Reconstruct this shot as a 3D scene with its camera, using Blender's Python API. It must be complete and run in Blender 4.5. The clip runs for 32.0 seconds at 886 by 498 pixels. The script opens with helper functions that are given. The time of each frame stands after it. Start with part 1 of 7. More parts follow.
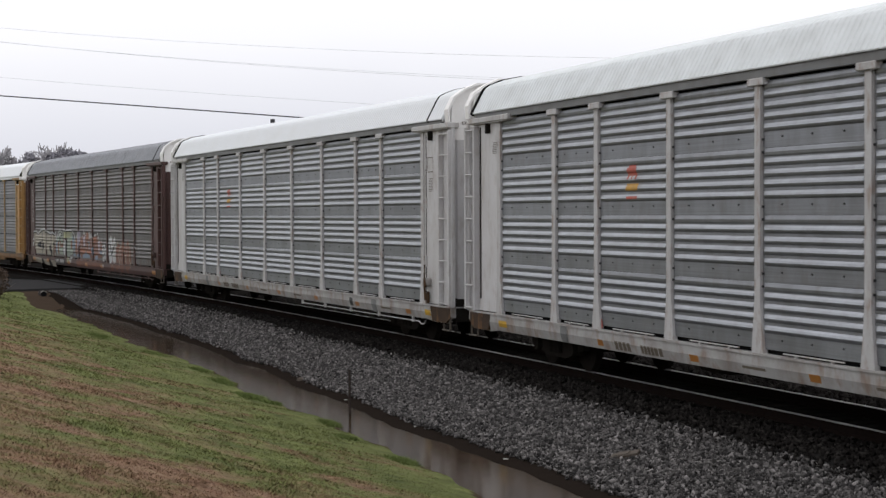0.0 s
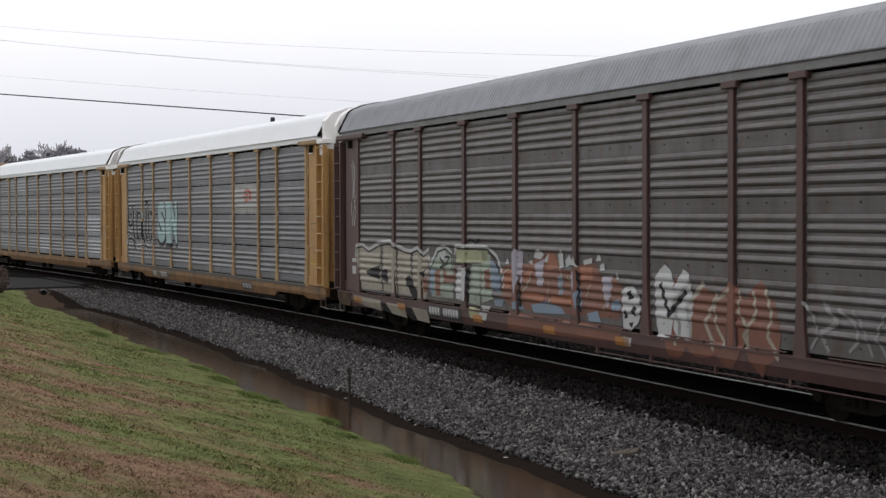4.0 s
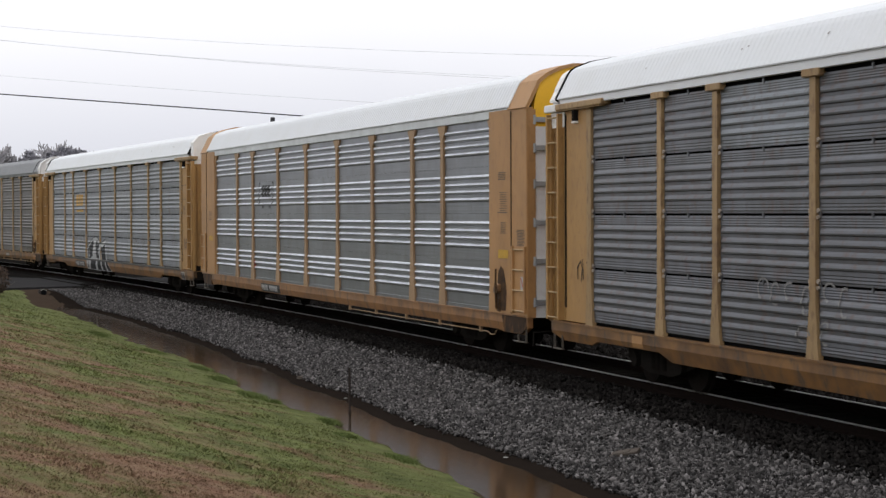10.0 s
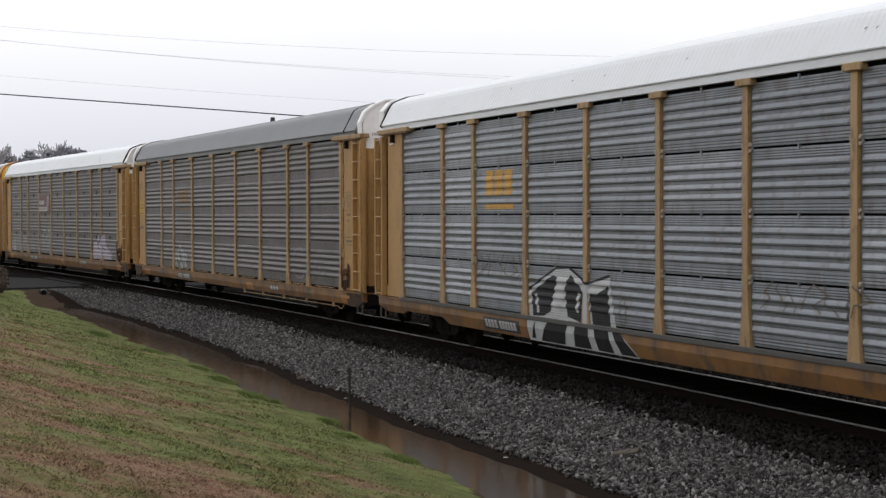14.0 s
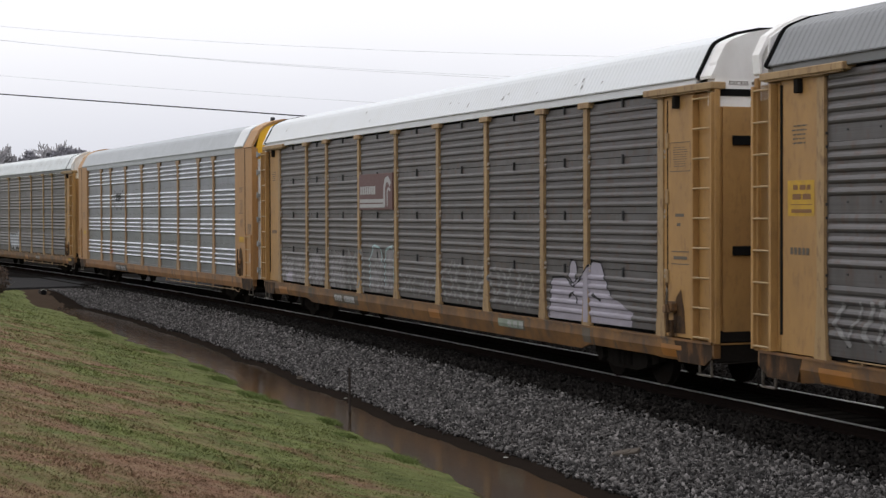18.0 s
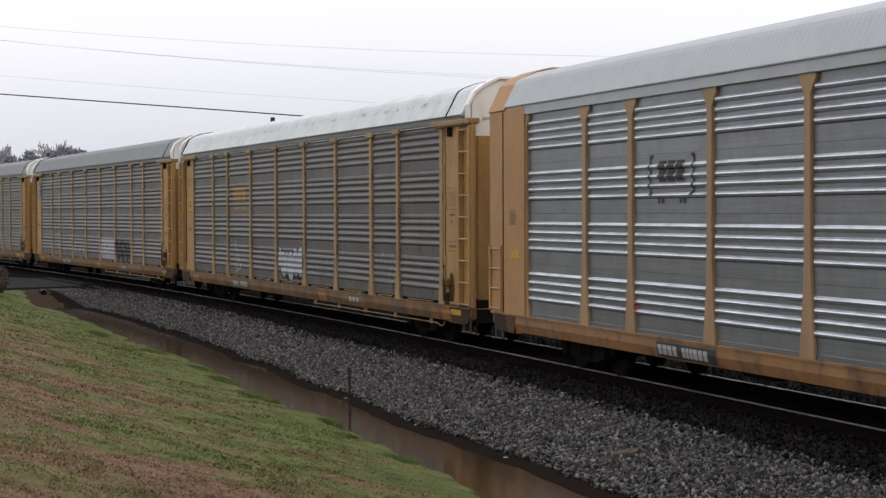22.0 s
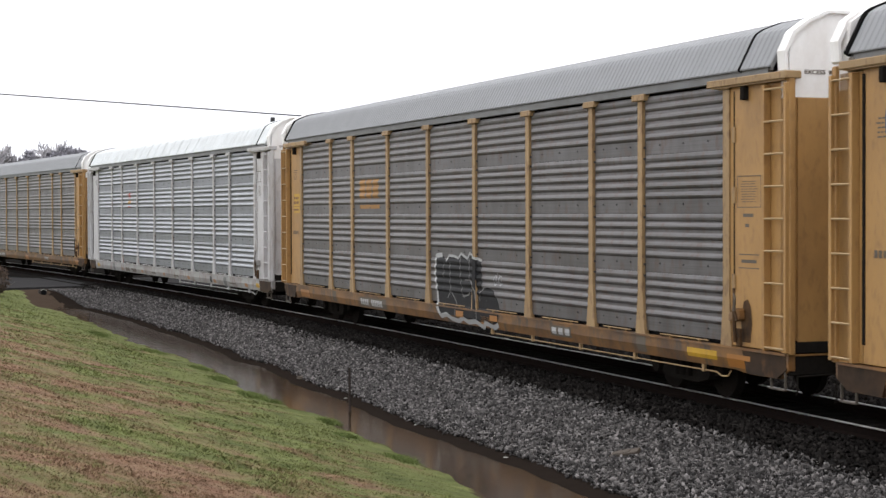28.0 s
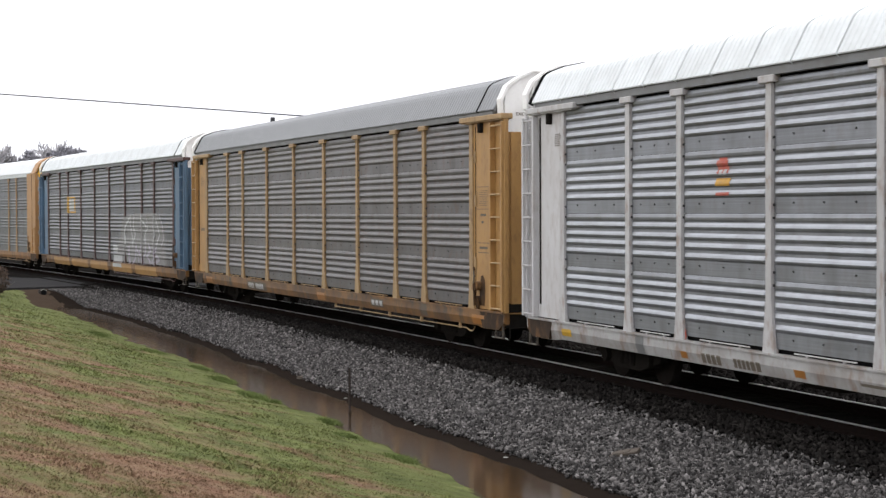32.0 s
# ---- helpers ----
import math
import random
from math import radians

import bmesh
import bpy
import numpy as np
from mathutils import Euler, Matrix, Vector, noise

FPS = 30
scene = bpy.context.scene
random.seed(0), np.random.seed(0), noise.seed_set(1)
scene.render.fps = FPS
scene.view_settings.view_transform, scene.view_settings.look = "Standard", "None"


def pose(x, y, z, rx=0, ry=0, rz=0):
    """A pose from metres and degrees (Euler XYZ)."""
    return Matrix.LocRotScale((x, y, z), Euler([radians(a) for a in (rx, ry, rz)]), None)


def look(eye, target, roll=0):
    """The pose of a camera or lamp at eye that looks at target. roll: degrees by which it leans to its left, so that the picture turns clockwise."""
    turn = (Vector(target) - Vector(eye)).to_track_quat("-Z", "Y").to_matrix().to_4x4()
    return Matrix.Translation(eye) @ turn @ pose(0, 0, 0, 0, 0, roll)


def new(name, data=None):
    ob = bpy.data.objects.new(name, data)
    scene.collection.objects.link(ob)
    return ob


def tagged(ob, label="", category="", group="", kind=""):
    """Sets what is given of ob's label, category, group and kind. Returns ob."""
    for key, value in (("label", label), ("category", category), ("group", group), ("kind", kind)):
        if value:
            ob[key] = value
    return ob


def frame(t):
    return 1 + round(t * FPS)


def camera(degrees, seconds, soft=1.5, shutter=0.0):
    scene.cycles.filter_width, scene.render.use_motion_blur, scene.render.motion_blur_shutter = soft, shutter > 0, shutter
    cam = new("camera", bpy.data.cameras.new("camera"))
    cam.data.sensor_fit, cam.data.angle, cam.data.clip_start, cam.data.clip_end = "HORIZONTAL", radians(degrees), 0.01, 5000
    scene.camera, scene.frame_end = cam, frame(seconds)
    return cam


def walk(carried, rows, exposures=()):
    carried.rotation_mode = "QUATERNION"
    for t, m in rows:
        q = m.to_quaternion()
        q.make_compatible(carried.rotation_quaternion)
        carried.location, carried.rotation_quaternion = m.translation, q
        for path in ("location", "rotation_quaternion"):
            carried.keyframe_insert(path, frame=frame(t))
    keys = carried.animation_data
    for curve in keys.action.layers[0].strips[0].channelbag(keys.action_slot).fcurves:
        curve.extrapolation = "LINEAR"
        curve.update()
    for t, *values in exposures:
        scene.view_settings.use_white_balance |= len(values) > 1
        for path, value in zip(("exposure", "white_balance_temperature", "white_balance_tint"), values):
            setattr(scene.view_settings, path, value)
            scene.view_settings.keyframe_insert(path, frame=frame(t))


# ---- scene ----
# Camera on a tripod on a grass bank beside a curved railway line. Rail top is z = 0.
cam = camera(28.47, 32.0, soft=1.4, shutter=0.08)
EYE = (0.0, 0.0, 2.97)
walk(cam, [(t, pose(*EYE, 90 + p, 0.22, 69.54)) for t, p in
           ((0.0, -1.168), (1.0, -1.192), (2.0, -1.223), (4.5, -1.223), (32.0, -1.223))],
     exposures=[(0.0, 0.02), (12.0, 0.03), (19.0, 0.02), (25.5, -0.03), (27.5, 0.64), (32.0, 0.66)])

# ---- the line: a curve of large radius, its centre on the camera's side ----
R_SIDE = 691.6
R_MID = R_SIDE + 1.5
CX, CY = -40.0, 13.348 - R_SIDE


def line_at(s, o=0.0, z=0.0):
    """The place at s along the line (metres, right is positive), o metres from its middle towards the camera."""
    a = math.asin(max(-1, min(1, (s - CX) / R_SIDE))) if abs(s - CX) < 600 else (s - CX) / R_SIDE
    r = R_MID - o
    return CX + r * math.sin(a), CY + r * math.cos(a), z


def heading(s):
    return -math.degrees(math.asin((s - CX) / R_SIDE))


# ---- light: bright overcast sky ----
world = bpy.data.worlds.new("overcast_sky")
scene.world = world
world.use_nodes = True
wn, wl = world.node_tree.nodes, world.node_tree.links
wn.clear()
w_out = wn.new("ShaderNodeOutputWorld")
w_bg = wn.new("ShaderNodeBackground")
w_sky = wn.new("ShaderNodeTexSky")
w_sky.sky_type, w_sky.sun_disc = "NISHITA", False
w_sky.sun_elevation, w_sky.sun_rotation = radians(76), radians(304)
w_hsv = wn.new("ShaderNodeHueSaturation")
w_hsv.inputs["Saturation"].default_value, w_hsv.inputs["Value"].default_value = 0.25, 0.09
w_geo = wn.new("ShaderNodeTexCoord")
w_sep = wn.new("ShaderNodeSeparateXYZ")
w_ramp = wn.new("ShaderNodeValToRGB")
w_noise = wn.new("ShaderNodeTexNoise")
w_noise.inputs["Scale"].default_value, w_noise.inputs["Detail"].default_value = 2.5, 4
w_add = wn.new("ShaderNodeMath")
w_add.operation = "MULTIPLY_ADD"
w_add.inputs[1].default_value, w_add.inputs[2].default_value = 0.06, -0.03
w_sum = wn.new("ShaderNodeMath")
w_mix = wn.new("ShaderNodeMixRGB")
w_mix.inputs["Fac"].default_value = 0.95
w_stops = ((0.0, (0.66, 0.67, 0.74)), (0.045, (0.78, 0.79, 0.86)), (0.10, (1.0, 1.0, 1.05)), (0.17, (1.10, 1.10, 1.13)), (1.0, (1.5, 1.5, 1.53)))
for k, (p, c) in enumerate(w_stops):
    e = w_ramp.color_ramp.elements[k] if k < 2 else w_ramp.color_ramp.elements.new(p)
    e.position, e.color = p, (*c, 1)
wl.new(w_geo.outputs["Generated"], w_sep.inputs[0])
wl.new(w_geo.outputs["Generated"], w_noise.inputs["Vector"])
wl.new(w_noise.outputs["Fac"], w_add.inputs[0])
wl.new(w_add.outputs[0], w_sum.inputs[0])
wl.new(w_sep.outputs["Z"], w_sum.inputs[1])
wl.new(w_sum.outputs[0], w_ramp.inputs[0])
wl.new(w_sky.outputs[0], w_hsv.inputs["Color"])
wl.new(w_hsv.outputs[0], w_mix.inputs[1])
wl.new(w_ramp.outputs[0], w_mix.inputs[2])
wl.new(w_mix.outputs[0], w_bg.inputs[0])
wl.new(w_bg.outputs[0], w_out.inputs[0])
w_bg.inputs[1].default_value = 1.0

sun = new("sun", bpy.data.lights.new("sun", "SUN"))
sun.data.energy, sun.data.angle, sun.data.color = 0.35, radians(40), (1.0, 0.98, 0.95)
sun.matrix_world = look((-52, 22, 60), (-40, 14, 0))


# ---- materials ----
def rgb(c):
    return (*c, 1.0)


def mat(name, base, rough=0.6, metal=0.0, var=0.2, scale=1.2, fine=18.0, dirt=None, amount=0.4, dscale=2.0,
        streak=0.0, bump=0.0, bscale=60.0, rnd=0.0, spec=0.5, rust=None, grain=0.0):
    """A surface: base colour varied at two scales, dirt patches (drawn out upright by streak), fine relief."""
    m = bpy.data.materials.new(name)
    m.use_nodes = True
    n, l = m.node_tree.nodes, m.node_tree.links
    b = n["Principled BSDF"]
    if spec < 0.15:
        # dull, sooty or earthy surfaces have no gloss
        n.remove(b)
        b = n.new("ShaderNodeBsdfDiffuse")
        l.new(b.outputs[0], n["Material Output"].inputs[0])
    else:
        b.inputs["Roughness"].default_value, b.inputs["Metallic"].default_value = rough, metal
        b.inputs["Specular IOR Level"].default_value = spec
    tc, info = n.new("ShaderNodeTexCoord"), n.new("ShaderNodeObjectInfo")
    off = n.new("ShaderNodeVectorMath")
    off.operation = "MULTIPLY_ADD"
    off.inputs[0].default_value = (0, 0, 0)
    comb = n.new("ShaderNodeCombineXYZ")
    for k in range(3):
        l.new(info.outputs["Random"], comb.inputs[k])
    off.inputs[1].default_value = (61, 37, 83)
    l.new(comb.outputs[0], off.inputs[0])
    l.new(tc.outputs["Object"], off.inputs[2])

    def noise_at(sc, detail, stretch=0.0):
        mp = n.new("ShaderNodeMapping")
        mp.inputs["Scale"].default_value = (1, 1, 1 - stretch)
        l.new(off.outputs[0], mp.inputs[0])
        t = n.new("ShaderNodeTexNoise")
        t.inputs["Scale"].default_value, t.inputs["Detail"].default_value, t.inputs["Roughness"].default_value = sc, detail, 0.6
        l.new(mp.outputs[0], t.inputs["Vector"])
        return t.outputs["Fac"]

    def ramp(src, a, b_):
        r = n.new("ShaderNodeMapRange")
        r.inputs[1].default_value, r.inputs[2].default_value = a, b_
        l.new(src, r.inputs[0])
        return r.outputs[0]

    big, small = noise_at(scale, 4, streak), noise_at(fine, 5)
    total = n.new("ShaderNodeMath")
    l.new(ramp(big, 0.3, 0.7), total.inputs[0])
    l.new(ramp(small, 0.3, 0.7), total.inputs[1])
    amp = n.new("ShaderNodeMath")
    amp.operation = "MULTIPLY_ADD"
    amp.inputs[1].default_value, amp.inputs[2].default_value = var / 2, 1 - var / 2
    l.new(total.outputs[0], amp.inputs[0])
    value = amp.outputs[0]
    if rnd:
        rr = n.new("ShaderNodeMath")
        rr.operation = "MULTIPLY_ADD"
        rr.inputs[1].default_value, rr.inputs[2].default_value = 2 * rnd, 1 - rnd
        l.new(info.outputs["Random"], rr.inputs[0])
        mm = n.new("ShaderNodeMath")
        mm.operation = "MULTIPLY"
        l.new(value, mm.inputs[0])
        l.new(rr.outputs[0], mm.inputs[1])
        value = mm.outputs[0]
    col = n.new("ShaderNodeVectorMath")
    col.operation = "SCALE"
    col.inputs[0].default_value = base
    l.new(value, col.inputs["Scale"])
    color = col.outputs[0]
    if dirt:
        mix = n.new("ShaderNodeMixRGB")
        d = n.new("ShaderNodeMath")
        d.operation = "MULTIPLY"
        d.inputs[1].default_value = amount
        l.new(ramp(noise_at(dscale, 6, streak), 0.42, 0.72), d.inputs[0])
        l.new(d.outputs[0], mix.inputs[0])
        l.new(color, mix.inputs[1])
        mix.inputs[2].default_value = rgb(dirt)
        color = mix.outputs[0]
    if rust:
        # small spots and runs: (colour, amount, scale)
        mix = n.new("ShaderNodeMixRGB")
        d = n.new("ShaderNodeMath")
        d.operation = "MULTIPLY"
        d.inputs[1].default_value = rust[1]
        l.new(ramp(noise_at(rust[2], 8, 0.55), 0.52, 0.66), d.inputs[0])
        l.new(d.outputs[0], mix.inputs[0])
        l.new(color, mix.inputs[1])
        mix.inputs[2].default_value = rgb(rust[0])
        color = mix.outputs[0]
    if grain:
        # fine level lines rolled into sheet metal
        mp, t, sc = n.new("ShaderNodeMapping"), n.new("ShaderNodeTexNoise"), n.new("ShaderNodeVectorMath")
        mp.inputs["Scale"].default_value = (0.5, 1, 42)
        t.inputs["Scale"].default_value, t.inputs["Detail"].default_value = 1.0, 3
        sc.operation = "SCALE"
        g2 = n.new("ShaderNodeMapRange")
        g2.inputs[1].default_value, g2.inputs[2].default_value, g2.inputs[3].default_value, g2.inputs[4].default_value = 0.3, 0.7, 1 - grain, 1 + grain
        l.new(off.outputs[0], mp.inputs[0])
        l.new(mp.outputs[0], t.inputs["Vector"])
        l.new(t.outputs["Fac"], g2.inputs[0])
        l.new(color, sc.inputs[0])
        l.new(g2.outputs[0], sc.inputs["Scale"])
        color = sc.outputs[0]
    l.new(color, b.inputs["Color" if spec < 0.15 else "Base Color"])
    r2 = n.new("ShaderNodeMapRange")
    r2.inputs[3].default_value, r2.inputs[4].default_value = max(0.03, rough - 0.1), min(1, rough + 0.12)
    l.new(small, r2.inputs[0])
    l.new(r2.outputs[0], b.inputs["Roughness"])
    if bump:
        bp = n.new("ShaderNodeBump")
        bp.inputs["Strength"].default_value, bp.inputs["Distance"].default_value = 1.0, bump
        l.new(noise_at(bscale, 4), bp.inputs["Height"])
        l.new(bp.outputs[0], b.inputs["Normal"])
    return m


RUST = (0.10, 0.045, 0.022)
GRIME = (0.045, 0.038, 0.032)
M = {
    # car paints
    "yellow": mat("weathered_yellow_paint", (0.352, 0.196, 0.064), 0.55, var=0.14, scale=0.7, dirt=(0.15, 0.08, 0.03), amount=0.4, streak=0.45, dscale=1.6, rust=(RUST, 0.28, 9)),
    "yellow_post": mat("chalky_pale_yellow_paint", (0.30, 0.197, 0.092), 0.6, var=0.2, dirt=(0.17, 0.095, 0.04), amount=0.45, streak=0.8, dscale=4, rnd=0.1, rust=(RUST, 0.6, 9)),
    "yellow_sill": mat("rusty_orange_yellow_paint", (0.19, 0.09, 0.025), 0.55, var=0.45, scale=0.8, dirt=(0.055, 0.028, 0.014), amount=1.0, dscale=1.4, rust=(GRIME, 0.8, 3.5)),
    "tan_sill": mat("rusty_orange_tan_paint", (0.26, 0.125, 0.045), 0.55, var=0.25, scale=0.8, dirt=(0.09, 0.045, 0.022), amount=0.7, dscale=1.4, rust=(GRIME, 0.7, 3.5)),
    "tan_post": mat("chalky_orange_tan_paint", (0.30, 0.19, 0.10), 0.6, var=0.2, dirt=(0.17, 0.09, 0.045), amount=0.45, streak=0.8, dscale=4, rnd=0.06),
    "tan": mat("faded_orange_tan_paint", (0.36, 0.19, 0.07), 0.55, var=0.14, scale=0.7, dirt=(0.17, 0.09, 0.04), amount=0.35, streak=0.45, dscale=1.6, rust=(RUST, 0.2, 9)),
    "white": mat("aged_white_paint", (0.48, 0.475, 0.485), 0.5, var=0.12, dirt=(0.30, 0.27, 0.25), amount=0.38, streak=0.5, dscale=1.8, rust=((0.2, 0.14, 0.10), 0.28, 6)),
    "white_sill": mat("soiled_white_sill_paint", (0.33, 0.325, 0.325), 0.55, var=0.25, dirt=(0.13, 0.10, 0.08), amount=0.7, dscale=1.6, rust=((0.16, 0.085, 0.045), 0.6, 4)),
    "white_post": mat("chalky_white_post_paint", (0.42, 0.415, 0.42), 0.55, var=0.2, dirt=(0.22, 0.2, 0.19), amount=0.5, streak=0.8, dscale=4, rust=((0.18, 0.10, 0.05), 0.5, 7)),
    "brown": mat("dark_red_brown_paint", (0.064, 0.028, 0.025), 0.55, var=0.3, dirt=(0.03, 0.02, 0.018), amount=0.6, streak=0.8, dscale=3),
    "blue": mat("faded_blue_paint", (0.07, 0.133, 0.21), 0.55, var=0.25, dirt=(0.06, 0.06, 0.06), amount=0.5, streak=0.8, dscale=3),
    # roofs
    "roof_white": mat("white_roof_sheet", (0.63, 0.65, 0.68), 0.5, 0.0, 0.10, dirt=(0.50, 0.50, 0.49), amount=0.35, streak=0.0, dscale=1.2),
    "roof_grey": mat("grey_roof_sheet", (0.205, 0.211, 0.223), 0.55, 0.1, 0.14, dirt=(0.16, 0.165, 0.17), amount=0.4),
    "roof_dark": mat("dark_grey_roof_sheet", (0.205, 0.213, 0.236), 0.55, 0.1, 0.16, dirt=(0.10, 0.10, 0.105), amount=0.5),
    "roof_mid": mat("plain_grey_blue_roof_sheet", (0.36, 0.378, 0.405), 0.5, 0.1, 0.12, dirt=(0.27, 0.28, 0.295), amount=0.4),
    "roof_silver": mat("pale_silver_roof_sheet", (0.55, 0.575, 0.59), 0.42, 0.2, 0.14, dirt=(0.36, 0.37, 0.37), amount=0.5),
    "cap_white": mat("white_end_cap_paint", (0.78, 0.775, 0.775), 0.5, 0, 0.1, dirt=(0.5, 0.45, 0.41), amount=0.4, streak=0.6),
    "door_white": mat("white_door_paint", (0.70, 0.70, 0.715), 0.5, 0, 0.12, dirt=(0.42, 0.40, 0.38), amount=0.4, streak=0.6),
    "bright_yellow": mat("bright_yellow_paint", (0.74, 0.41, 0.014), 0.5, 0, 0.15),
    "label_yellow": mat("faded_yellow_label", (0.46, 0.27, 0.012), 0.55, 0, 0.25, dirt=(0.28, 0.15, 0.03), amount=0.6, dscale=6),
    # near-black stands in for the shade inside gaps and slots
    "black_gap": mat("painted_dark_gaps", (0.012, 0.012, 0.0125), 0.95, 0, 0.1, spec=0.03),
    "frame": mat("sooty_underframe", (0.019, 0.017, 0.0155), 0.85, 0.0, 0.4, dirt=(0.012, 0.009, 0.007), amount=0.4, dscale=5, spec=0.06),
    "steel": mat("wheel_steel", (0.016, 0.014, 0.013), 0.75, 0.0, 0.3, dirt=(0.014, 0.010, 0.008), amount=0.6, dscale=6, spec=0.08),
    "grey_strip": mat("grey_channel_paint", (0.15, 0.154, 0.158), 0.6, 0.1, 0.25, dirt=(0.08, 0.07, 0.06), amount=0.5, streak=0.3),
    "dark_channel": mat("sooty_grey_channel", (0.06, 0.057, 0.054), 0.65, 0.1, 0.3, dirt=(0.03, 0.026, 0.022), amount=0.5, streak=0.3),
    "grimy": mat("soot_and_rust_caked_paint", (0.042, 0.024, 0.013), 0.75, 0, 0.4, scale=2, dirt=(0.012, 0.009, 0.007), amount=0.9, dscale=3, rust=((0.17, 0.08, 0.03), 0.6, 4), spec=0.2),
    "soot": mat("brown_soot_stain", (0.075, 0.04, 0.018), 0.75, 0, 0.4, dirt=(0.014, 0.010, 0.008), amount=0.9, dscale=5, spec=0.2),
    "step": mat("worn_pale_step_iron", (0.13, 0.11, 0.09), 0.5, 0.3, 0.4, dirt=(0.03, 0.022, 0.017), amount=0.8, dscale=9),
    "rung": mat("worn_grab_iron", (0.36, 0.25, 0.13), 0.5, 0.2, 0.25),
    # marks
    "mark_black": mat("black_lettering_paint", (0.018, 0.018, 0.02), 0.6, 0, 0.3),
    "mark_white": mat("white_lettering_paint", (0.34, 0.34, 0.34), 0.6, 0, 0.25, dirt=(0.3, 0.29, 0.28), amount=0.5, dscale=5),
    "mark_csx": mat("golden_yellow_emblem_paint", (0.42, 0.225, 0.0263), 0.6, 0, 0.3, dirt=(0.25, 0.15, 0.05), amount=0.5, dscale=5),
    "mark_faded": mat("faded_orange_emblem_paint", (0.3, 0.1425, 0.0263), 0.6, 0, 0.35, dirt=(0.16, 0.11, 0.06), amount=0.6, dscale=5),
    "mark_ghost": mat("almost_worn_off_emblem_paint", (0.165, 0.098, 0.042), 0.65, 0, 0.4, dirt=(0.085, 0.07, 0.055), amount=0.9, dscale=6),
    "mark_red": mat("red_emblem_paint", (0.336, 0.056, 0.036), 0.6, 0, 0.3, dirt=(0.3, 0.2, 0.15), amount=0.4, dscale=6),
    "mark_dark": mat("dark_stencil_paint", (0.10, 0.08, 0.06), 0.7, 0, 0.4),
    "mark_rust_text": mat("rust_brown_lettering", (0.16, 0.07, 0.02), 0.6, 0, 0.3),
    "mark_brown": mat("maroon_placard_paint", (0.085, 0.030, 0.028), 0.5, 0, 0.2),
    "mark_blue": mat("blue_emblem_paint", (0.02, 0.06, 0.16), 0.5, 0, 0.25),
    "orange": mat("orange_reflector", (0.294, 0.119, 0.021), 0.4, 0, 0.3, dirt=(0.15, 0.08, 0.03), amount=0.4),
    "gr_black": mat("black_spray_paint", (0.012, 0.012, 0.014), 0.6, 0, 0.4, dirt=(0.035, 0.035, 0.035), amount=0.4, dscale=5, spec=0.15),
    "gr_white": mat("white_spray_paint", (0.36, 0.366, 0.372), 0.55, 0, 0.25, dirt=(0.3, 0.3, 0.3), amount=0.5, dscale=4),
    "gr_bubble": mat("silver_white_spray_paint", (0.30, 0.315, 0.35), 0.5, 0, 0.4, scale=4, dirt=(0.13, 0.135, 0.16), amount=0.8, dscale=6),
    "gr_teal": mat("pale_teal_spray_paint", (0.2592, 0.3744, 0.3816), 0.55, 0, 0.25, dirt=(0.2, 0.27, 0.28), amount=0.5, dscale=3),
    "gr_lilac": mat("pale_lilac_spray_paint", (0.288, 0.2664, 0.3168), 0.6, 0, 0.25, dirt=(0.2, 0.18, 0.2), amount=0.5, dscale=3),
    "gr_cream": mat("cream_spray_paint", (0.2592, 0.2376, 0.1944), 0.6, 0, 0.3, dirt=(0.16, 0.13, 0.10), amount=0.6, dscale=3),
    "gr_mint": mat("mint_spray_paint", (0.216, 0.2592, 0.2088), 0.6, 0, 0.3, dirt=(0.14, 0.15, 0.13), amount=0.6, dscale=3),
    "gr_pale": mat("pale_yellow_green_spray_paint", (0.27, 0.28, 0.16), 0.6, 0, 0.3, dirt=(0.16, 0.15, 0.11), amount=0.6, dscale=3),
    "gr_rust": mat("brick_red_spray_paint", (0.144, 0.054, 0.0324), 0.6, 0, 0.3, dirt=(0.08, 0.04, 0.03), amount=0.5, dscale=3),
    "gr_orange": mat("faded_orange_red_spray_paint", (0.24, 0.085, 0.04), 0.6, 0, 0.35, dirt=(0.12, 0.05, 0.03), amount=0.6, dscale=4),
    "gr_sky": mat("pale_blue_spray_paint", (0.144, 0.1944, 0.2592), 0.6, 0, 0.3, dirt=(0.1, 0.12, 0.15), amount=0.5, dscale=3),
    "gr_worn": mat("nearly_worn_off_spray_paint", (0.21, 0.20, 0.21), 0.65, 0, 0.5, dirt=(0.085, 0.075, 0.068), amount=1.0, dscale=5, streak=0.6, rust=((0.07, 0.06, 0.055), 0.9, 9)),
    "gr_faint": mat("worn_pale_spray_paint", (0.1944, 0.1908, 0.1908), 0.7, 0, 0.4, dirt=(0.13, 0.12, 0.115), amount=0.8, dscale=4),
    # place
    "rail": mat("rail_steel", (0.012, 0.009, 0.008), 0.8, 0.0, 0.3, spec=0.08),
    "railhead": mat("polished_rail_head", (0.62, 0.61, 0.60), 0.5, 0.85, 0.2, scale=0.4, dirt=(0.2, 0.18, 0.17), amount=0.5, dscale=0.7),
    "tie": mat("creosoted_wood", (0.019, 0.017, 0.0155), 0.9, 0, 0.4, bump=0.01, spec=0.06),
    "wire": mat("dark_cable", (0.03, 0.03, 0.035), 0.6, 0, 0.1),
    "wire_pale": mat("thin_aluminium_cable", (0.72, 0.72, 0.76), 0.5, 0.3, 0.1),
    "rust_post": mat("rusty_steel", (0.025, 0.017, 0.014), 0.8, 0.2, 0.4),
    "bark": mat("tree_bark", (0.13, 0.12, 0.115), 0.9, 0, 0.3),
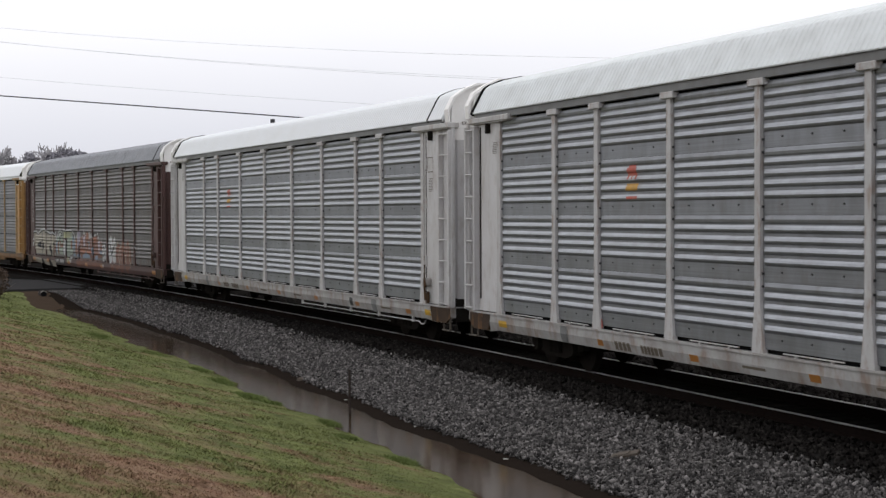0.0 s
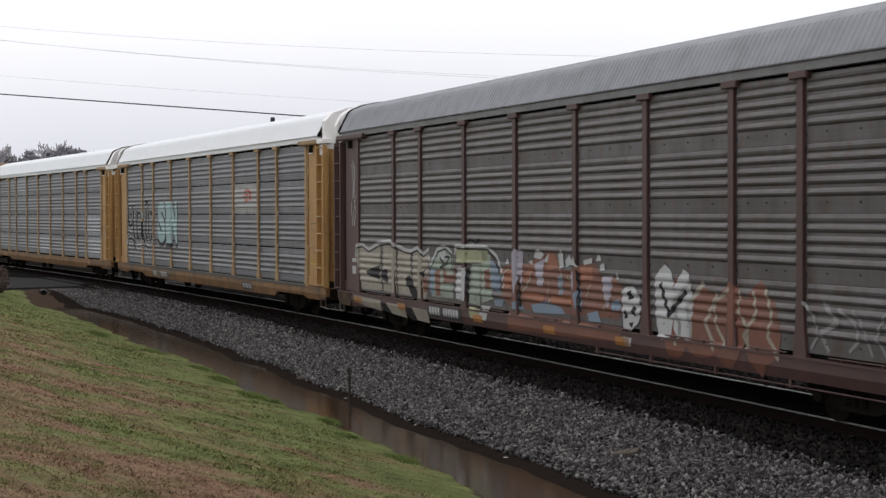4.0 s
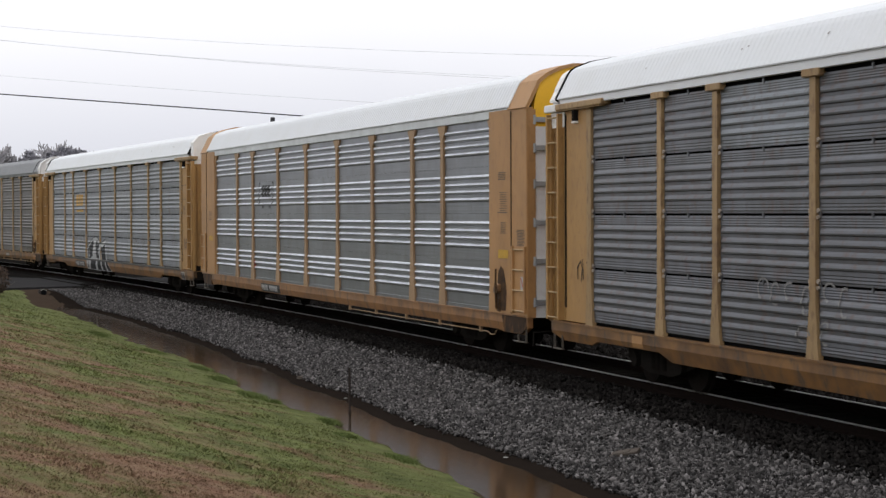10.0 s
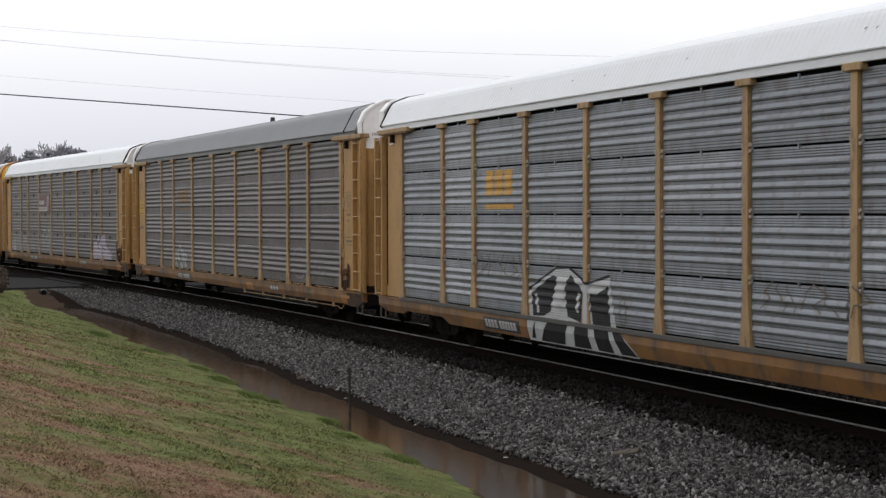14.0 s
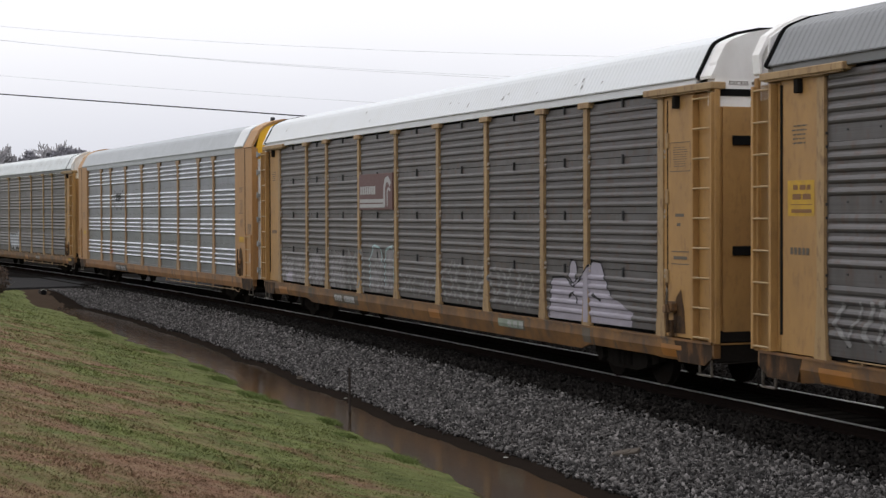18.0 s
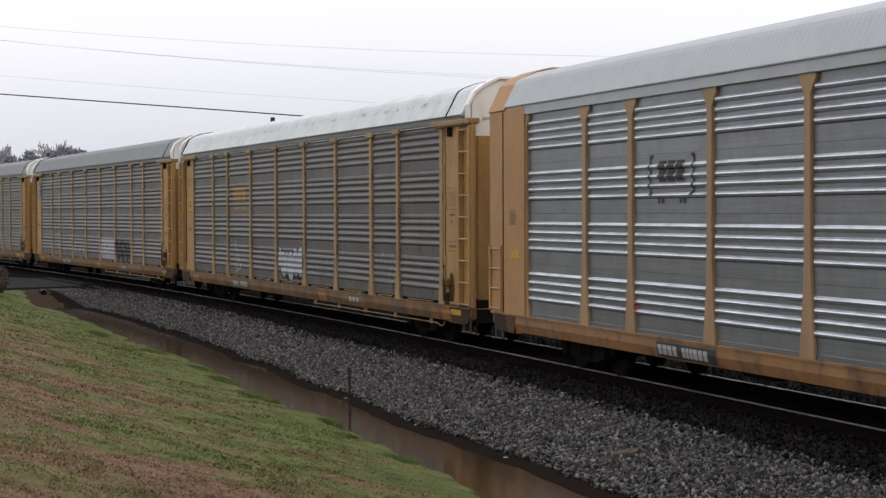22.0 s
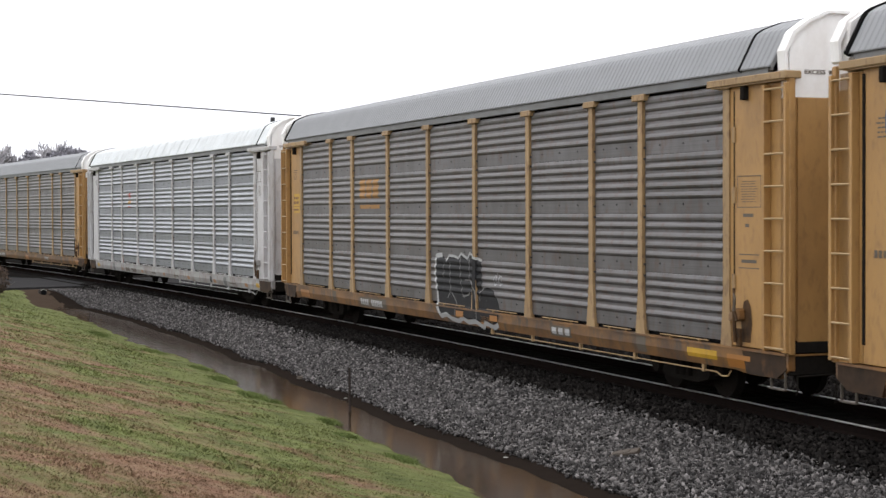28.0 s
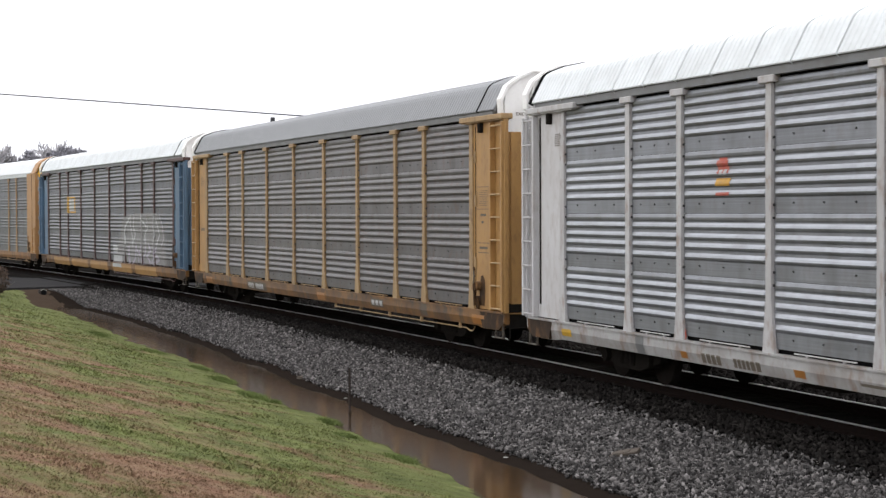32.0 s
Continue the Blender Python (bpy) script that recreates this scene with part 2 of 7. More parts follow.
    # twigs and foliage are paled towards grey to paint distance haze in
    "twig": mat("hazed_bare_twigs", (0.33, 0.32, 0.335), 0.9, 0, 0.3),
    "needle": mat("hazed_evergreen_foliage", (0.27, 0.265, 0.295), 0.95, 0, 0.4, scale=0.5, fine=4, spec=0.1),
    "shrub": mat("dry_shrub_leaves", (0.075, 0.048, 0.034), 0.9, 0, 0.5),
    "asphalt": mat("worn_asphalt", (0.045, 0.044, 0.045), 0.9, 0, 0.25, fine=60, bump=0.004, spec=0.1),
    "plank": mat("grey_old_wood", (0.055, 0.042, 0.032), 0.85, 0, 0.4),
    "litter": mat("pale_litter", (0.22, 0.215, 0.2), 0.7, 0, 0.2),
    "pole": mat("weathered_pole_wood", (0.10, 0.085, 0.07), 0.9, 0, 0.3),
}


# side sheets: sheet, upward rib faces with sky light painted in, bolts
SHEETS = {}
M["bolt"] = mat("dark_bolts", (0.03, 0.03, 0.032), 0.6, 0.3, 0.2)
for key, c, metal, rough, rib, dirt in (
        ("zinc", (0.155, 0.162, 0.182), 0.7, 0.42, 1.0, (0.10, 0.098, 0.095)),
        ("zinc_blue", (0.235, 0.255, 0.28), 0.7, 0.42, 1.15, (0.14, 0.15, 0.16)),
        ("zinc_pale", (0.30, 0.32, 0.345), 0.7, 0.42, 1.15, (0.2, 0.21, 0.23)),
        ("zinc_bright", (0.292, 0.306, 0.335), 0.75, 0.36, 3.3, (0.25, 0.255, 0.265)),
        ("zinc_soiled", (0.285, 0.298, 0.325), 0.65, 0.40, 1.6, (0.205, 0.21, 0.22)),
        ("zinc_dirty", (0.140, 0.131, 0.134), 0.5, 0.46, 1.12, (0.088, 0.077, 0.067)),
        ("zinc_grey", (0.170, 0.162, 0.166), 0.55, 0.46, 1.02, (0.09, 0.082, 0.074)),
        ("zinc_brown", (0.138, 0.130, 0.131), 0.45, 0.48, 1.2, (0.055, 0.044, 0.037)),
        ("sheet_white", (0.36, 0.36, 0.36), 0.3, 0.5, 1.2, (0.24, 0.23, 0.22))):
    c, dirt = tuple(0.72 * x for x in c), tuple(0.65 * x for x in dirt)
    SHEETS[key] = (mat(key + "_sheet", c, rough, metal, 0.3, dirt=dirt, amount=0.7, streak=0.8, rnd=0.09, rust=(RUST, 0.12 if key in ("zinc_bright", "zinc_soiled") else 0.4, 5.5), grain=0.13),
                   mat(key + "_lit_rib", tuple(min(0.85, x * rib) for x in c), rough, metal, 0.22, dirt=tuple(x * 1.5 for x in dirt), amount=0.5, streak=-1.5, rnd=0.06, rust=(RUST, 0.10 if key in ("zinc_bright", "zinc_soiled") else 0.4, 6), grain=0.10), M["bolt"])
M["hinge_zinc"] = mat("zinc_hinge", (0.3, 0.31, 0.32), 0.5, 0.3, 0.2)
M["pad"] = mat("pale_worn_pad", (0.34, 0.29, 0.24), 0.6, 0, 0.3, rust=(RUST, 0.5, 12))


# ---- mesh tools ----
class Geo:
    """Collects vertices and faces for one mesh."""

    def __init__(self):
        self.v, self.f = [], []

    def add(self, v, f):
        k = len(self.v)
        self.v += [tuple(p) for p in v]
        self.f += [tuple(i + k for i in q) for q in f]
        return self

    def box(self, x0, x1, y0, y1, z0, z1, b=0.0):
        if not b:
            return self.add([(x, y, z) for x in (x0, x1) for y in (y0, y1) for z in (z0, z1)],
                            [(0, 1, 3, 2), (4, 6, 7, 5), (0, 4, 5, 1), (2, 3, 7, 6), (0, 2, 6, 4), (1, 5, 7, 3)])
        bm = bmesh.new()
        bmesh.ops.create_cube(bm, size=1)
        for p in bm.verts:
            p.co = Vector(((x0 + x1) / 2 + p.co.x * (x1 - x0), (y0 + y1) / 2 + p.co.y * (y1 - y0), (z0 + z1) / 2 + p.co.z * (z1 - z0)))
        bmesh.ops.bevel(bm, geom=bm.edges[:], offset=b, segments=1, affect="EDGES")
        bm.verts.index_update()
        self.add([p.co[:] for p in bm.verts], [[p.index for p in q.verts] for q in bm.faces])
        bm.free()
        return self

    def prism(self, outline, a0, a1, axis="y"):
        """A closed outline pushed from a0 to a1: (x, z) along y, or (y, z) along x."""
        n = len(outline)
        put = (lambda p, a: (p[0], a, p[1])) if axis == "y" else (lambda p, a: (a, p[0], p[1]))
        return self.add([put(p, a0) for p in outline] + [put(p, a1) for p in outline],
                        [tuple(range(n)), tuple(range(2 * n - 1, n - 1, -1))] + [(i, n + i, n + (i + 1) % n, (i + 1) % n) for i in range(n)])

    def rod(self, p, q, r, n=6, r2=None):
        p, q = Vector(p), Vector(q)
        d = (q - p).normalized()
        u = d.orthogonal().normalized()
        w = d.cross(u)
        r2 = r if r2 is None else r2
        ring = [(math.cos(6.28319 * i / n), math.sin(6.28319 * i / n)) for i in range(n)]
        return self.add([p + (u * c + w * s_) * r for c, s_ in ring] + [q + (u * c + w * s_) * r2 for c, s_ in ring],
                        [(i, (i + 1) % n, n + (i + 1) % n, n + i) for i in range(n)] + [tuple(range(n - 1, -1, -1)), tuple(range(n, 2 * n))])

    def mesh(self, name, material, weld=False):
        me = bpy.data.meshes.new(name)
        me.from_pydata(self.v, [], self.f)
        me.update()
        bm = bmesh.new()
        bm.from_mesh(me)
        if weld:
            bmesh.ops.remove_doubles(bm, verts=bm.verts, dist=0.0008)
        bmesh.ops.recalc_face_normals(bm, faces=bm.faces)
        bm.to_mesh(me)
        bm.free()
        me.materials.append(material)
        return me


MESHES = {}


def shared(key, build, material):
    """The mesh of that key and material, built once."""
    k = (key, material.name)
    if k not in MESHES:
        MESHES[k] = build().mesh(str(key[0] if isinstance(key, tuple) else key), material)
    return MESHES[k]


def part(name, mesh, parent, at=(0, 0, 0), turn=0.0, label=""):
    ob = new(name, mesh)
    ob.parent = parent
    ob.location = at
    if turn:
        ob.rotation_euler = (0, 0, turn)
    if label:
        tagged(ob, label)
    return ob


def thing(name, label, category, group="", kind="", at=(0, 0, 0)):
    ob = new(name)
    ob.location = at
    ob.empty_display_size = 0.2
    return tagged(ob, label, category, group, kind)


# ---- ground: one sheet, shaped by its distance o from the middle of the line ----
WATER = -0.78


def shore(s):
    """o of the ditch's edge on the track's side and on the bank's side."""
    w = 0.05 * np.sin(s * 1.7) + 0.04 * np.sin(s * 3.9 + 1) + 0.03 * np.sin(s * 0.9 + 2)
    far = np.interp(s, (-78, -75, -72.9, -70, -65, -60.7, -55, -51, -47.5, -42.9, -41, -37, -33, -30.4, -27.3, -24.8, -22.6, 0),
                    (3.5, 3.5, 3.33, 3.3, 3.2, 3.18, 3.42, 3.46, 3.55, 3.92, 3.75, 4.15, 4.12, 4.38, 4.39, 4.33, 4.32, 4.6)) + 0.6 * w
    near = np.interp(s, (-78, -73, -70, -62, -56, -51, -46.5, -43.6, -40, -35.4, -33.2, -30, -27.8, -24.4, -21.2, 0),
                     (3.55, 4.0, 4.42, 4.85, 5.07, 5.38, 5.32, 5.25, 5.36, 5.82, 5.78, 5.57, 5.72, 5.82, 5.9, 6.3)) + w
    return far, near


def smooth(x, a, b):
    q = np.clip((x - a) / (b - a), 0, 1)
    return q * q * (3 - 2 * q)


def ground_z(s, o):
    far, near = shore(s)
    rough = np.clip((o - near) / 2.5, 0, 1)
    bank = -0.80 + 2.17 * np.clip((o - near) / (14.85 - near), 0, 1) ** 1.08 + rough * (0.03 * np.sin(s * 1.3 + o) * np.sin(o * 1.9) + 0.015 * np.sin(s * 4.1) * np.sin(o * 5.3 + s))
    # unseen ground behind the camera rises, added to dim the cars' sides
    bank = np.where(o > 14.85, 1.37 + 0.07 * np.clip(o - 25, 0, 65), bank)
    z = np.where(o < 1.95, -0.20, -0.20 + (o - 1.95) / (far - 1.95) * (WATER + 0.25))
    wet = WATER + 0.05 - 0.06 * np.clip((o - far) / 0.55, 0, 1) - 0.24 * np.clip(np.minimum(o - far - 0.52, near - o) / 0.35, 0, 1)
    z = np.where(o > far, wet, z)
    z = np.where(o > near, bank, z)
    k = smooth(-s, 69, 76) * (1 - smooth(o, 6, 14))
    z = z * (1 - k) + np.where(o > 1.9, -0.30, z) * k
    # unseen rise beyond the train, added to keep lit ground from showing underneath
    back = np.where(o > -1.95, -0.20, -0.20 - 0.15 * smooth(-o, 1.95, 3.2) + 1.2 * smooth(-o, 5.5, 9.5))
    return np.where(o < 0, back, z)


def line_np(s, o):
    a = np.where(np.abs(s - CX) < 600, np.arcsin(np.clip((s - CX) / R_SIDE, -0.99, 0.99)), (s - CX) / R_SIDE)
    r = R_MID - o
    return CX + r * np.sin(a), CY + r * np.cos(a)


def ground_mat(name, greens, tans, blades=False):
    """Turf: green and dry patches, greener towards the ditch; blades vary one by one."""
    m = bpy.data.materials.new(name)
    m.use_nodes = True
    n, l = m.node_tree.nodes, m.node_tree.links
    b = n["Principled BSDF"]
    b.inputs["Roughness"].default_value = 0.95
    b.inputs["Specular IOR Level"].default_value = 0.12
    tc = n.new("ShaderNodeTexCoord")

    def nz(sc, detail, a, z):
        t, r = n.new("ShaderNodeTexNoise"), n.new("ShaderNodeMapRange")
        t.inputs["Scale"].default_value, t.inputs["Detail"].default_value, t.inputs["Roughness"].default_value = sc, detail, 0.62
        r.inputs[1].default_value, r.inputs[2].default_value = a, z
        l.new(tc.outputs["Object"], t.inputs["Vector"])
        l.new(t.outputs["Fac"], r.inputs[0])
        return r.outputs[0]

    def calc(op, a, z):
        x = n.new("ShaderNodeMath")
        x.operation = op
        for k, c in ((0, a), (1, z)):
            if isinstance(c, (int, float)):
                x.inputs[k].default_value = c
            else:
                l.new(c, x.inputs[k])
        return x.outputs[0]

    def mix(f, a, z):
        x = n.new("ShaderNodeMixRGB")
        l.new(f, x.inputs[0])
        for k, c in ((1, a), (2, z)):
            if isinstance(c, tuple):
                x.inputs[k].default_value = rgb(c)
            else:
                l.new(c, x.inputs[k])
        return x.outputs[0]

    away = n.new("ShaderNodeVectorMath")
    away.operation = "DISTANCE"
    away.inputs[1].default_value = (CX, CY, 0)
    l.new(tc.outputs["Object"], away.inputs[0])
    damp = n.new("ShaderNodeMapRange")
    damp.inputs[1].default_value, damp.inputs[2].default_value = R_MID - 10.5, R_MID - 5.8
    damp.inputs[3].default_value, damp.inputs[4].default_value = 0.0, 0.14
    l.new(away.outputs["Value"], damp.inputs[0])
    patch = calc("ADD", calc("MULTIPLY", nz(0.33, 3, 0, 1), 0.45), calc("MULTIPLY", nz(1.0, 9, 0, 1), 0.55))
    patch = calc("ADD", patch, damp.outputs[0])
    sep, lawn = n.new("ShaderNodeSeparateXYZ"), n.new("ShaderNodeMapRange")
    lawn.inputs[1].default_value, lawn.inputs[2].default_value = -48, -66
    lawn.inputs[3].default_value, lawn.inputs[4].default_value = 0.0, 0.12
    l.new(tc.outputs["Object"], sep.inputs[0])
    l.new(sep.outputs["X"], lawn.inputs[0])
    patch = calc("ADD", patch, lawn.outputs[0])
    if blades:
        g = n.new("ShaderNodeNewGeometry")
        patch = calc("ADD", patch, calc("MULTIPLY", calc("SUBTRACT", g.outputs["Random Per Island"], 0.5), 0.10))
    sharp = n.new("ShaderNodeMapRange")
    sharp.inputs[1].default_value, sharp.inputs[2].default_value = 0.44, 0.58
    l.new(patch, sharp.inputs[0])
    c = mix(sharp.outputs[0], mix(nz(3.1, 6, 0.35, 0.65), *tans), mix(nz(1.1, 6, 0.35, 0.65), *greens))
    tone = n.new("ShaderNodeVectorMath")
    tone.operation = "SCALE"
    l.new(c, tone.inputs[0])
    l.new(calc("ADD", calc("MULTIPLY", nz(4.5, 7, 0.3, 0.7), 0.5), 0.74), tone.inputs["Scale"])
    c = tone.outputs[0]
    if blades:
        sc = n.new("ShaderNodeVectorMath")
        sc.operation = "SCALE"
        l.new(c, sc.inputs[0])
        l.new(calc("ADD", calc("MULTIPLY", g.outputs["Random Per Island"], 0.3), 0.82), sc.inputs["Scale"])
        c = sc.outputs[0]
    l.new(c, b.inputs["Base Color"])
    if not blades:
        bp = n.new("ShaderNodeBump")
        bp.inputs["Distance"].default_value = 0.02
        l.new(nz(35, 5, 0.2, 0.8), bp.inputs["Height"])
        l.new(bp.outputs[0], b.inputs["Normal"])
    return m


GREENS, TANS = ((0.077, 0.092, 0.030), (0.132, 0.144, 0.053)), ((0.158, 0.088, 0.058), (0.198, 0.132, 0.084))
M["turf"] = ground_mat("winter_turf", GREENS, TANS)
M["bed"] = mat("ballast_bed", (0.015, 0.0145, 0.014), 0.95, 0, 0.5, scale=3, fine=30, bump=0.02, bscale=25, spec=0.1)
# darker than fouling alone: the train's shade is put into this colour
M["fouled_shade"] = mat("fouled_shaded_bed", (0.015, 0.0138, 0.013), 0.97, 0, 0.4, scale=3, fine=30, bump=0.02, bscale=25, spec=0.04)
# near-black strip: the train's dark reflection put into the shore's colour
M["shore_reflection"] = mat("dark_shore_reflection", (0.016, 0.0125, 0.0105), 0.5, 0, 0.4, scale=2, fine=20, bump=0.012, bscale=18, spec=0.05)
M["mud"] = mat("wet_red_mud", (0.056, 0.041, 0.031), 0.6, 0, 0.35, scale=2, fine=15, bump=0.015, bscale=12, spec=0.12)


def sheet_from(name, ss, oo, zfun, material_of, mats):
    S, O = np.meshgrid(ss, oo, indexing="ij")
    X, Y = line_np(S, O)
    Z = zfun(S, O)
    v = np.stack([X, Y, Z], -1).reshape(-1, 3)
    n, k = len(ss), len(oo)
    i = (np.arange(n - 1)[:, None] * k + np.arange(k - 1)[None]).ravel()
    f = np.stack([i, i + 1, i + k + 1, i + k], -1)
    me = bpy.data.meshes.new(name)
    me.from_pydata(v.tolist(), [], f.tolist())
    mid = material_of((S[:-1, :-1] + S[1:, 1:]) / 2, (O[:-1, :-1] + O[1:, 1:]) / 2).ravel()
    for m in mats:
        me.materials.append(m)
    me.polygons.foreach_set("material_index", mid.astype(np.int32))
    me.polygons.foreach_set("use_smooth", np.ones(len(f), bool))
    me.update()
    if me.polygons[0].normal.z < 0:
        me.flip_normals()
    return new(name, me)


def zone(s, o):
    far, near = shore(s)
    # near-black bed runs under and beyond the train, its shade painted in
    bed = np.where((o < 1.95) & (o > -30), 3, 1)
    # index 4: painted dark reflection along the track-side edge of the ditch
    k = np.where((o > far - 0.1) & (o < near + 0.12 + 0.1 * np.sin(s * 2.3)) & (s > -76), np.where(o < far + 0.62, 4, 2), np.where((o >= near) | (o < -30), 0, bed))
    return np.where((s < -66) & (s > -79) & (o > 2.4 + smooth(s, -74, -68) * 1.4) & (o < near + 0.2 + 0.9 * smooth(-s, 66, 72)) & (k != 4), 2, k)


ss = np.concatenate([-np.geomspace(800, 118, 24), np.arange(-115, -12, 0.3), np.arange(-12, 20, 1.5), np.geomspace(21, 800, 24)])
oo = np.concatenate([-np.geomspace(2500, 9, 26), np.arange(-8.4, 1.8, 0.4), np.arange(1.8, 7, 0.09), np.arange(7, 16, 0.3), np.geomspace(16.5, 640, 26)])
tagged(sheet_from("ground", ss, oo, ground_z, zone, [M["turf"], M["bed"], M["mud"], M["fouled_shade"], M["shore_reflection"]]),
       "winter turf bank, muddy ditch and gravel bed", "ground", kind="structure")

# muddy water in the ditch
wm = bpy.data.materials.new("muddy_water")
wm.use_nodes = True
wb = wm.node_tree.nodes["Principled BSDF"]
wb.inputs["Specular IOR Level"].default_value = 0.34
wb.inputs["Base Color"].default_value = (0.038, 0.024, 0.0145, 1)
wb.inputs["Roughness"].default_value, wb.inputs["IOR"].default_value = 0.11, 1.33
wt, wbp = wm.node_tree.nodes.new("ShaderNodeTexNoise"), wm.node_tree.nodes.new("ShaderNodeBump")
wt.inputs["Scale"].default_value, wt.inputs["Detail"].default_value = 3.5, 3
wbp.inputs["Strength"].default_value, wbp.inputs["Distance"].default_value = 0.2, 0.003
wtc = wm.node_tree.nodes.new("ShaderNodeTexCoord")
wm.node_tree.links.new(wtc.outputs["Object"], wt.inputs["Vector"])
wm.node_tree.links.new(wt.outputs["Fac"], wbp.inputs["Height"])
wm.node_tree.links.new(wbp.outputs[0], wb.inputs["Normal"])
ws = np.arange(-77, -5, 0.4)
wf, wnr = shore(ws)
wv = []
for a, b, c in zip(ws, wf, wnr):
    wv += [line_at(a, b + 0.2, WATER), line_at(a, c + 0.15, WATER)]
wme = bpy.data.meshes.new("water")
wme.from_pydata(wv, [], [(2 * i, 2 * i + 1, 2 * i + 3, 2 * i + 2) for i in range(len(ws) - 1)])
wme.materials.append(wm)
wme.update()
if wme.polygons[0].normal.z < 0:
    wme.flip_normals()
tagged(new("water", wme), "brown muddy standing water in the trackside ditch", "water", kind="structure")


# ---- track ----
def sweep(section, s0, s1, step, o0):
    g = Geo()
    ks = np.arange(s0, s1 + step, step)
    n = len(section)
    for a in ks:
        g.v += [line_at(a, o0 + o, z) for o, z in section]
    g.f += [(i * n + j, i * n + (j + 1) % n, (i + 1) * n + (j + 1) % n, (i + 1) * n + j) for i in range(len(ks) - 1) for j in range(n)]
    return g


track = thing("railway_track", "single curved railway track with polished rail heads", "track", kind="structure")
RAIL = [(-0.07, -0.17), (0.07, -0.17), (0.07, -0.155), (0.012, -0.13), (0.012, -0.045), (0.036, -0.03), (0.036, -0.006), (-0.036, -0.006), (-0.036, -0.03), (-0.012, -0.045), (-0.012, -0.13), (-0.07, -0.155)]
for o in (-0.755, 0.755):
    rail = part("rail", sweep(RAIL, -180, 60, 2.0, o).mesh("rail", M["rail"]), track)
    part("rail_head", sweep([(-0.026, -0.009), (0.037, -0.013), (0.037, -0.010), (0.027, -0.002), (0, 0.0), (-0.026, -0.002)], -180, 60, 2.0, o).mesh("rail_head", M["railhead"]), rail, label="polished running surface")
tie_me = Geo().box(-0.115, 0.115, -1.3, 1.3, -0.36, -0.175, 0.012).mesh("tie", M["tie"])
for k in range(290):
    s_ = -135 + k * 0.51
    x, y, z = line_at(s_)
    part("tie", tie_me, track, (x, y, 0), radians(heading(s_)))


# ---- loose stones of the shoulder ----
def stones(name, pts, radius, material, seed, label):
    rs = np.random.RandomState(seed)
    bv = np.array([(x, y, z) for x in (-0.7, 0.7) for y in (-0.7, 0.7) for z in (-0.7, 0.7)])
    bf = np.array([(0, 1, 3), (0, 3, 2), (4, 6, 7), (4, 7, 5), (0, 4, 5), (0, 5, 1), (2, 3, 7), (2, 7, 6), (0, 2, 6), (0, 6, 4), (1, 5, 7), (1, 7, 3)])
    kinds = [bv * (0.5 + 0.8 * rs.rand(8, 1)) * (1.4, rs.uniform(0.6, 1.0), rs.uniform(0.3, 0.65)) + 0.2 * rs.randn(8, 3) for _ in range(24)]
    n = len(pts)
    q = rs.randn(n, 4)
    q /= np.linalg.norm(q, axis=1)[:, None]
    w, x, y, z = q.T
    Rm = np.stack([1 - 2 * (y * y + z * z), 2 * (x * y - z * w), 2 * (x * z + y * w), 2 * (x * y + z * w), 1 - 2 * (x * x + z * z), 2 * (y * z - x * w),
                   2 * (x * z - y * w), 2 * (y * z + x * w), 1 - 2 * (x * x + y * y)], -1).reshape(n, 3, 3)
    V = np.array(kinds)[rs.randint(0, 24, n)]
    V = np.einsum("nij,nkj->nki", Rm, V) * np.asarray(radius)[:, None, None] + pts[:, None, :]
    F = (bf[None] + 8 * np.arange(n)[:, None, None]).reshape(-1, 3)
    me = bpy.data.meshes.new(name)
    me.vertices.add(n * 8)
    me.vertices.foreach_set("co", V.reshape(-1).astype(np.float32))
    me.loops.add(len(F) * 3)
    me.loops.foreach_set("vertex_index", F.reshape(-1).astype(np.int32))
    me.polygons.add(len(F))
    me.polygons.foreach_set("loop_start", np.arange(0, len(F) * 3, 3, dtype=np.int32))
    me.materials.append(material)
    me.update(calc_edges=True)
    me.validate()
    return tagged(new(name, me), label, "gravel", kind="stuff")


def stone_mat(name, lo, hi, spec=0.12):
    m = bpy.data.materials.new(name)
    m.use_nodes = True
    n, l = m.node_tree.nodes, m.node_tree.links
    b = n["Principled BSDF"]
    b.inputs["Roughness"].default_value = 0.8
    b.inputs["Specular IOR Level"].default_value = spec
    g, r = n.new("ShaderNodeNewGeometry"), n.new("ShaderNodeValToRGB")
    r.color_ramp.elements[0].color, r.color_ramp.elements[1].color = rgb(lo), rgb(hi)
    for p, f in ((0.5, 0.22), (0.82, 0.5), (0.93, 0.78)):
        e = r.color_ramp.elements.new(p)
        e.color = rgb(tuple(a + (c - a) * f for a, c in zip(lo, hi)))
    l.new(g.outputs["Random Per Island"], r.inputs[0])
    l.new(r.outputs[0], b.inputs["Base Color"])
    return m


M["gravel"] = stone_mat("grey_ballast", (0.012, 0.0112, 0.0112), (0.222, 0.207, 0.204))
# black stones carry fouling and the shade under the train in their colour
M["black_gravel"] = stone_mat("fouled_shaded_stone", (0.009, 0.0082, 0.0078), (0.034, 0.031, 0.029), 0.0)
rs = np.random.RandomState(4)
gs = np.concatenate([rs.uniform(-36, -16, 78000), rs.uniform(-52, -36, 42000), rs.uniform(-76, -52, 36000)])
gf, _ = shore(gs)
gq = rs.rand(len(gs))
go = 1.75 + gq * (gf + 0.08 - 1.75) + rs.randn(len(gs)) * 0.04
keep = go > np.interp(gs, (-78, -57, -44, -34, -25, -19), (1.65, 1.75, 2.05, 2.08, 2.12, 2.2)) + 0.55 * rs.rand(len(gs))
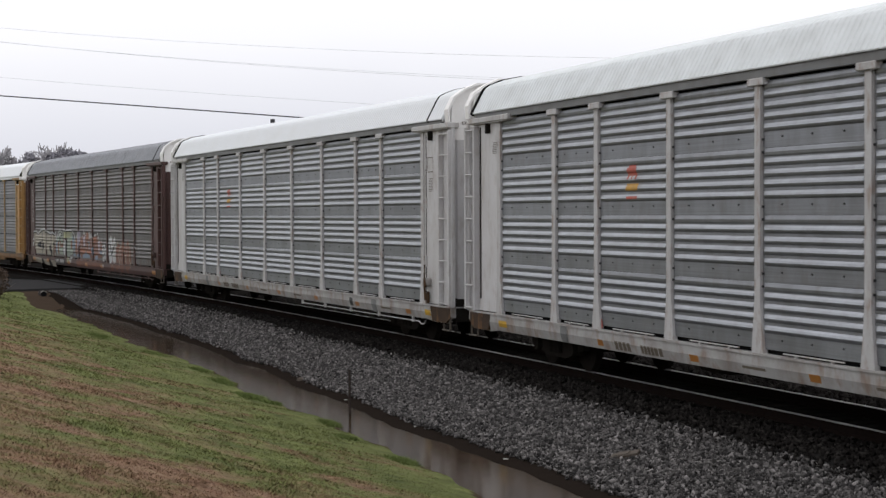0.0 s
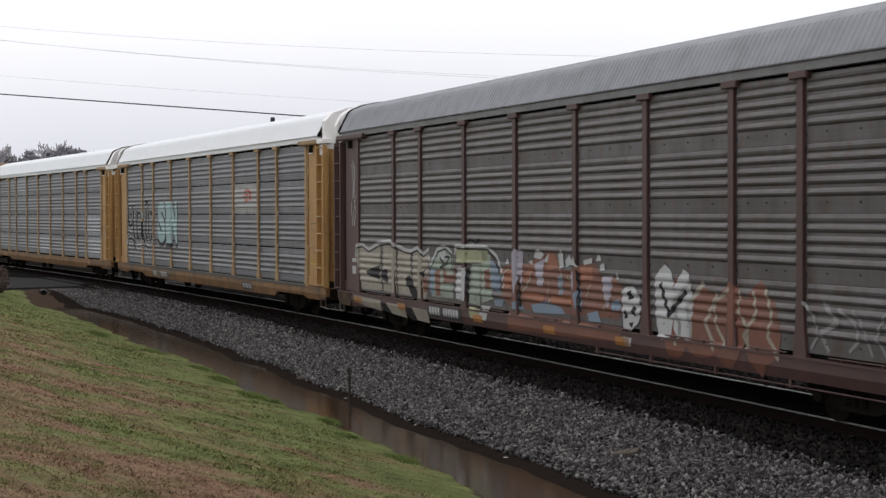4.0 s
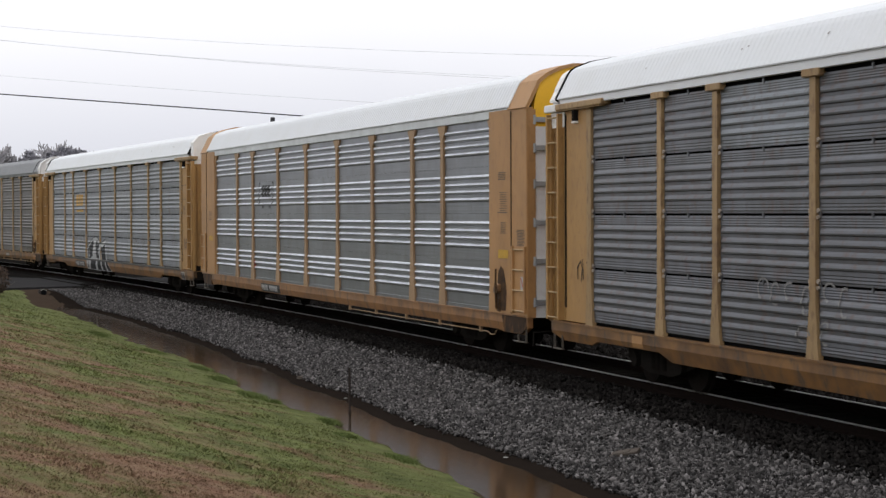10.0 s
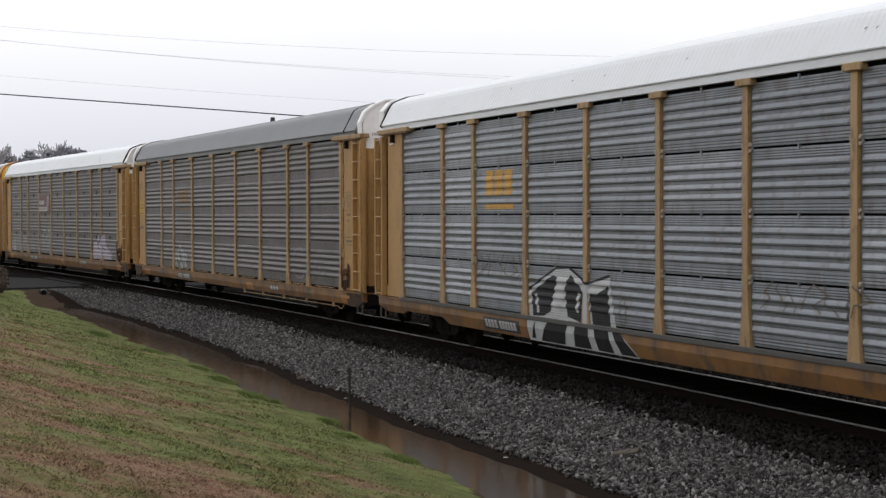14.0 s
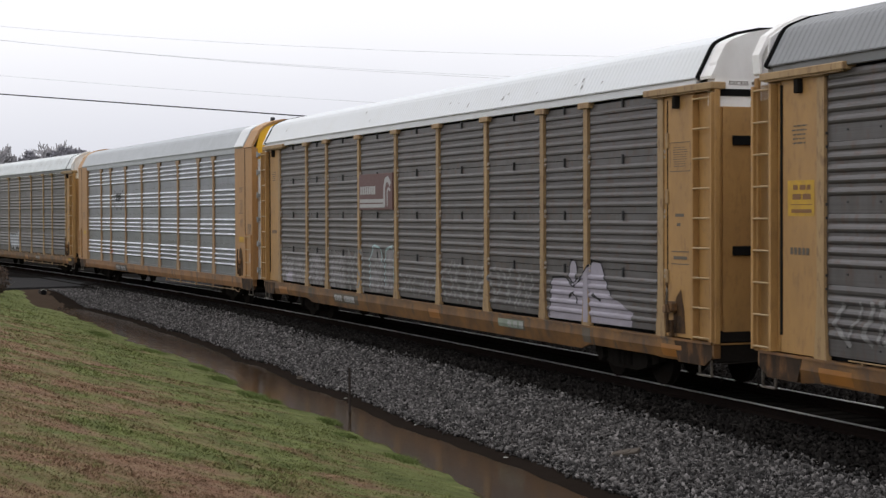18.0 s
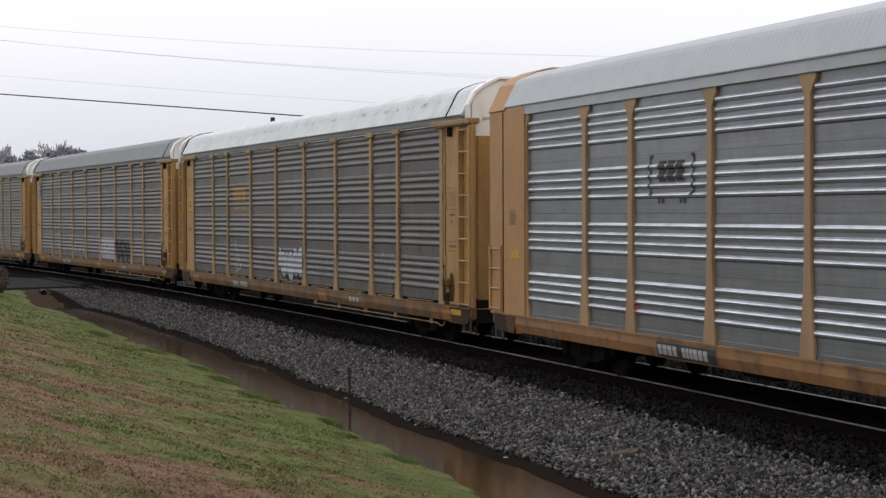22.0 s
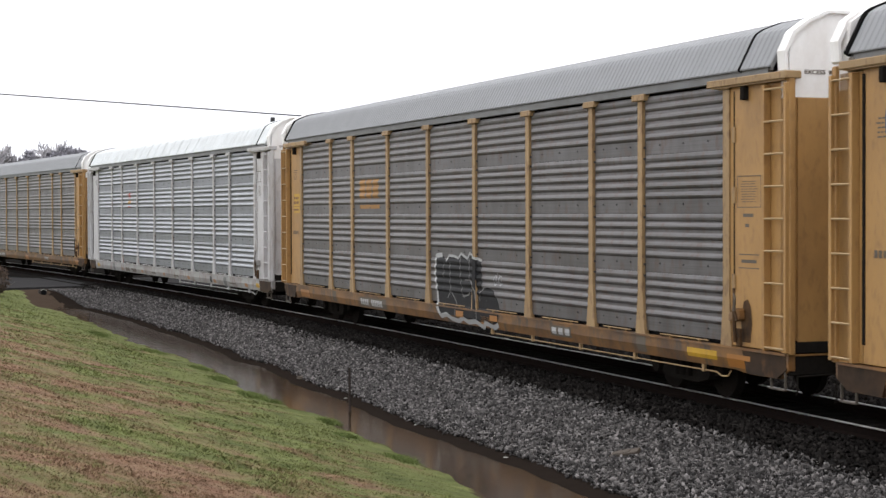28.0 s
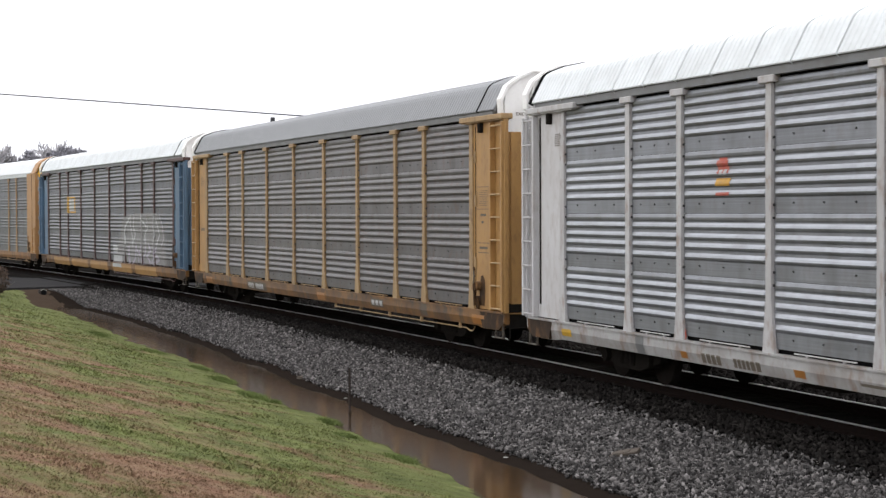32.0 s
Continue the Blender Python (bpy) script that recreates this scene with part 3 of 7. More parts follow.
gs, go = gs[keep], go[keep]
gr = (0.016 + 0.026 * rs.rand(len(gs)) ** 1.6) * (1 + 0.1 * (gs < -36) - 0.05 * (gs < -52))
gx, gy = line_np(gs, go)
gz = ground_z(gs, go) + gr * 0.25 + 0.05 * np.clip((gs + 78) / 10, 0, 1) * rs.rand(len(gs))
stones("ballast", np.stack([gx, gy, gz], -1), gr, M["gravel"], 5, "loose grey crushed-stone ballast on the shoulder slope")
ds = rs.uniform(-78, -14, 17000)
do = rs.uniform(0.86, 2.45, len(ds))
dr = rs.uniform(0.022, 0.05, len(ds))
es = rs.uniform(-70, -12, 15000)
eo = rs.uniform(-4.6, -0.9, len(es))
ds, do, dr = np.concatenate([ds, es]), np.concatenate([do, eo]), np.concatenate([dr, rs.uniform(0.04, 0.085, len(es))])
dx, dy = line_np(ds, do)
stones("fouled_ballast", np.stack([dx, dy, ground_z(ds, do) + 0.01 + rs.rand(len(ds)) * 0.03], -1), dr, M["black_gravel"], 6, "blackened ballast beside the rails, with the train's shade painted in")


# ---- grass blades ----
M["blade"] = ground_mat("winter_grass_blades", tuple(tuple(1.12 * x for x in c) for c in GREENS), tuple(tuple(1.05 * x for x in c) for c in TANS), True)
M["lush"] = stone_mat("lush_green_blades", (0.078, 0.105, 0.028), (0.135, 0.165, 0.055))


def blades(name, bx, by, bz, hgt, wid, gd, material, label):
    n_ = len(bx)
    turn = gd.rand(n_) * 6.283
    lean = hgt[:, None] * np.stack([gd.randn(n_) * 1.0, gd.randn(n_) * 1.0], -1)
    base = np.stack([bx, by, bz], -1)
    side = np.stack([np.cos(turn) * wid, np.sin(turn) * wid, np.zeros(n_)], -1)
    tip = base + np.concatenate([lean, hgt[:, None]], 1)
    V = np.stack([base - side, base + side, tip], 1).reshape(-1, 3)
    me = bpy.data.meshes.new(name)
    me.vertices.add(len(V))
    me.vertices.foreach_set("co", V.reshape(-1).astype(np.float32))
    me.loops.add(len(V))
    me.loops.foreach_set("vertex_index", np.arange(len(V), dtype=np.int32))
    me.polygons.add(n_)
    me.polygons.foreach_set("loop_start", np.arange(0, len(V), 3, dtype=np.int32))
    me.materials.append(material)
    me.update(calc_edges=True)
    tagged(new(name, me), label, "grass", kind="stuff")


def along(x, y):
    """s and o of places given in x and y."""
    return CX + R_SIDE * np.sin(np.arctan2(x - CX, y - CY)), R_MID - np.hypot(x - CX, y - CY)


gd = np.random.RandomState(9)
N = 420000
dist = 8.5 * np.exp(gd.rand(N) * math.log(78 / 8.5))
ang = np.radians(gd.uniform(2, 38, N))
bx, by = -dist * np.cos(ang), dist * np.sin(ang)
bs, bo = along(bx, by)
ok = (bo > shore(bs)[1] + 0.05 + 1.1 * smooth(-bs, 63, 70)) & (bs > -76)
bx, by, bo, bs, dist = bx[ok], by[ok], bo[ok], bs[ok], dist[ok]
low = np.array([0.8 * noise.noise((x * 0.7, y * 0.7, 0.3)) + 0.9 * noise.noise((x * 2.6, y * 2.6, 7.7)) for x, y in zip(bx.tolist(), by.tolist())])
hgt = (0.010 + 0.012 * gd.rand(len(bx)) + 0.032 * np.clip(low + 0.1, 0, 1)) * (1 + 0.004 * dist) * (0.45 + 0.55 * np.clip((bo - shore(bs)[1]) / 1.5, 0, 1))
blades("grass", bx, by, ground_z(bs, bo) - 0.005, hgt, (0.003 + 0.004 * gd.rand(len(bx))) * (0.7 + dist / 14), gd, M["blade"], "short winter grass, green with dry tan patches")
# thick green growth at the water's edge and a few tufts on the bank
tx, ty, tr = [], [], []
for s_, d_, r_ in ((-34.6, 0.35, 0.30), (-34.0, 0.5, 0.22), (-37.6, 0.5, 0.26), (-33.2, 0.25, 0.16), (-40.5, 0.5, 0.2), (-29.5, 0.3, 0.16), (-27.2, 0.5, 0.14), (-24.5, 0.35, 0.2), (-45, 0.8, 0.3), (-52, 1.0, 0.4)):
    x, y, _ = line_at(s_, float(shore(np.array(s_))[1]) + d_)
    k = 1500
    tx.append(x + gd.randn(k) * r_)
    ty.append(y + gd.randn(k) * r_ * 0.45)
tx, ty = np.concatenate(tx), np.concatenate(ty)
ts, to = along(tx, ty)
ok = to > shore(ts)[1] - 0.02
tx, ty, ts, to = tx[ok], ty[ok], ts[ok], to[ok]
blades("tuft_grass", tx, ty, ground_z(ts, to) - 0.005, 0.025 + 0.05 * gd.rand(len(tx)), 0.005 + 0.004 * gd.rand(len(tx)), gd, M["lush"], "fresh green grass tufts at the ditch's edge")

# ---- covered car carriers: x forward, the camera's side is -y, z from the rail top ----
BOUNDS = (-12.02, -9.135, -7.19, -4.325, -1.445, 1.445, 4.305, 7.19, 9.14, 12.03)
ROW0, ROW_H = 1.0, 0.965
RIBS = {"a": (0.235, 0.39, 0.545, 0.70), "b": (0.29, 0.45, 0.60, 0.76), "d": (0.29, 0.45, 0.60, 0.76), "c": (0.16, 0.32, 0.48, 0.64, 0.80)}
SEAM = {"a": 0.036, "b": 0.005, "c": 0.012, "d": 0.004}
PROUD = {"a": 0.03, "b": 0.029, "c": 0.034, "d": 0.042}
ROOF = [(-1.53, 5.025), (-1.535, 5.045), (-1.41, 5.28), (-1.295, 5.50), (-1.24, 5.575), (-1.14, 5.635), (-0.85, 5.745), (-0.45, 5.82), (0.0, 5.84)]


ROOF = ROOF + [(-y, z) for y, z in ROOF[-2::-1]]
CAP = [(-1.52, 4.95), (-1.54, 5.22), (-1.40, 5.50), (-1.15, 5.67), (-0.85, 5.80), (0.85, 5.80), (1.15, 5.67), (1.40, 5.50), (1.54, 5.22), (1.52, 4.95)]
TALL = [(-1.45, 4.95), (-1.45, 5.42), (-1.25, 5.64), (-0.85, 5.78), (0.85, 5.78), (1.25, 5.64), (1.45, 5.42), (1.45, 4.95)]
ANGLED = [(-1.51, 4.98), (-1.25, 5.50), (-1.07, 5.64), (-0.80, 5.76), (-0.5, 5.83), (0.5, 5.83), (0.80, 5.76), (1.07, 5.64), (1.25, 5.50), (1.51, 4.98)]


def rib_profile(style):
    """(z, proud) from the foot of a row of side sheets to its top."""
    p = PROUD[style]
    out = [(0.0, 0.0)]
    if style == "a":
        # fine rolled lines between the ribs
        out += [q for k in range(3) for q in ((0.03 + 0.045 * k, 0.0), (0.045 + 0.045 * k, 0.005))]
    for z in RIBS[style]:
        if style == "a":
            # sharp below, rounded above
            out += [(z - 0.046, 0.0), (z - 0.032, p * 0.9), (z - 0.005, p), (z + 0.028, p * 0.65), (z + 0.06, 0.0)]
        elif style == "b":
            out += [(z - 0.06, 0.0), (z - 0.036, p * 0.7), (z - 0.006, p), (z + 0.026, p * 0.72), (z + 0.058, 0.0)]
        else:
            out += [(z - 0.052, 0.0), (z - 0.032, p * 0.9), (z, p), (z + 0.018, p * 0.85), (z + 0.046, 0.0)]
    if style == "a":
        out += [q for k in range(4) for q in ((0.775 + 0.036 * k, 0.0), (0.788 + 0.036 * k, 0.005))]
    if style == "b":
        # shallow rounded lap along the top of each row
        out += [(0.835, 0.0), (0.86, 0.014), (0.90, 0.019), (0.945, 0.007)]
    return out + [(ROW_H - SEAM[style], 0.0)]


def sheet(style, w, mats):
    """One ribbed side sheet: plain sheet, upward rib faces coloured lighter, bolts."""
    pr = rib_profile(style)
    n = len(pr)
    # the ribs run out before the sheet's upright edges
    xs = ((-w / 2, 0.0), (-w / 2 + 0.035, 0.15), (-w / 2 + 0.07, 1.0), (w / 2 - 0.07, 1.0), (w / 2 - 0.035, 0.15), (w / 2, 0.0))
    v = [(x, -p * k, z) for x, k in xs for z, p in pr] + [(x, 0.03, z) for x in (-w / 2, w / 2) for z in (pr[0][0], pr[-1][0])]
    f = [(j * n + i, j * n + i + 1, j * n + n + i + 1, j * n + n + i) for j in range(5) for i in range(n - 1)]
    # index 1: only faces that look up, paler as if lit from above
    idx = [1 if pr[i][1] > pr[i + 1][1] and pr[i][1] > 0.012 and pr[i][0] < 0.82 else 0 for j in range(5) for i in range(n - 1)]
    a, b, c, d = 6 * n, 6 * n + 1, 6 * n + 2, 6 * n + 3
    f += [tuple(range(n - 1, -1, -1)) + (a, b), tuple(range(5 * n, 6 * n)) + (d, c), tuple(j * n for j in range(6)) + (c, a), (b, d) + tuple(j * n + n - 1 for j in range(5, -1, -1))]
    g = Geo().add(v, f)
    if style == "b":
        for k in range(3):
            x = w * (k - 1) * 0.3
            g.box(x - 0.014, x + 0.014, -0.012, 0.0, 0.135, 0.162)
        for x in (-w / 2 + 0.005, w / 2 - 0.005):
            for z in (0.12, 0.9):
                g.box(x - 0.018, x + 0.018, -0.022, 0.0, z - 0.018, z + 0.018)
    elif style == "c":
        g.box(-0.02, 0.02, -0.03, 0.0, ROW_H - 0.12, ROW_H + 0.04)
    light = len(g.f)
    if style == "a":
        g.box(-0.022, 0.022, -0.014, 0.01, ROW_H - 0.075, ROW_H + 0.012)
        for x in (-w / 2 + 0.03, w / 2 - 0.03):
            g.box(x - 0.03, x + 0.03, -0.008, 0.01, ROW_H - 0.06, ROW_H + 0.03)
    me = bpy.data.meshes.new("side_panel")
    me.from_pydata(g.v, [], g.f)
    for m in mats:
        me.materials.append(m)
    for i, p in enumerate(me.polygons):
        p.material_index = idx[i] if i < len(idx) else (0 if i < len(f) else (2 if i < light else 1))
    me.update()
    return me


def side_sheet(style, w, key):
    k = ("side_panel", style, w, key)
    if k not in MESHES:
        MESHES[k] = sheet(style, w, SHEETS[key])
    return MESHES[k]


def post_mesh(style, wide=False):
    h, cap, foot = (0.10, 0.23, 0.17) if not wide else (0.12, 0.14, 0.17)
    h = h * 0.8
    if style == "d":
        half = [(foot + 0.03, 0.93), (h + 0.02, 1.85), (h, 2.4), (h, 4.56), (0.23, 4.79), (0.23, 4.92)]
    else:
        half = [(foot, 0.93), (foot * 0.9, 1.05), (h, 1.70), (h, 4.79), (cap, 4.80), (cap, 4.90)]
    if style == "d":
        return Geo().prism([(x, z) for x, z in half] + [(-x, z) for x, z in half[::-1]], -1.48, -1.40)
    lo = half[:4]
    return Geo().prism(lo + [(-x, z) for x, z in lo[::-1]], -1.478, -1.40).box(-cap, cap, -1.525, -1.40, 4.79, 4.90, 0.012)


def roof_mesh(x0, x1, pitch=0.15, deep=0.018, outline=ROOF):
    xs = []
    k = int((x1 - x0) / pitch)
    for i in range(k):
        a = x0 + (x1 - x0) * i / k
        xs += [(a, 0.0), (a + pitch * 0.4, 0.0), (a + pitch * 0.55, deep), (a + pitch * 0.85, deep)]
    xs.append((x1, 0.0))
    n = len(outline)
    v = []
    for x, d in xs:
        for y, z in outline:
            q = Vector((y, z - 4.7)).normalized() * d
            v.append((x, y + q.x, z + q.y))
    f = [(i * n + j, i * n + j + 1, (i + 1) * n + j + 1, (i + 1) * n + j) for i in range(len(xs) - 1) for j in range(n - 1)]
    k = len(v)
    inner = [(y * 0.97, z - 0.04) for y, z in outline]
    v += [(x0, y, z) for y, z in inner] + [(x1, y, z) for y, z in inner]
    last = (len(xs) - 1) * n
    f += [(j, k + j, k + j + 1, j + 1) for j in range(n - 1)] + [(last + j, last + j + 1, k + n + j + 1, k + n + j) for j in range(n - 1)]
    f += [(k + j, k + n + j, k + n + j + 1, k + j + 1) for j in range(n - 1)]
    return Geo().add(v, f)


def arc_strip(x0, x1, out=0.03, outline=ROOF):
    ring = []
    for y, z in outline:
        q = Vector((y, z - 4.7)).normalized() * out
        ring.append((y + q.x, z + q.y))
    return Geo().prism(ring + [(y * 0.98, z - 0.03) for y, z in outline[::-1]], x0, x1, "x")


def end_wall(outline, low, cut, x0, x1, half):
    """The end's lower doors and its upper cap."""
    top = [p for p in outline if p[1] >= cut]
    return (Geo().prism([(-half, low), (half, low), (half, cut), (-half, cut)], x0, x1, "x"),
            Geo().prism([(-half, cut)] + [(max(-half, min(half, y)), z - 0.03) for y, z in top] + [(half, cut)], x0, x1, "x"))


def sill_y(z):
    """How far out the sill's face stands at height z: its lower half leans in."""
    return 1.475 - 0.3 * max(0.0, 0.75 - z)


def sill_mesh(style):
    if style in "bd":
        o = [(-13.8, 0.93), (-13.8, 0.70), (-13.5, 0.55), (-12.6, 0.55), (-12.2, 0.59), (12.2, 0.59), (12.6, 0.55), (13.5, 0.55), (13.8, 0.70), (13.8, 0.93)]
    else:
        b, n = (0.52, 0.66) if style == "a" else (0.50, 0.60)
        o = [(-13.8, 0.93), (-13.8, 0.70), (-13.3, 0.58), (-12.0, 0.58), (-11.7, n), (-9.2, n), (-8.8, b), (8.8, b), (9.2, n), (11.7, n), (12.0, 0.58), (13.3, 0.58), (13.8, 0.70), (13.8, 0.93)]
    g = Geo()
    for up in (True, False):
        q = clip(o, 1, 0.75, up)
        n = len(q)
        g.add([(x, -sill_y(z), z) for x, z in q] + [(x, -1.36, z) for x, z in q],
              [tuple(range(n)), tuple(range(2 * n - 1, n - 1, -1))] + [(i, n + i, n + (i + 1) % n, (i + 1) % n) for i in range(n)])
    return g.box(-13.75, 13.75, -1.50, -1.40, 0.90, 0.935)


def side_frame():
    o = [(-1.25, 0.42), (-1.25, 0.60), (-0.70, 0.66), (-0.45, 0.80), (0.45, 0.80), (0.70, 0.66), (1.25, 0.60), (1.25, 0.42), (0.95, 0.34), (0.45, 0.22), (-0.45, 0.22), (-0.95, 0.34)]
    g = Geo().prism(o, -0.07, 0.07)
    for x in (-0.87, 0.87):
        g.rod((x, -0.16, 0.42), (x, 0.1, 0.42), 0.13, 10)
    for x in (-0.2, 0.0, 0.2):
        g.rod((x, -0.1, 0.30), (x, -0.1, 0.58), 0.06, 8)
    return g


def wheelset():
    g = Geo().rod((0, -0.95, 0), (0, 0.95, 0), 0.07, 8)
    for s_ in (-1, 1):
        g.rod((0, s_ * 0.69, 0), (0, s_ * 0.72, 0), 0.445, 24).rod((0, s_ * 0.72, 0), (0, s_ * 0.82, 0), 0.42, 24).rod((0, s_ * 0.82, 0), (0, s_ * 0.84, 0), 0.36, 16, 0.14)
        for k in range(3):
            a = k * 2.094
            g.box(0.2 * math.cos(a) - 0.05, 0.2 * math.cos(a) + 0.05, s_ * 0.835 - 0.01, s_ * 0.835 + 0.01, 0.2 * math.sin(a) - 0.05, 0.2 * math.sin(a) + 0.05)
    return g


WHEELS = []


def truck(root, x, number):
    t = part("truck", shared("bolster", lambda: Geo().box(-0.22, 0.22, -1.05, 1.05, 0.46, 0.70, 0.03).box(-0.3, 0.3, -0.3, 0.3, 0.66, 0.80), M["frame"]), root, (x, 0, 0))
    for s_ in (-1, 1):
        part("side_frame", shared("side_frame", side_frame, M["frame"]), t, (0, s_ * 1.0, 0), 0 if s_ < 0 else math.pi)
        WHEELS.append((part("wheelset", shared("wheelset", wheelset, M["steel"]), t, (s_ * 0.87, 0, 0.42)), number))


def face_word(body, y0, z0, y1, z1):
    """A word laid on an end wall that faces forward."""
    v, f = [], []
    for t in words(body, y0, z0, y1, z1, 0.02):
        f.append((len(v), len(v) + 1, len(v) + 2))
        v += [(0.0, y, z) for y, z in t]
    return v, f


def ladder(root, x0, x1, side, paint, z0=1.0, n=9, step=0.463, rung="rung"):
    """Two stiles and their rungs on the side of a car."""
    y = side * 1.50
    st = part("ladder", shared(("ladder_stile", n), lambda: Geo().box(-0.035, 0.035, -0.06, 0.06, 0, (n - 1) * step + 0.12, 0.008), paint), root, (x0, y, z0 - 0.05))
    part("stile", shared(("ladder_stile", n), None, paint), st, (x1 - x0, 0, 0))
    w = x1 - x0
    for k in range(n):
        part("rung", shared(("rung", round(w, 2)), lambda: Geo().rod((0, -0.045, 0), (w, -0.045, 0), 0.016, 6).rod((0, 0.04, 0), (0, -0.045, 0), 0.014, 5).rod((w, 0.04, 0), (w, -0.045, 0), 0.014, 5), M[rung]), st, (0, 0, 0.05 + k * step) if side < 0 else (0, 0.06, 0.05 + k * step))


def car(i, style, label, paint, zinc, roof, cap="cap_white", fascia="grey_strip", strip=False, odd=(), rung="rung", post=None, sill=None):
    """One car with its parts; odd: (column, row, sheet material) of sheets that differ."""
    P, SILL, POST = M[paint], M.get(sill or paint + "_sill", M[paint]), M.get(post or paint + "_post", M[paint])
    root = thing("autorack_car", label, "railcar", "cars of the train")
    # black liner added behind the sheets so that openings look shaded
    part("body", shared("dark_liner", lambda: Geo().box(-13.5, 13.5, -1.36, 1.36, 0.94, 4.93), M["black_gap"]), root)
    for s_ in (-1, 1):
        turn = 0 if s_ < 0 else math.pi
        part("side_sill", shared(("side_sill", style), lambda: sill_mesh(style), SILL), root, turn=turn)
        if strip:
            part("side_channel", shared("side_channel", lambda: Geo().box(-12.0, 12.0, -1.506, -1.40, 0.895, 0.972, 0.006), M["dark_channel"]), root, turn=turn)
        if style == "d":
            part("side_channel", shared("foot_channel", lambda: Geo().box(-11.95, 11.95, -1.45, -1.40, 0.93, 1.01, 0.004), SHEETS[zinc][0]), root, turn=turn)
        part("eave_strip", shared(("eave_strip", style == "d"), lambda: Geo().box(-13.3, 13.3, -1.505, -1.42, 4.845 if style == "d" else 4.89, 5.03, 0.008), M[fascia]), root, turn=turn)
        for c in range(9):
            x0, x1 = BOUNDS[c], BOUNDS[c + 1]
            w = round(x1 - x0 - (0.215 if style in "ac" else 0.20), 3)
            for r in range(4):
                z = next((k for a, b, k in odd if a == c and b in (r, -1) and s_ < 0), zinc)
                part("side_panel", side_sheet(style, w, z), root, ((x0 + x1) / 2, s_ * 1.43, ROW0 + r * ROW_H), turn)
        for k, x in enumerate(BOUNDS):
            po = part("post", shared(("post", style if style == "d" else "t", k in (0, 9)), lambda: post_mesh(style, k in (0, 9)), POST), root, (x, 0, 0), turn)
            if style in "ac" and s_ < 0:
                for z in (1.95, 2.915, 3.88):
                    for dx in (-0.105, 0.105):
                        part("pad", shared("pad", lambda: Geo().rod((0, -1.46, 0.05), (0, -1.42, 0.05), 0.034, 8).rod((0, -1.46, -0.04), (0, -1.42, -0.04), 0.028, 8), M["pad"]), po, (dx, 0, z))
        for e in (-1, 1):
            if style == "d":
                corner = [(e * 11.96, 0.93), (e * 13.86, 0.93), (e * 13.86, 4.99), (e * 11.96, 4.99)]
                part("end_plate", shared(("end_plate_d", e), lambda: Geo().prism(corner, -1.515, -1.38), P), root, turn=0) if s_ < 0 else part("end_plate", shared(("end_plate_d", e), None, P), root, (0, 2.895, 0))
                part("plate_seam", shared("plate_seam", lambda: Geo().box(-0.02, 0.02, -0.006, 0.006, 0.95, 4.95), M["frame"]), root, (e * 13.1, s_ * 1.516, 0))
                ladder(root, 13.2 if e > 0 else -13.8, 13.8 if e > 0 else -13.2, s_, P, 1.02, 4, 0.40, rung)
            else:
                part("end_plate", shared(("end_plate", e), lambda: Geo().box(min(e * 12.04, e * 13.16), max(e * 12.04, e * 13.16), -1.45, -1.36, 0.95, 4.84, 0.01), P), root, turn=turn)
                sm = part("plate_seam", shared(("end_plate_seam", e), lambda: Geo().box(-0.012 if e > 0 else -0.045, 0.012 if e > 0 else 0.03, -0.006, 0.006, 1.2, 4.75), M["frame"]), root, (12.24 if e > 0 else -13.13, s_ * 1.452, 0))
                for z in (1.9, 3.2, 4.1) if e > 0 else ():
                    part("latch", shared("seam_latch", lambda: Geo().box(-0.04, 0.05, -0.03, 0.03, -0.12, 0.12, 0.01), POST), sm, (0, 0, z))
                part("header_beam", shared("header_beam", lambda: Geo().box(-1.15, 1.15, -0.13, 0.13, -0.055, 0.055, 0.012).box(-1.05, 1.05, -0.10, 0.1, -0.075, -0.05), POST), root, (12.74 if e > 0 else -12.44, s_ * 1.44, 4.885), turn)
                k = e * -s_
                part("corner_panel", shared(("corner_panel", k), lambda: Geo().box(min(k * 13.2, k * 13.77), max(k * 13.2, k * 13.77), -1.44, -1.38, 0.95, 4.8, 0.008), P), root, turn=turn)
                part("corner_post", shared(("corner_post", k, style == "a"), lambda: Geo().box(min(k * 13.78, k * 13.88), max(k * 13.78, k * 13.88), -1.50, -1.40, 0.92, 4.60 if style == "a" else 4.90, 0.015), P), root, turn=turn)
                ladder(root, 13.24 if e > 0 else -13.83, 13.83 if e > 0 else -13.30, s_, P, rung=rung)
                if style == "a" and i != 7:
                    part("beam_end", shared("beam_end", lambda: Geo().box(-0.27, 0.27, -0.138, 0.138, -0.075, 0.062, 0.012), M[cap]), root, (e * 13.63, s_ * 1.44, 4.885), turn, label="white painted end of the header beam")
                    part("corner_cap", shared("corner_cap", lambda: Geo().box(-0.33, 0.33, -0.012, 0.012, -0.14, 0.14, 0.006), M[cap]), root, (e * 13.52, s_ * 1.452, 4.66), turn, label="white painted corner")
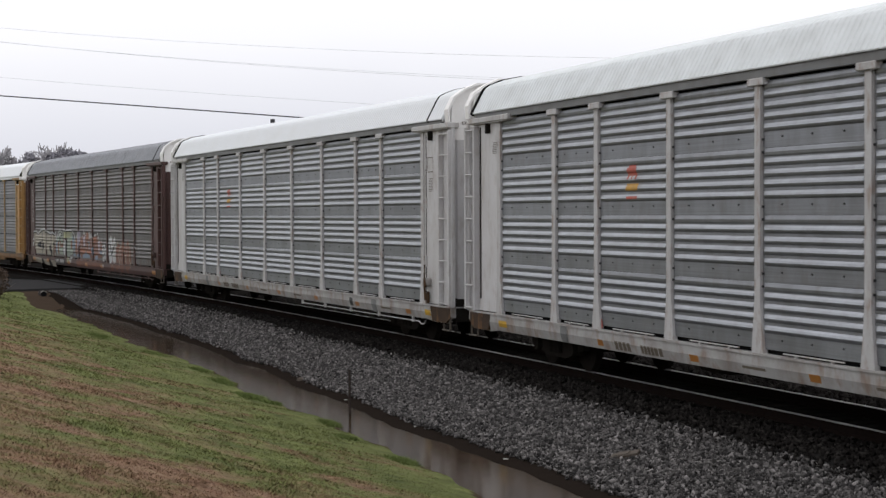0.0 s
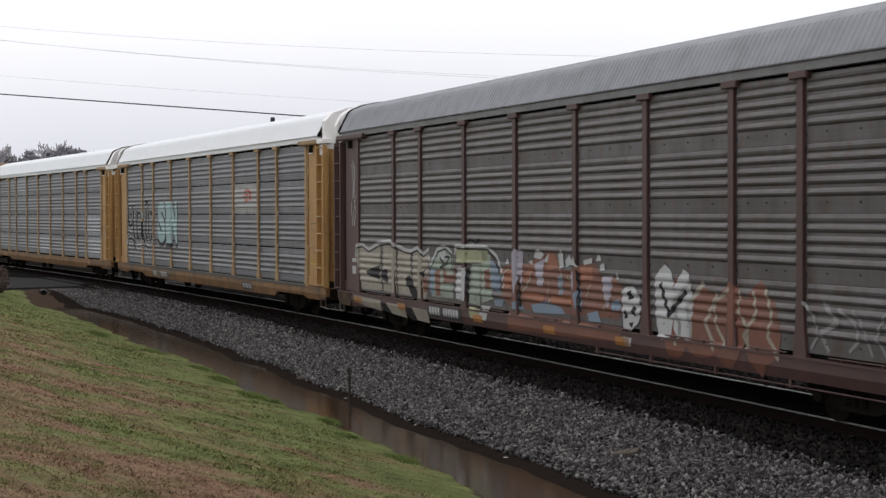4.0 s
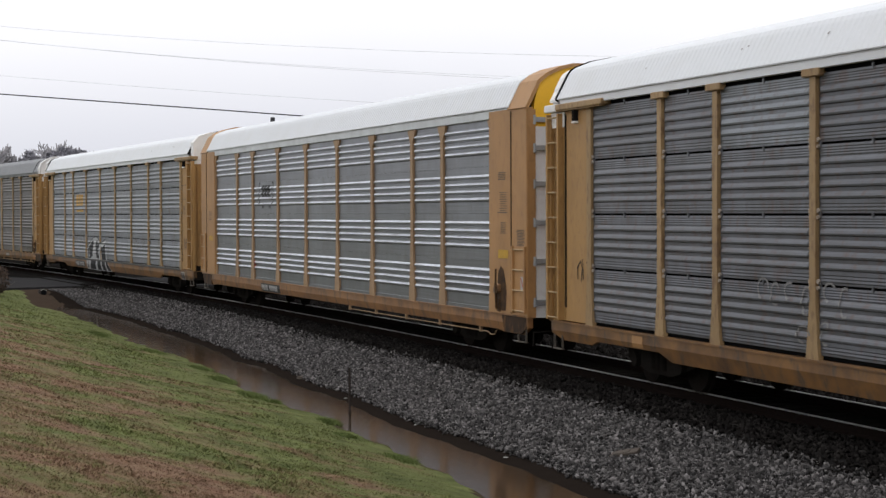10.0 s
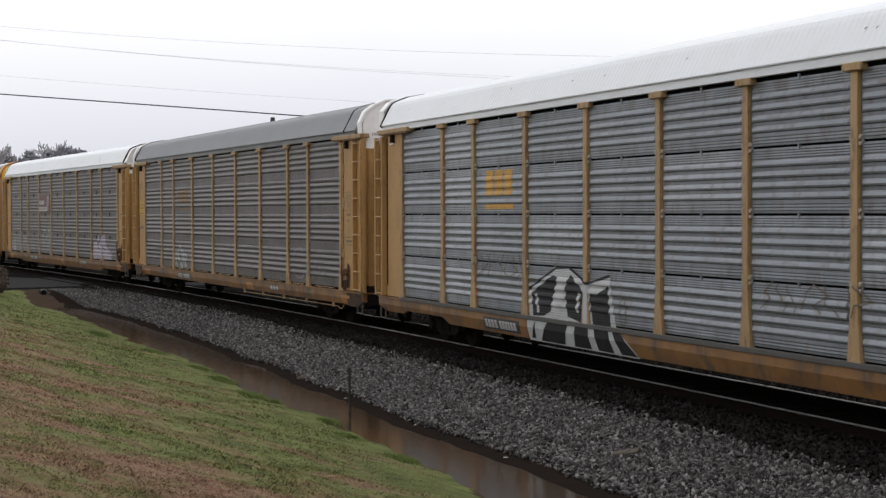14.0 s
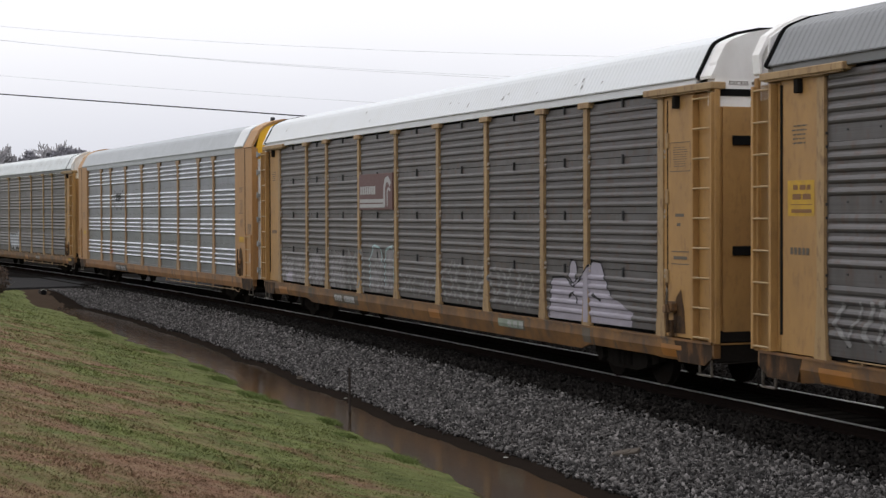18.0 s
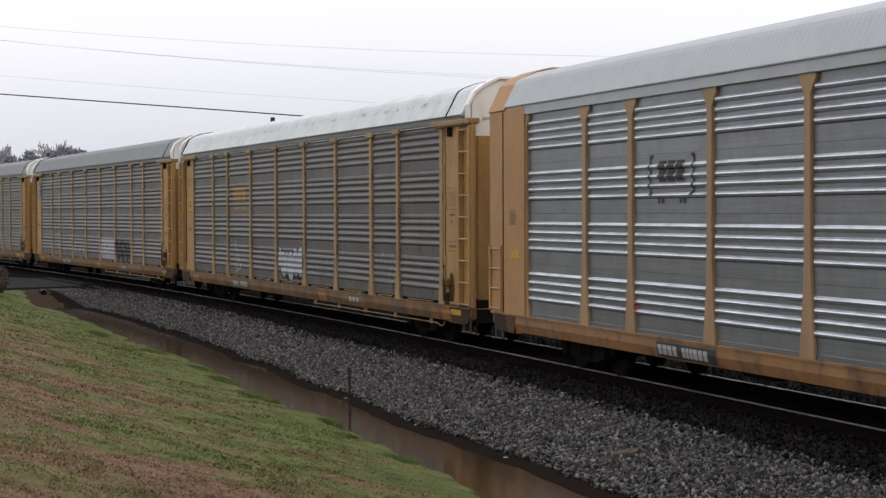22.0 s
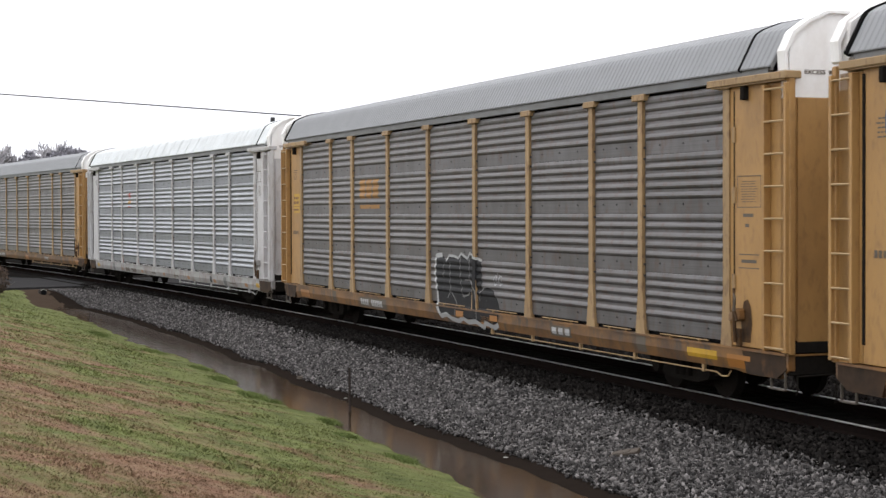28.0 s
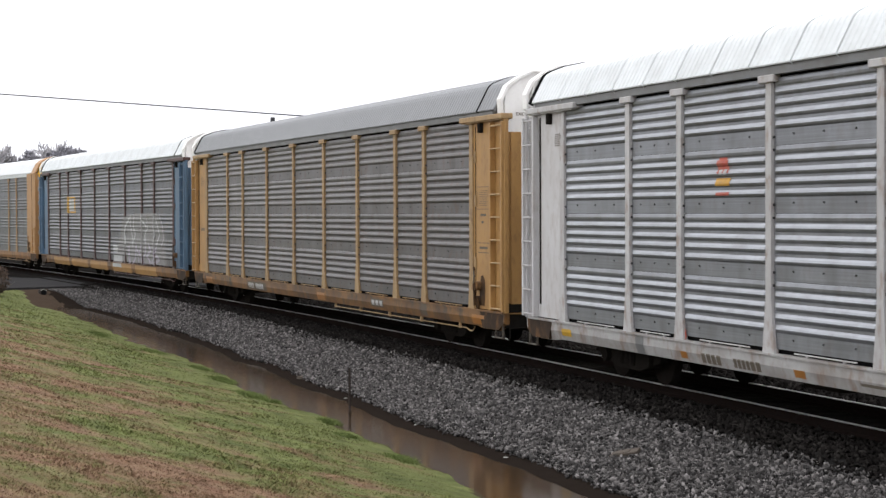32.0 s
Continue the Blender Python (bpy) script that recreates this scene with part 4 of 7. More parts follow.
    if style == "d":
        part("roof", shared(("roof_d", roof), lambda: roof_mesh(-13.0, 13.0, deep=0.004 if i == 10 else 0.013), M[roof]), root)
        if i == 10:
            part("roof_panel", shared("roof_panel", lambda: arc_strip(12.0, 12.98, 0.024), M["roof_white"]), root, label="newer white roof sheet")
        for e in (-1, 1):
            part("roof_end", shared(("roof_end_d", e), lambda: arc_strip(min(e * 12.95, e * 13.88), max(e * 12.95, e * 13.88), 0.035, ANGLED), P), root)
            low, up = end_wall(ANGLED, 0.9, 4.62, min(e * 13.68, e * 13.84), max(e * 13.68, e * 13.84), 1.36)
            dr = part("end_door", low.mesh("end_door", M["door_white"]), root, label="white end door")
            part("end_cap", up.mesh("end_cap", M["bright_yellow"]), root, label="bright yellow upper end panel")
            part("door_frame", shared(("door_frame", e), lambda: Geo().box(e * 13.70, e * 13.88, -1.5, -1.33, 0.9, 4.95).box(e * 13.70, e * 13.88, 1.33, 1.5, 0.9, 4.95).box(e * 13.82, e * 13.865, -0.05, 0.05, 0.95, 5.78), P), root)
            for z in (1.2, 2.0, 2.75, 3.5, 4.2, 4.75):
                part("hinge", shared("hinge", lambda: Geo().box(-0.02, 0.02, -0.16, 0.16, -0.05, 0.05, 0.008).rod((0, -0.13, -0.09), (0, -0.13, 0.09), 0.035, 8), M["hinge_zinc"]), dr, (e * 13.87, -1.22, z))
            for z in (1.5, 2.3, 3.1, 3.9):
                for dz, hw in ((0.0, 0.3), (0.09, 0.27), (-0.11, 0.24)):
                    part("stencil", shared(("stencil", hw), lambda: Geo().box(-0.003, 0.003, -hw, hw, -0.024, 0.024), M["mark_dark"]), dr, (e * 13.844, -0.75, z + dz))
    else:
        tall = style == "a" and i != 5
        reach = 13.36 if style in "ac" else 13.42
        for k in range(21 if i == 14 else 0):
            part("roof_joint", shared("roof_joint", lambda: arc_strip(-0.01, 0.01, 0.019), M["roof_silver"]), root, (-12.0 + 1.2 * k, 0, 0))
        part("roof", shared(("roof", roof, reach), lambda: roof_mesh(-reach, reach, deep=0.006 if style == "a" else 0.013), M[roof]), root)
        for e in (-1, 1):
            low, up = end_wall(TALL if tall else CAP if style == "b" else ROOF, 0.9, 4.67 if tall else 4.57, min(e * 13.55, e * 13.78), max(e * 13.55, e * 13.78), 1.44)
            dr = part("end_door", low.mesh("end_door", P), root)
            part("end_cap", up.mesh("end_cap", M[cap]), root, label="white upper end cap")
            if style in "ac":
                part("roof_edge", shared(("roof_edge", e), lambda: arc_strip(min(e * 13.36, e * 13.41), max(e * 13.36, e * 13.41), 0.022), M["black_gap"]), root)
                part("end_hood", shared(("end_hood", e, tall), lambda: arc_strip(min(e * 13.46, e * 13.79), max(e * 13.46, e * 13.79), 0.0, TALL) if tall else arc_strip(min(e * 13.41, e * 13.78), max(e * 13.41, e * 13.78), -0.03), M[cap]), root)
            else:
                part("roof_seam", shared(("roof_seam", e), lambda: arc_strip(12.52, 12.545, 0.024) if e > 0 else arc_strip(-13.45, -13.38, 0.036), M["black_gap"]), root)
                part("end_hood", shared(("end_hood_b", e), lambda: arc_strip(min(e * 13.62, e * 13.84), max(e * 13.62, e * 13.84), 0.012, CAP), M[cap]), root)
            for y in (-0.9, 0.9):
                part("door_leaf", shared("door_leaf", lambda: Geo().box(-0.012, 0.012, -0.42, 0.42, 1.1, 4.56, 0.004), P), dr, (e * 13.79, y, 0))
                # door slots are raised black plates, painted as a recess's shade
                for z in ((2.35, 4.05) if style in "ac" else ()):
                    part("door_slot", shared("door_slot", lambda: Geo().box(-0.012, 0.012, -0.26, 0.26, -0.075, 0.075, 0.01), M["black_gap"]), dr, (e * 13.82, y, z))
            # this slot too is a black plate in place of a shaded opening
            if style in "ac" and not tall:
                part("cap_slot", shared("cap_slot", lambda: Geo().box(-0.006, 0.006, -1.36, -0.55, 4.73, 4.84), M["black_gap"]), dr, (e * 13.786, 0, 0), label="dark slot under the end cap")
            if style == "a":
                me = shared("cap_word", lambda: Geo().add(*face_word("EXCESS", -1.16, 5.00, -0.86, 5.065)), M["mark_dark"])
                part("lettering", me, dr, (13.787, 0, 0)) if e > 0 else None
                part("lettering", shared("cap_word_bar", lambda: Geo().box(-0.002, 0.002, -0.78, -0.2, 5.005, 5.06), M["mark_dark"]), dr, (e * 13.786, 0, 0))
            else:
                me = shared("cap_word_low", lambda: Geo().add(*face_word("EXCESS", -1.2, 4.90, -0.86, 4.965)), M["mark_dark"])
                part("lettering", me, dr, (13.787, 0, 0)) if e > 0 else None
                part("lettering", shared("cap_word_low_bar", lambda: Geo().box(-0.002, 0.002, -0.80, -0.2, 4.905, 4.96), M["mark_dark"]), dr, (e * 13.786, 0, 0))
            part("buffer_stop", shared("buffer_stop", lambda: Geo().box(-0.055, 0.055, -0.09, 0.03, -0.2, 0.0, 0.012), M["frame"]), root, (e * 12.6, -1.45, 4.80))
            if style == "a":
                part("lamp_socket", shared("lamp_socket", lambda: Geo().box(-0.06, 0.06, -0.095, 0.02, -0.04, 0.0, 0.01), M["cap_white"]), root, (e * 12.6, -1.45, 4.60), label="white socket under the bracket")
            part("end_beam", shared("end_beam", lambda: Geo().box(-0.12, 0.14, -1.42, 1.42, 0.62, 0.93, 0.02).box(0.0, 0.185, -1.40, 1.40, 0.93, 1.12, 0.02).box(-0.2, 0.3, -0.5, 0.5, 0.55, 1.0, 0.03), M["frame"]), root, (e * 13.62, 0, 0))
    if style != "a":
        hb = part("hand_brake", shared("hand_brake", lambda: Geo().box(-0.13, 0.07, -0.10, 0.05, 0.02, 0.20, 0.03).box(-0.26, -0.13, -0.07, 0.0, 0.0, 0.13, 0.02), SILL), root, (12.5, -1.49, 1.32), label="paint-worn hand brake housing")
        part("brake_rod", shared("brake_rod", lambda: Geo().rod((-0.02, -0.09, -0.3), (-0.02, -0.11, 0.2), 0.028, 6).rod((-0.02, -0.11, 0.2), (-0.05, -0.09, 0.5), 0.02, 6).rod((-0.02, -0.11, 0.2), (0.09, -0.12, 0.02), 0.022, 6).box(-0.05, 0.05, -0.06, 0.0, -0.36, -0.1, 0.01), M["soot"]), hb, label="rusty brake rod")
        if style != "d":
            part("release_lever", shared("release_lever", lambda: Geo().rod((0.0, -0.12, 0.16), (0.05, -0.13, 0.34), 0.02, 6).rod((0.05, -0.13, 0.34), (0.0, -0.12, 0.42), 0.016, 6), M["step"]), hb, label="pale worn lever")
    if style == "b":
        for s_ in (-1, 1) if i == 11 else ():
            part("eave_pipe", shared("eave_pipe", lambda: Geo().rod((-12.0, 0, 0), (12.0, 0, 0), 0.014, 6), M["cap_white"]), root, (0, s_ * 1.47, 4.872), label="thin pale pipe under the eave")
        for c in range(9):
            w = round((BOUNDS[c + 1] - BOUNDS[c]) * 0.55, 2)
            part("door_track", shared(("door_track", w), lambda: Geo().box(-w / 2, w / 2, -0.014, 0.014, -0.009, 0.009, 0.003).box(-w * 0.3, -w * 0.3 + 0.04, -0.012, 0.02, -0.05, 0.0).box(w * 0.3, w * 0.3 + 0.04, -0.012, 0.02, -0.05, 0.0), POST), root, ((BOUNDS[c] + BOUNDS[c + 1]) / 2 + 0.1, -1.478, 0.975))
    for e in (-1, 1):
        if style != "a":
            part("end_sill", shared(("end_sill", e), lambda: Geo().prism([(e * 12.5, 0.925), (e * 12.65, 0.565), (e * 13.5, 0.565), (e * 13.75, 0.70), (e * 13.75, 0.925)], -1.479, -1.42), M["grimy"]), root, label="grime-caked end of the side sill")
        part("sill_step", shared("sill_step", lambda: Geo().box(-0.2, -0.18, -0.02, 0.02, -0.16, 0.1, 0.004).box(0.18, 0.2, -0.02, 0.02, -0.16, 0.1, 0.004).box(-0.2, 0.2, -0.04, 0.04, -0.18, -0.16, 0.004), M["step"]), root, (e * 13.5, -1.45, 0.58), label="worn steel step under the sill")
    if style in "bd":
        bp = part("brake_pipe", shared("brake_pipe", lambda: Geo().rod((2.2, 0, 0), (11.6, 0, 0), 0.012, 6).rod((11.6, 0, 0), (11.75, 0, -0.05), 0.012, 6).rod((11.75, 0, -0.05), (11.95, 0, -0.04), 0.012, 6).rod((11.95, 0, -0.04), (12.05, 0, 0.05), 0.012, 6), POST), root, (0, -1.40, 0.50))
        for x in (2.3, 4.4, 6.6, 8.8, 11.2):
            part("pipe_bracket", shared("pipe_bracket", lambda: Geo().box(-0.03, 0.03, -0.025, 0.03, -0.03, 0.09, 0.006), POST), bp, (x, 0, 0))
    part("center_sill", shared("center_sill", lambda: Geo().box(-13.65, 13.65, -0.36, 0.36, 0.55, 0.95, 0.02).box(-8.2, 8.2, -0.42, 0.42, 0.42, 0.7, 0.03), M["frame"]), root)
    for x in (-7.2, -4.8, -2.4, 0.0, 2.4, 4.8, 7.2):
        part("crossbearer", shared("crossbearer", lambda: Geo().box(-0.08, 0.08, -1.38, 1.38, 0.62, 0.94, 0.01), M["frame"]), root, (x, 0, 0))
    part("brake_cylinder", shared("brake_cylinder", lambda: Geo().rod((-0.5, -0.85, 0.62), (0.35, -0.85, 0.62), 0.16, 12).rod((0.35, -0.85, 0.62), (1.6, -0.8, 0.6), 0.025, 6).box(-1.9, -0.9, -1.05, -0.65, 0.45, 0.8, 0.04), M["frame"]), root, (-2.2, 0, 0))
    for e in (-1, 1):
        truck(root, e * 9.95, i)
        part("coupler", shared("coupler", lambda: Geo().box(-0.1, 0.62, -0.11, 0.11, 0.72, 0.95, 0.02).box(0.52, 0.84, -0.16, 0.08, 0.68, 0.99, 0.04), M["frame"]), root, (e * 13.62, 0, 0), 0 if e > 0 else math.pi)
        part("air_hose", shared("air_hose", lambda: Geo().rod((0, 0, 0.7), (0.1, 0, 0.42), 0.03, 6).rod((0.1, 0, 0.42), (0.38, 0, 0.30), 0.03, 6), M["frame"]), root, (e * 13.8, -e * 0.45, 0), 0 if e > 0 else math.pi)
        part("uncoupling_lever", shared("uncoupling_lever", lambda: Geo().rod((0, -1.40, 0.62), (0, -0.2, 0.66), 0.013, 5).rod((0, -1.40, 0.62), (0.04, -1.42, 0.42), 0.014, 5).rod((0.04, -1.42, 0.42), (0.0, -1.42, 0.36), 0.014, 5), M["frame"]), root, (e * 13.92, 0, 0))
    return root


# ---- painted marks laid over ribs, posts and sills ----
def rect(x, z, w, h):
    return [(x - w / 2, z - h / 2), (x + w / 2, z - h / 2), (x + w / 2, z + h / 2), (x - w / 2, z + h / 2)]


def ell(x, z, rx, rz, n=14):
    return [(x + rx * math.cos(6.28319 * k / n), z + rz * math.sin(6.28319 * k / n)) for k in range(n)]


def stroke(points, w, closed=False):
    out = []
    pts = list(points) + ([points[0]] if closed else [])
    for (x0, z0), (x1, z1) in zip(pts, pts[1:]):
        d = math.hypot(x1 - x0, z1 - z0) or 1
        nx, nz = -(z1 - z0) / d * w / 2, (x1 - x0) / d * w / 2
        out.append([(x0 - nx, z0 - nz), (x1 - nx, z1 - nz), (x1 + nx, z1 + nz), (x0 + nx, z0 + nz)])
    out += [ell(x, z, w / 2, w / 2, 7) for x, z in pts[1:-1]]
    return out


def fan(points):
    cx, cz = sum(p[0] for p in points) / len(points), sum(p[1] for p in points) / len(points)
    return [[(cx, cz), a, b] for a, b in zip(points, points[1:] + points[:1])]


def words(body, x0, z0, x1, z1, bold=0.0):
    """Triangles of a word in the built-in font, fitted into a box."""
    c = bpy.data.curves.new("word", "FONT")
    c.body, c.size, c.offset = body, 1.0, bold
    ob = new("word", c)
    bpy.context.view_layer.update()
    me = ob.evaluated_get(bpy.context.evaluated_depsgraph_get()).to_mesh()
    me.calc_loop_triangles()
    v = [p.co.copy() for p in me.vertices]
    lo = (min(p.x for p in v), min(p.y for p in v))
    hi = (max(p.x for p in v), max(p.y for p in v))
    fx, fz = (x1 - x0) / (hi[0] - lo[0]), (z1 - z0) / (hi[1] - lo[1])
    out = [[(x0 + (v[i].x - lo[0]) * fx, z0 + (v[i].y - lo[1]) * fz) for i in t.vertices] for t in me.loop_triangles]
    bpy.data.objects.remove(ob)
    return out


def clip(poly, k, limit, keep_above):
    out = []
    for p, q in zip(poly, poly[1:] + poly[:1]):
        a, b = (p[k] - limit, q[k] - limit) if keep_above else (limit - p[k], limit - q[k])
        if a >= 0:
            out.append(p)
        if a * b < 0:
            t = a / (a - b)
            out.append((p[0] + (q[0] - p[0]) * t, p[1] + (q[1] - p[1]) * t))
    return out


def decal(root, style, material, polys, layer=1, name="painted_mark", label=""):
    """Flat shapes in (x, z) of a car's near side, laid on its sheets, posts, sill and end plates."""
    for group in [polys] if name == "stencil" else pieces(polys):
        lay(root, style, material, group, layer, name, label)


def pieces(polys):
    """Shapes sorted into groups that touch."""
    box = [(min(p[0] for p in q), max(p[0] for p in q), min(p[1] for p in q), max(p[1] for p in q)) for q in polys]
    left, out = list(range(len(polys))), []
    while left:
        todo, got = [left.pop(0)], []
        while todo:
            i = todo.pop()
            got.append(i)
            near = [j for j in left if box[i][0] <= box[j][1] and box[j][0] <= box[i][1] and box[i][2] <= box[j][3] and box[j][2] <= box[i][3]]
            for j in near:
                left.remove(j)
            todo += near
        out.append([polys[i] for i in sorted(got)])
    return out


def on_side(x):
    """Along a car's side, from the drawn bays to the built ones."""
    return float(np.interp(x, (-14.0, -12.92, -12.0, -9.58, -7.65, -7.2, -5.2, -4.80, -1.88, 1.05, 3.95, 6.87, 8.87, 11.62, 12.75, 13.44, 14.0),
                           (-14.3, -13.14, -12.12, -9.135, -7.19, -6.85, -4.85, -4.325, -1.445, 1.445, 4.305, 7.19, 9.14, 12.03, 13.15, 13.8, 14.3)))


def lay(root, style, material, polys, layer, name, label):
    """One mark as a thin part."""
    polys = [[(on_side(x), z) for x, z in q] for q in polys]
    pr = rib_profile(style)
    zs = [0.0, 0.75, 0.93, 0.97] + [ROW0 + r * ROW_H + z for r in range(4) for z, _ in pr] + [4.99]
    xs = [-14.3] + [x + d for x in BOUNDS for d in (-0.12, -0.085, 0.085, 0.12)] + [14.3]
    lift = 0.003 + 0.0035 * layer
    g = Geo()
    for poly in polys:
        zlo, zhi = min(p[1] for p in poly), max(p[1] for p in poly)
        xlo, xhi = min(p[0] for p in poly), max(p[0] for p in poly)
        for z0, z1 in zip(zs, zs[1:]):
            if z1 <= zlo or z0 >= zhi:
                continue
            band = clip(clip(poly, 1, z0, True), 1, z1, False)
            if len(band) < 3:
                continue
            for x0, x1 in zip(xs, xs[1:]):
                if x1 <= xlo or x0 >= xhi:
                    continue
                q = clip(clip(band, 0, x0, True), 0, x1, False)
                if len(q) < 3:
                    continue
                cx = (x0 + x1) / 2
                v = []
                for x, z in q:
                    if z <= 0.9301:
                        v.append((x, -sill_y(z) - lift, z))
                        continue
                    if cx < BOUNDS[0] or cx > BOUNDS[-1]:
                        y = 1.515 if style == "d" else 1.45
                    else:
                        zz = (z - ROW0) - ROW_H * max(0, min(3, int(((z0 + z1) / 2 - ROW0) // ROW_H)))
                        y = 1.43 + float(np.interp(zz, [a for a, _ in pr], [b for _, b in pr]))
                    k = max(0.0, min(1.0, (min(abs(x - q) for q in BOUNDS) - 0.085) / 0.035))
                    v.append((x, -(y * k + 1.48 * (1 - k)) - lift, z))
                g.add(v, [tuple(range(len(v)))])
    if g.f:
        part(name, g.mesh(name, M[material], True), root, label=label)


def emblem_blocks(x, z, w, h, bar=True):
    """Three plain blocks over a bar."""
    t = w / 3.3
    out = [rect(x + (k - 1) * t * 1.1, z + h * 0.16, t * 0.9, h * 0.62) for k in range(3)]
    return out + ([rect(x, z - h * 0.42, w, h * 0.13)] if bar else [])


def wild(x0, x1, z0, z1, n, seed, w=0.07):
    """Unreadable sprayed strokes in a field."""
    r = random.Random(seed)
    out = []
    for k in range(n):
        x = x0 + (x1 - x0) * (k + 0.5) / n
        pts = []
        for j in range(4):
            pts.append((x + r.uniform(-0.5, 0.5) * (x1 - x0) / n * 1.5, z0 + (z1 - z0) * (j + r.uniform(-0.3, 0.3)) / 3))
        out += stroke(pts, w * r.uniform(0.7, 1.3))
    return out


def bubble(x0, x1, z0, z1, n, seed):
    """Filled letter-like blobs side by side."""
    r = random.Random(seed)
    out = []
    for k in range(n):
        cx = x0 + (x1 - x0) * (k + 0.5) / n
        hw = (x1 - x0) / n * 0.56
        pts = []
        for j in range(12):
            a = 6.28319 * j / 12
            rad = r.uniform(0.82, 1.12)
            pts.append((cx + hw * rad * math.cos(a), (z0 + z1) / 2 + (z1 - z0) / 2 * rad * (abs(math.sin(a)) ** 0.7) * (1 if math.sin(a) > 0 else -1)))
        out.append(pts)
    return out


def numbers(x, z, n, w=0.14, h=0.2, gap=0.05):
    return [rect(x + k * (w + gap), z, w, h) for k in range(n)]


WHITE = "white car carrier with galvanised ribbed sides"
C = {}
C[1] = car(1, "b", WHITE + ", red shield emblem", "white", "zinc_soiled", "roof_silver", rung="white")
C[2] = car(2, "b", WHITE + ", small red emblem", "white", "zinc_soiled", "roof_white", rung="white")
C[3] = car(3, "b", "dark red-brown car carrier with sooty sides, grey roof and wide graffiti", "brown", "zinc_brown", "roof_dark", rung="brown")
C[4] = car(4, "a", "yellow car carrier with grey slotted sides, black and teal graffiti", "yellow", "zinc", "roof_white", fascia="roof_white", strip=True, odd=((6, 2, "sheet_white"),))
C[5] = car(5, "a", "yellow car carrier with plain grey slotted sides and white roof", "yellow", "zinc", "roof_white", fascia="roof_white",
           odd=((8, 1, "zinc_pale"), (8, 0, "zinc_pale"), (2, 3, "zinc_blue"), (4, 0, "zinc_blue")))
C[6] = car(6, "d", "orange-tan car carrier with bright ribbed sides and closed white end doors", "tan", "zinc_bright", "roof_white", fascia="roof_silver")
C[7] = car(7, "a", "yellow car carrier with pale slotted sides and black-white graffiti", "yellow", "zinc_blue", "roof_white", fascia="roof_white", strip=True, odd=((1, -1, "zinc_pale"), (7, 1, "zinc_pale"), (5, 2, "zinc_pale"), (3, 1, "zinc_pale")))
C[8] = car(8, "b", "yellow car carrier with grime-coated ribbed sides and grey roof", "yellow", "zinc_dirty", "roof_grey")
C[9] = car(9, "c", "yellow car carrier with sooty sides, maroon placard and lilac graffiti", "yellow", "zinc_dirty", "roof_white", fascia="roof_white")
C[10] = car(10, "d", "orange-tan car carrier with bright ribbed sides and grey roof", "tan", "zinc_bright", "roof_mid", fascia="roof_mid")
C[11] = car(11, "b", "yellow car carrier with dull ribbed sides and pale patched roof", "yellow", "zinc_dirty", "roof_silver")
C[12] = car(12, "b", "yellow car carrier with grey ribbed sides and round blue emblem", "yellow", "zinc_grey", "roof_grey")
C[13] = car(13, "b", "yellow car carrier with grey ribbed sides and black graffiti block", "yellow", "zinc_grey", "roof_grey")
C[14] = car(14, "b", WHITE + ", red and gold emblem", "white", "zinc_soiled", "roof_silver", rung="white")
C[15] = car(15, "b", "yellow car carrier with tan-stained ribbed sides and grey roof", "yellow", "zinc_grey", "roof_grey")
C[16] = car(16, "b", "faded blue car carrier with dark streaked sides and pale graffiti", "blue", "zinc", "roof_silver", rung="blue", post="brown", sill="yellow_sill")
C[17] = car(17, "d", "orange-tan car carrier with ribbed sides, far along the train", "tan", "zinc", "roof_white", fascia="roof_silver")
# ---- emblems, marks and graffiti ----
def lines(x, z, w, n, step=0.07, h=0.03):
    """Small unreadable stencil lines as bars, word by word."""
    r = random.Random(int(100 * (x + 20) + 1000 * z))
    out = []
    for k in range(n * 2 - 1):
        a, end = x - w / 2 * r.uniform(0.75, 1.0), x + w / 2 * r.uniform(0.7, 1.0)
        while a < end - 0.02:
            b = min(end, a + w * r.uniform(0.12, 0.34))
            out.append(rect((a + b) / 2, z - k * step / 2, b - a, h * 0.55))
            a = b + 0.018
    return out


def roof_marks(root, name, label, spots, material):
    """Short marks on the near slope of a roof: (x, how far up, length, width)."""
    g = Geo()
    for x, u, a, w in spots:
        y, z = -1.535 + 0.24 * u, 5.045 + 0.455 * u
        n = Vector((-0.885, 0.466)) * 0.018
        y1, z1 = y + 0.24 * a, z + 0.455 * a
        g.add([(x, y + n.x, z + n.y), (x + w, y + n.x, z + n.y), (x + w + 0.03, y1 + n.x, z1 + n.y), (x + 0.03, y1 + n.x, z1 + n.y)], [(0, 1, 2, 3)])
    part(name, g.mesh(name, M[material]), root, label=label)


mr = random.Random(77)
roof_marks(C[11], "rust_marks", "rows of short rust marks", [(-12.4 + 0.85 * k + 0.13 * j, 0.62 + mr.uniform(-0.05, 0.05), mr.uniform(0.1, 0.26), mr.uniform(0.012, 0.03)) for k in range(29) for j in range(3) if mr.random() < 0.75], "mark_dark")
roof_marks(C[9], "rust_marks", "few scattered dark marks", [(mr.uniform(-12, 12), mr.uniform(0.2, 0.8), mr.uniform(0.05, 0.2), mr.uniform(0.02, 0.05)) for k in range(14)], "mark_dark")
for k in (4, 5, 7):
    roof_marks(C[k], "roof_spots", "small dark spots", [(mr.uniform(-12, 12), mr.uniform(0.55, 0.75), 0.06, 0.035) for _ in range(11)], "mark_dark")


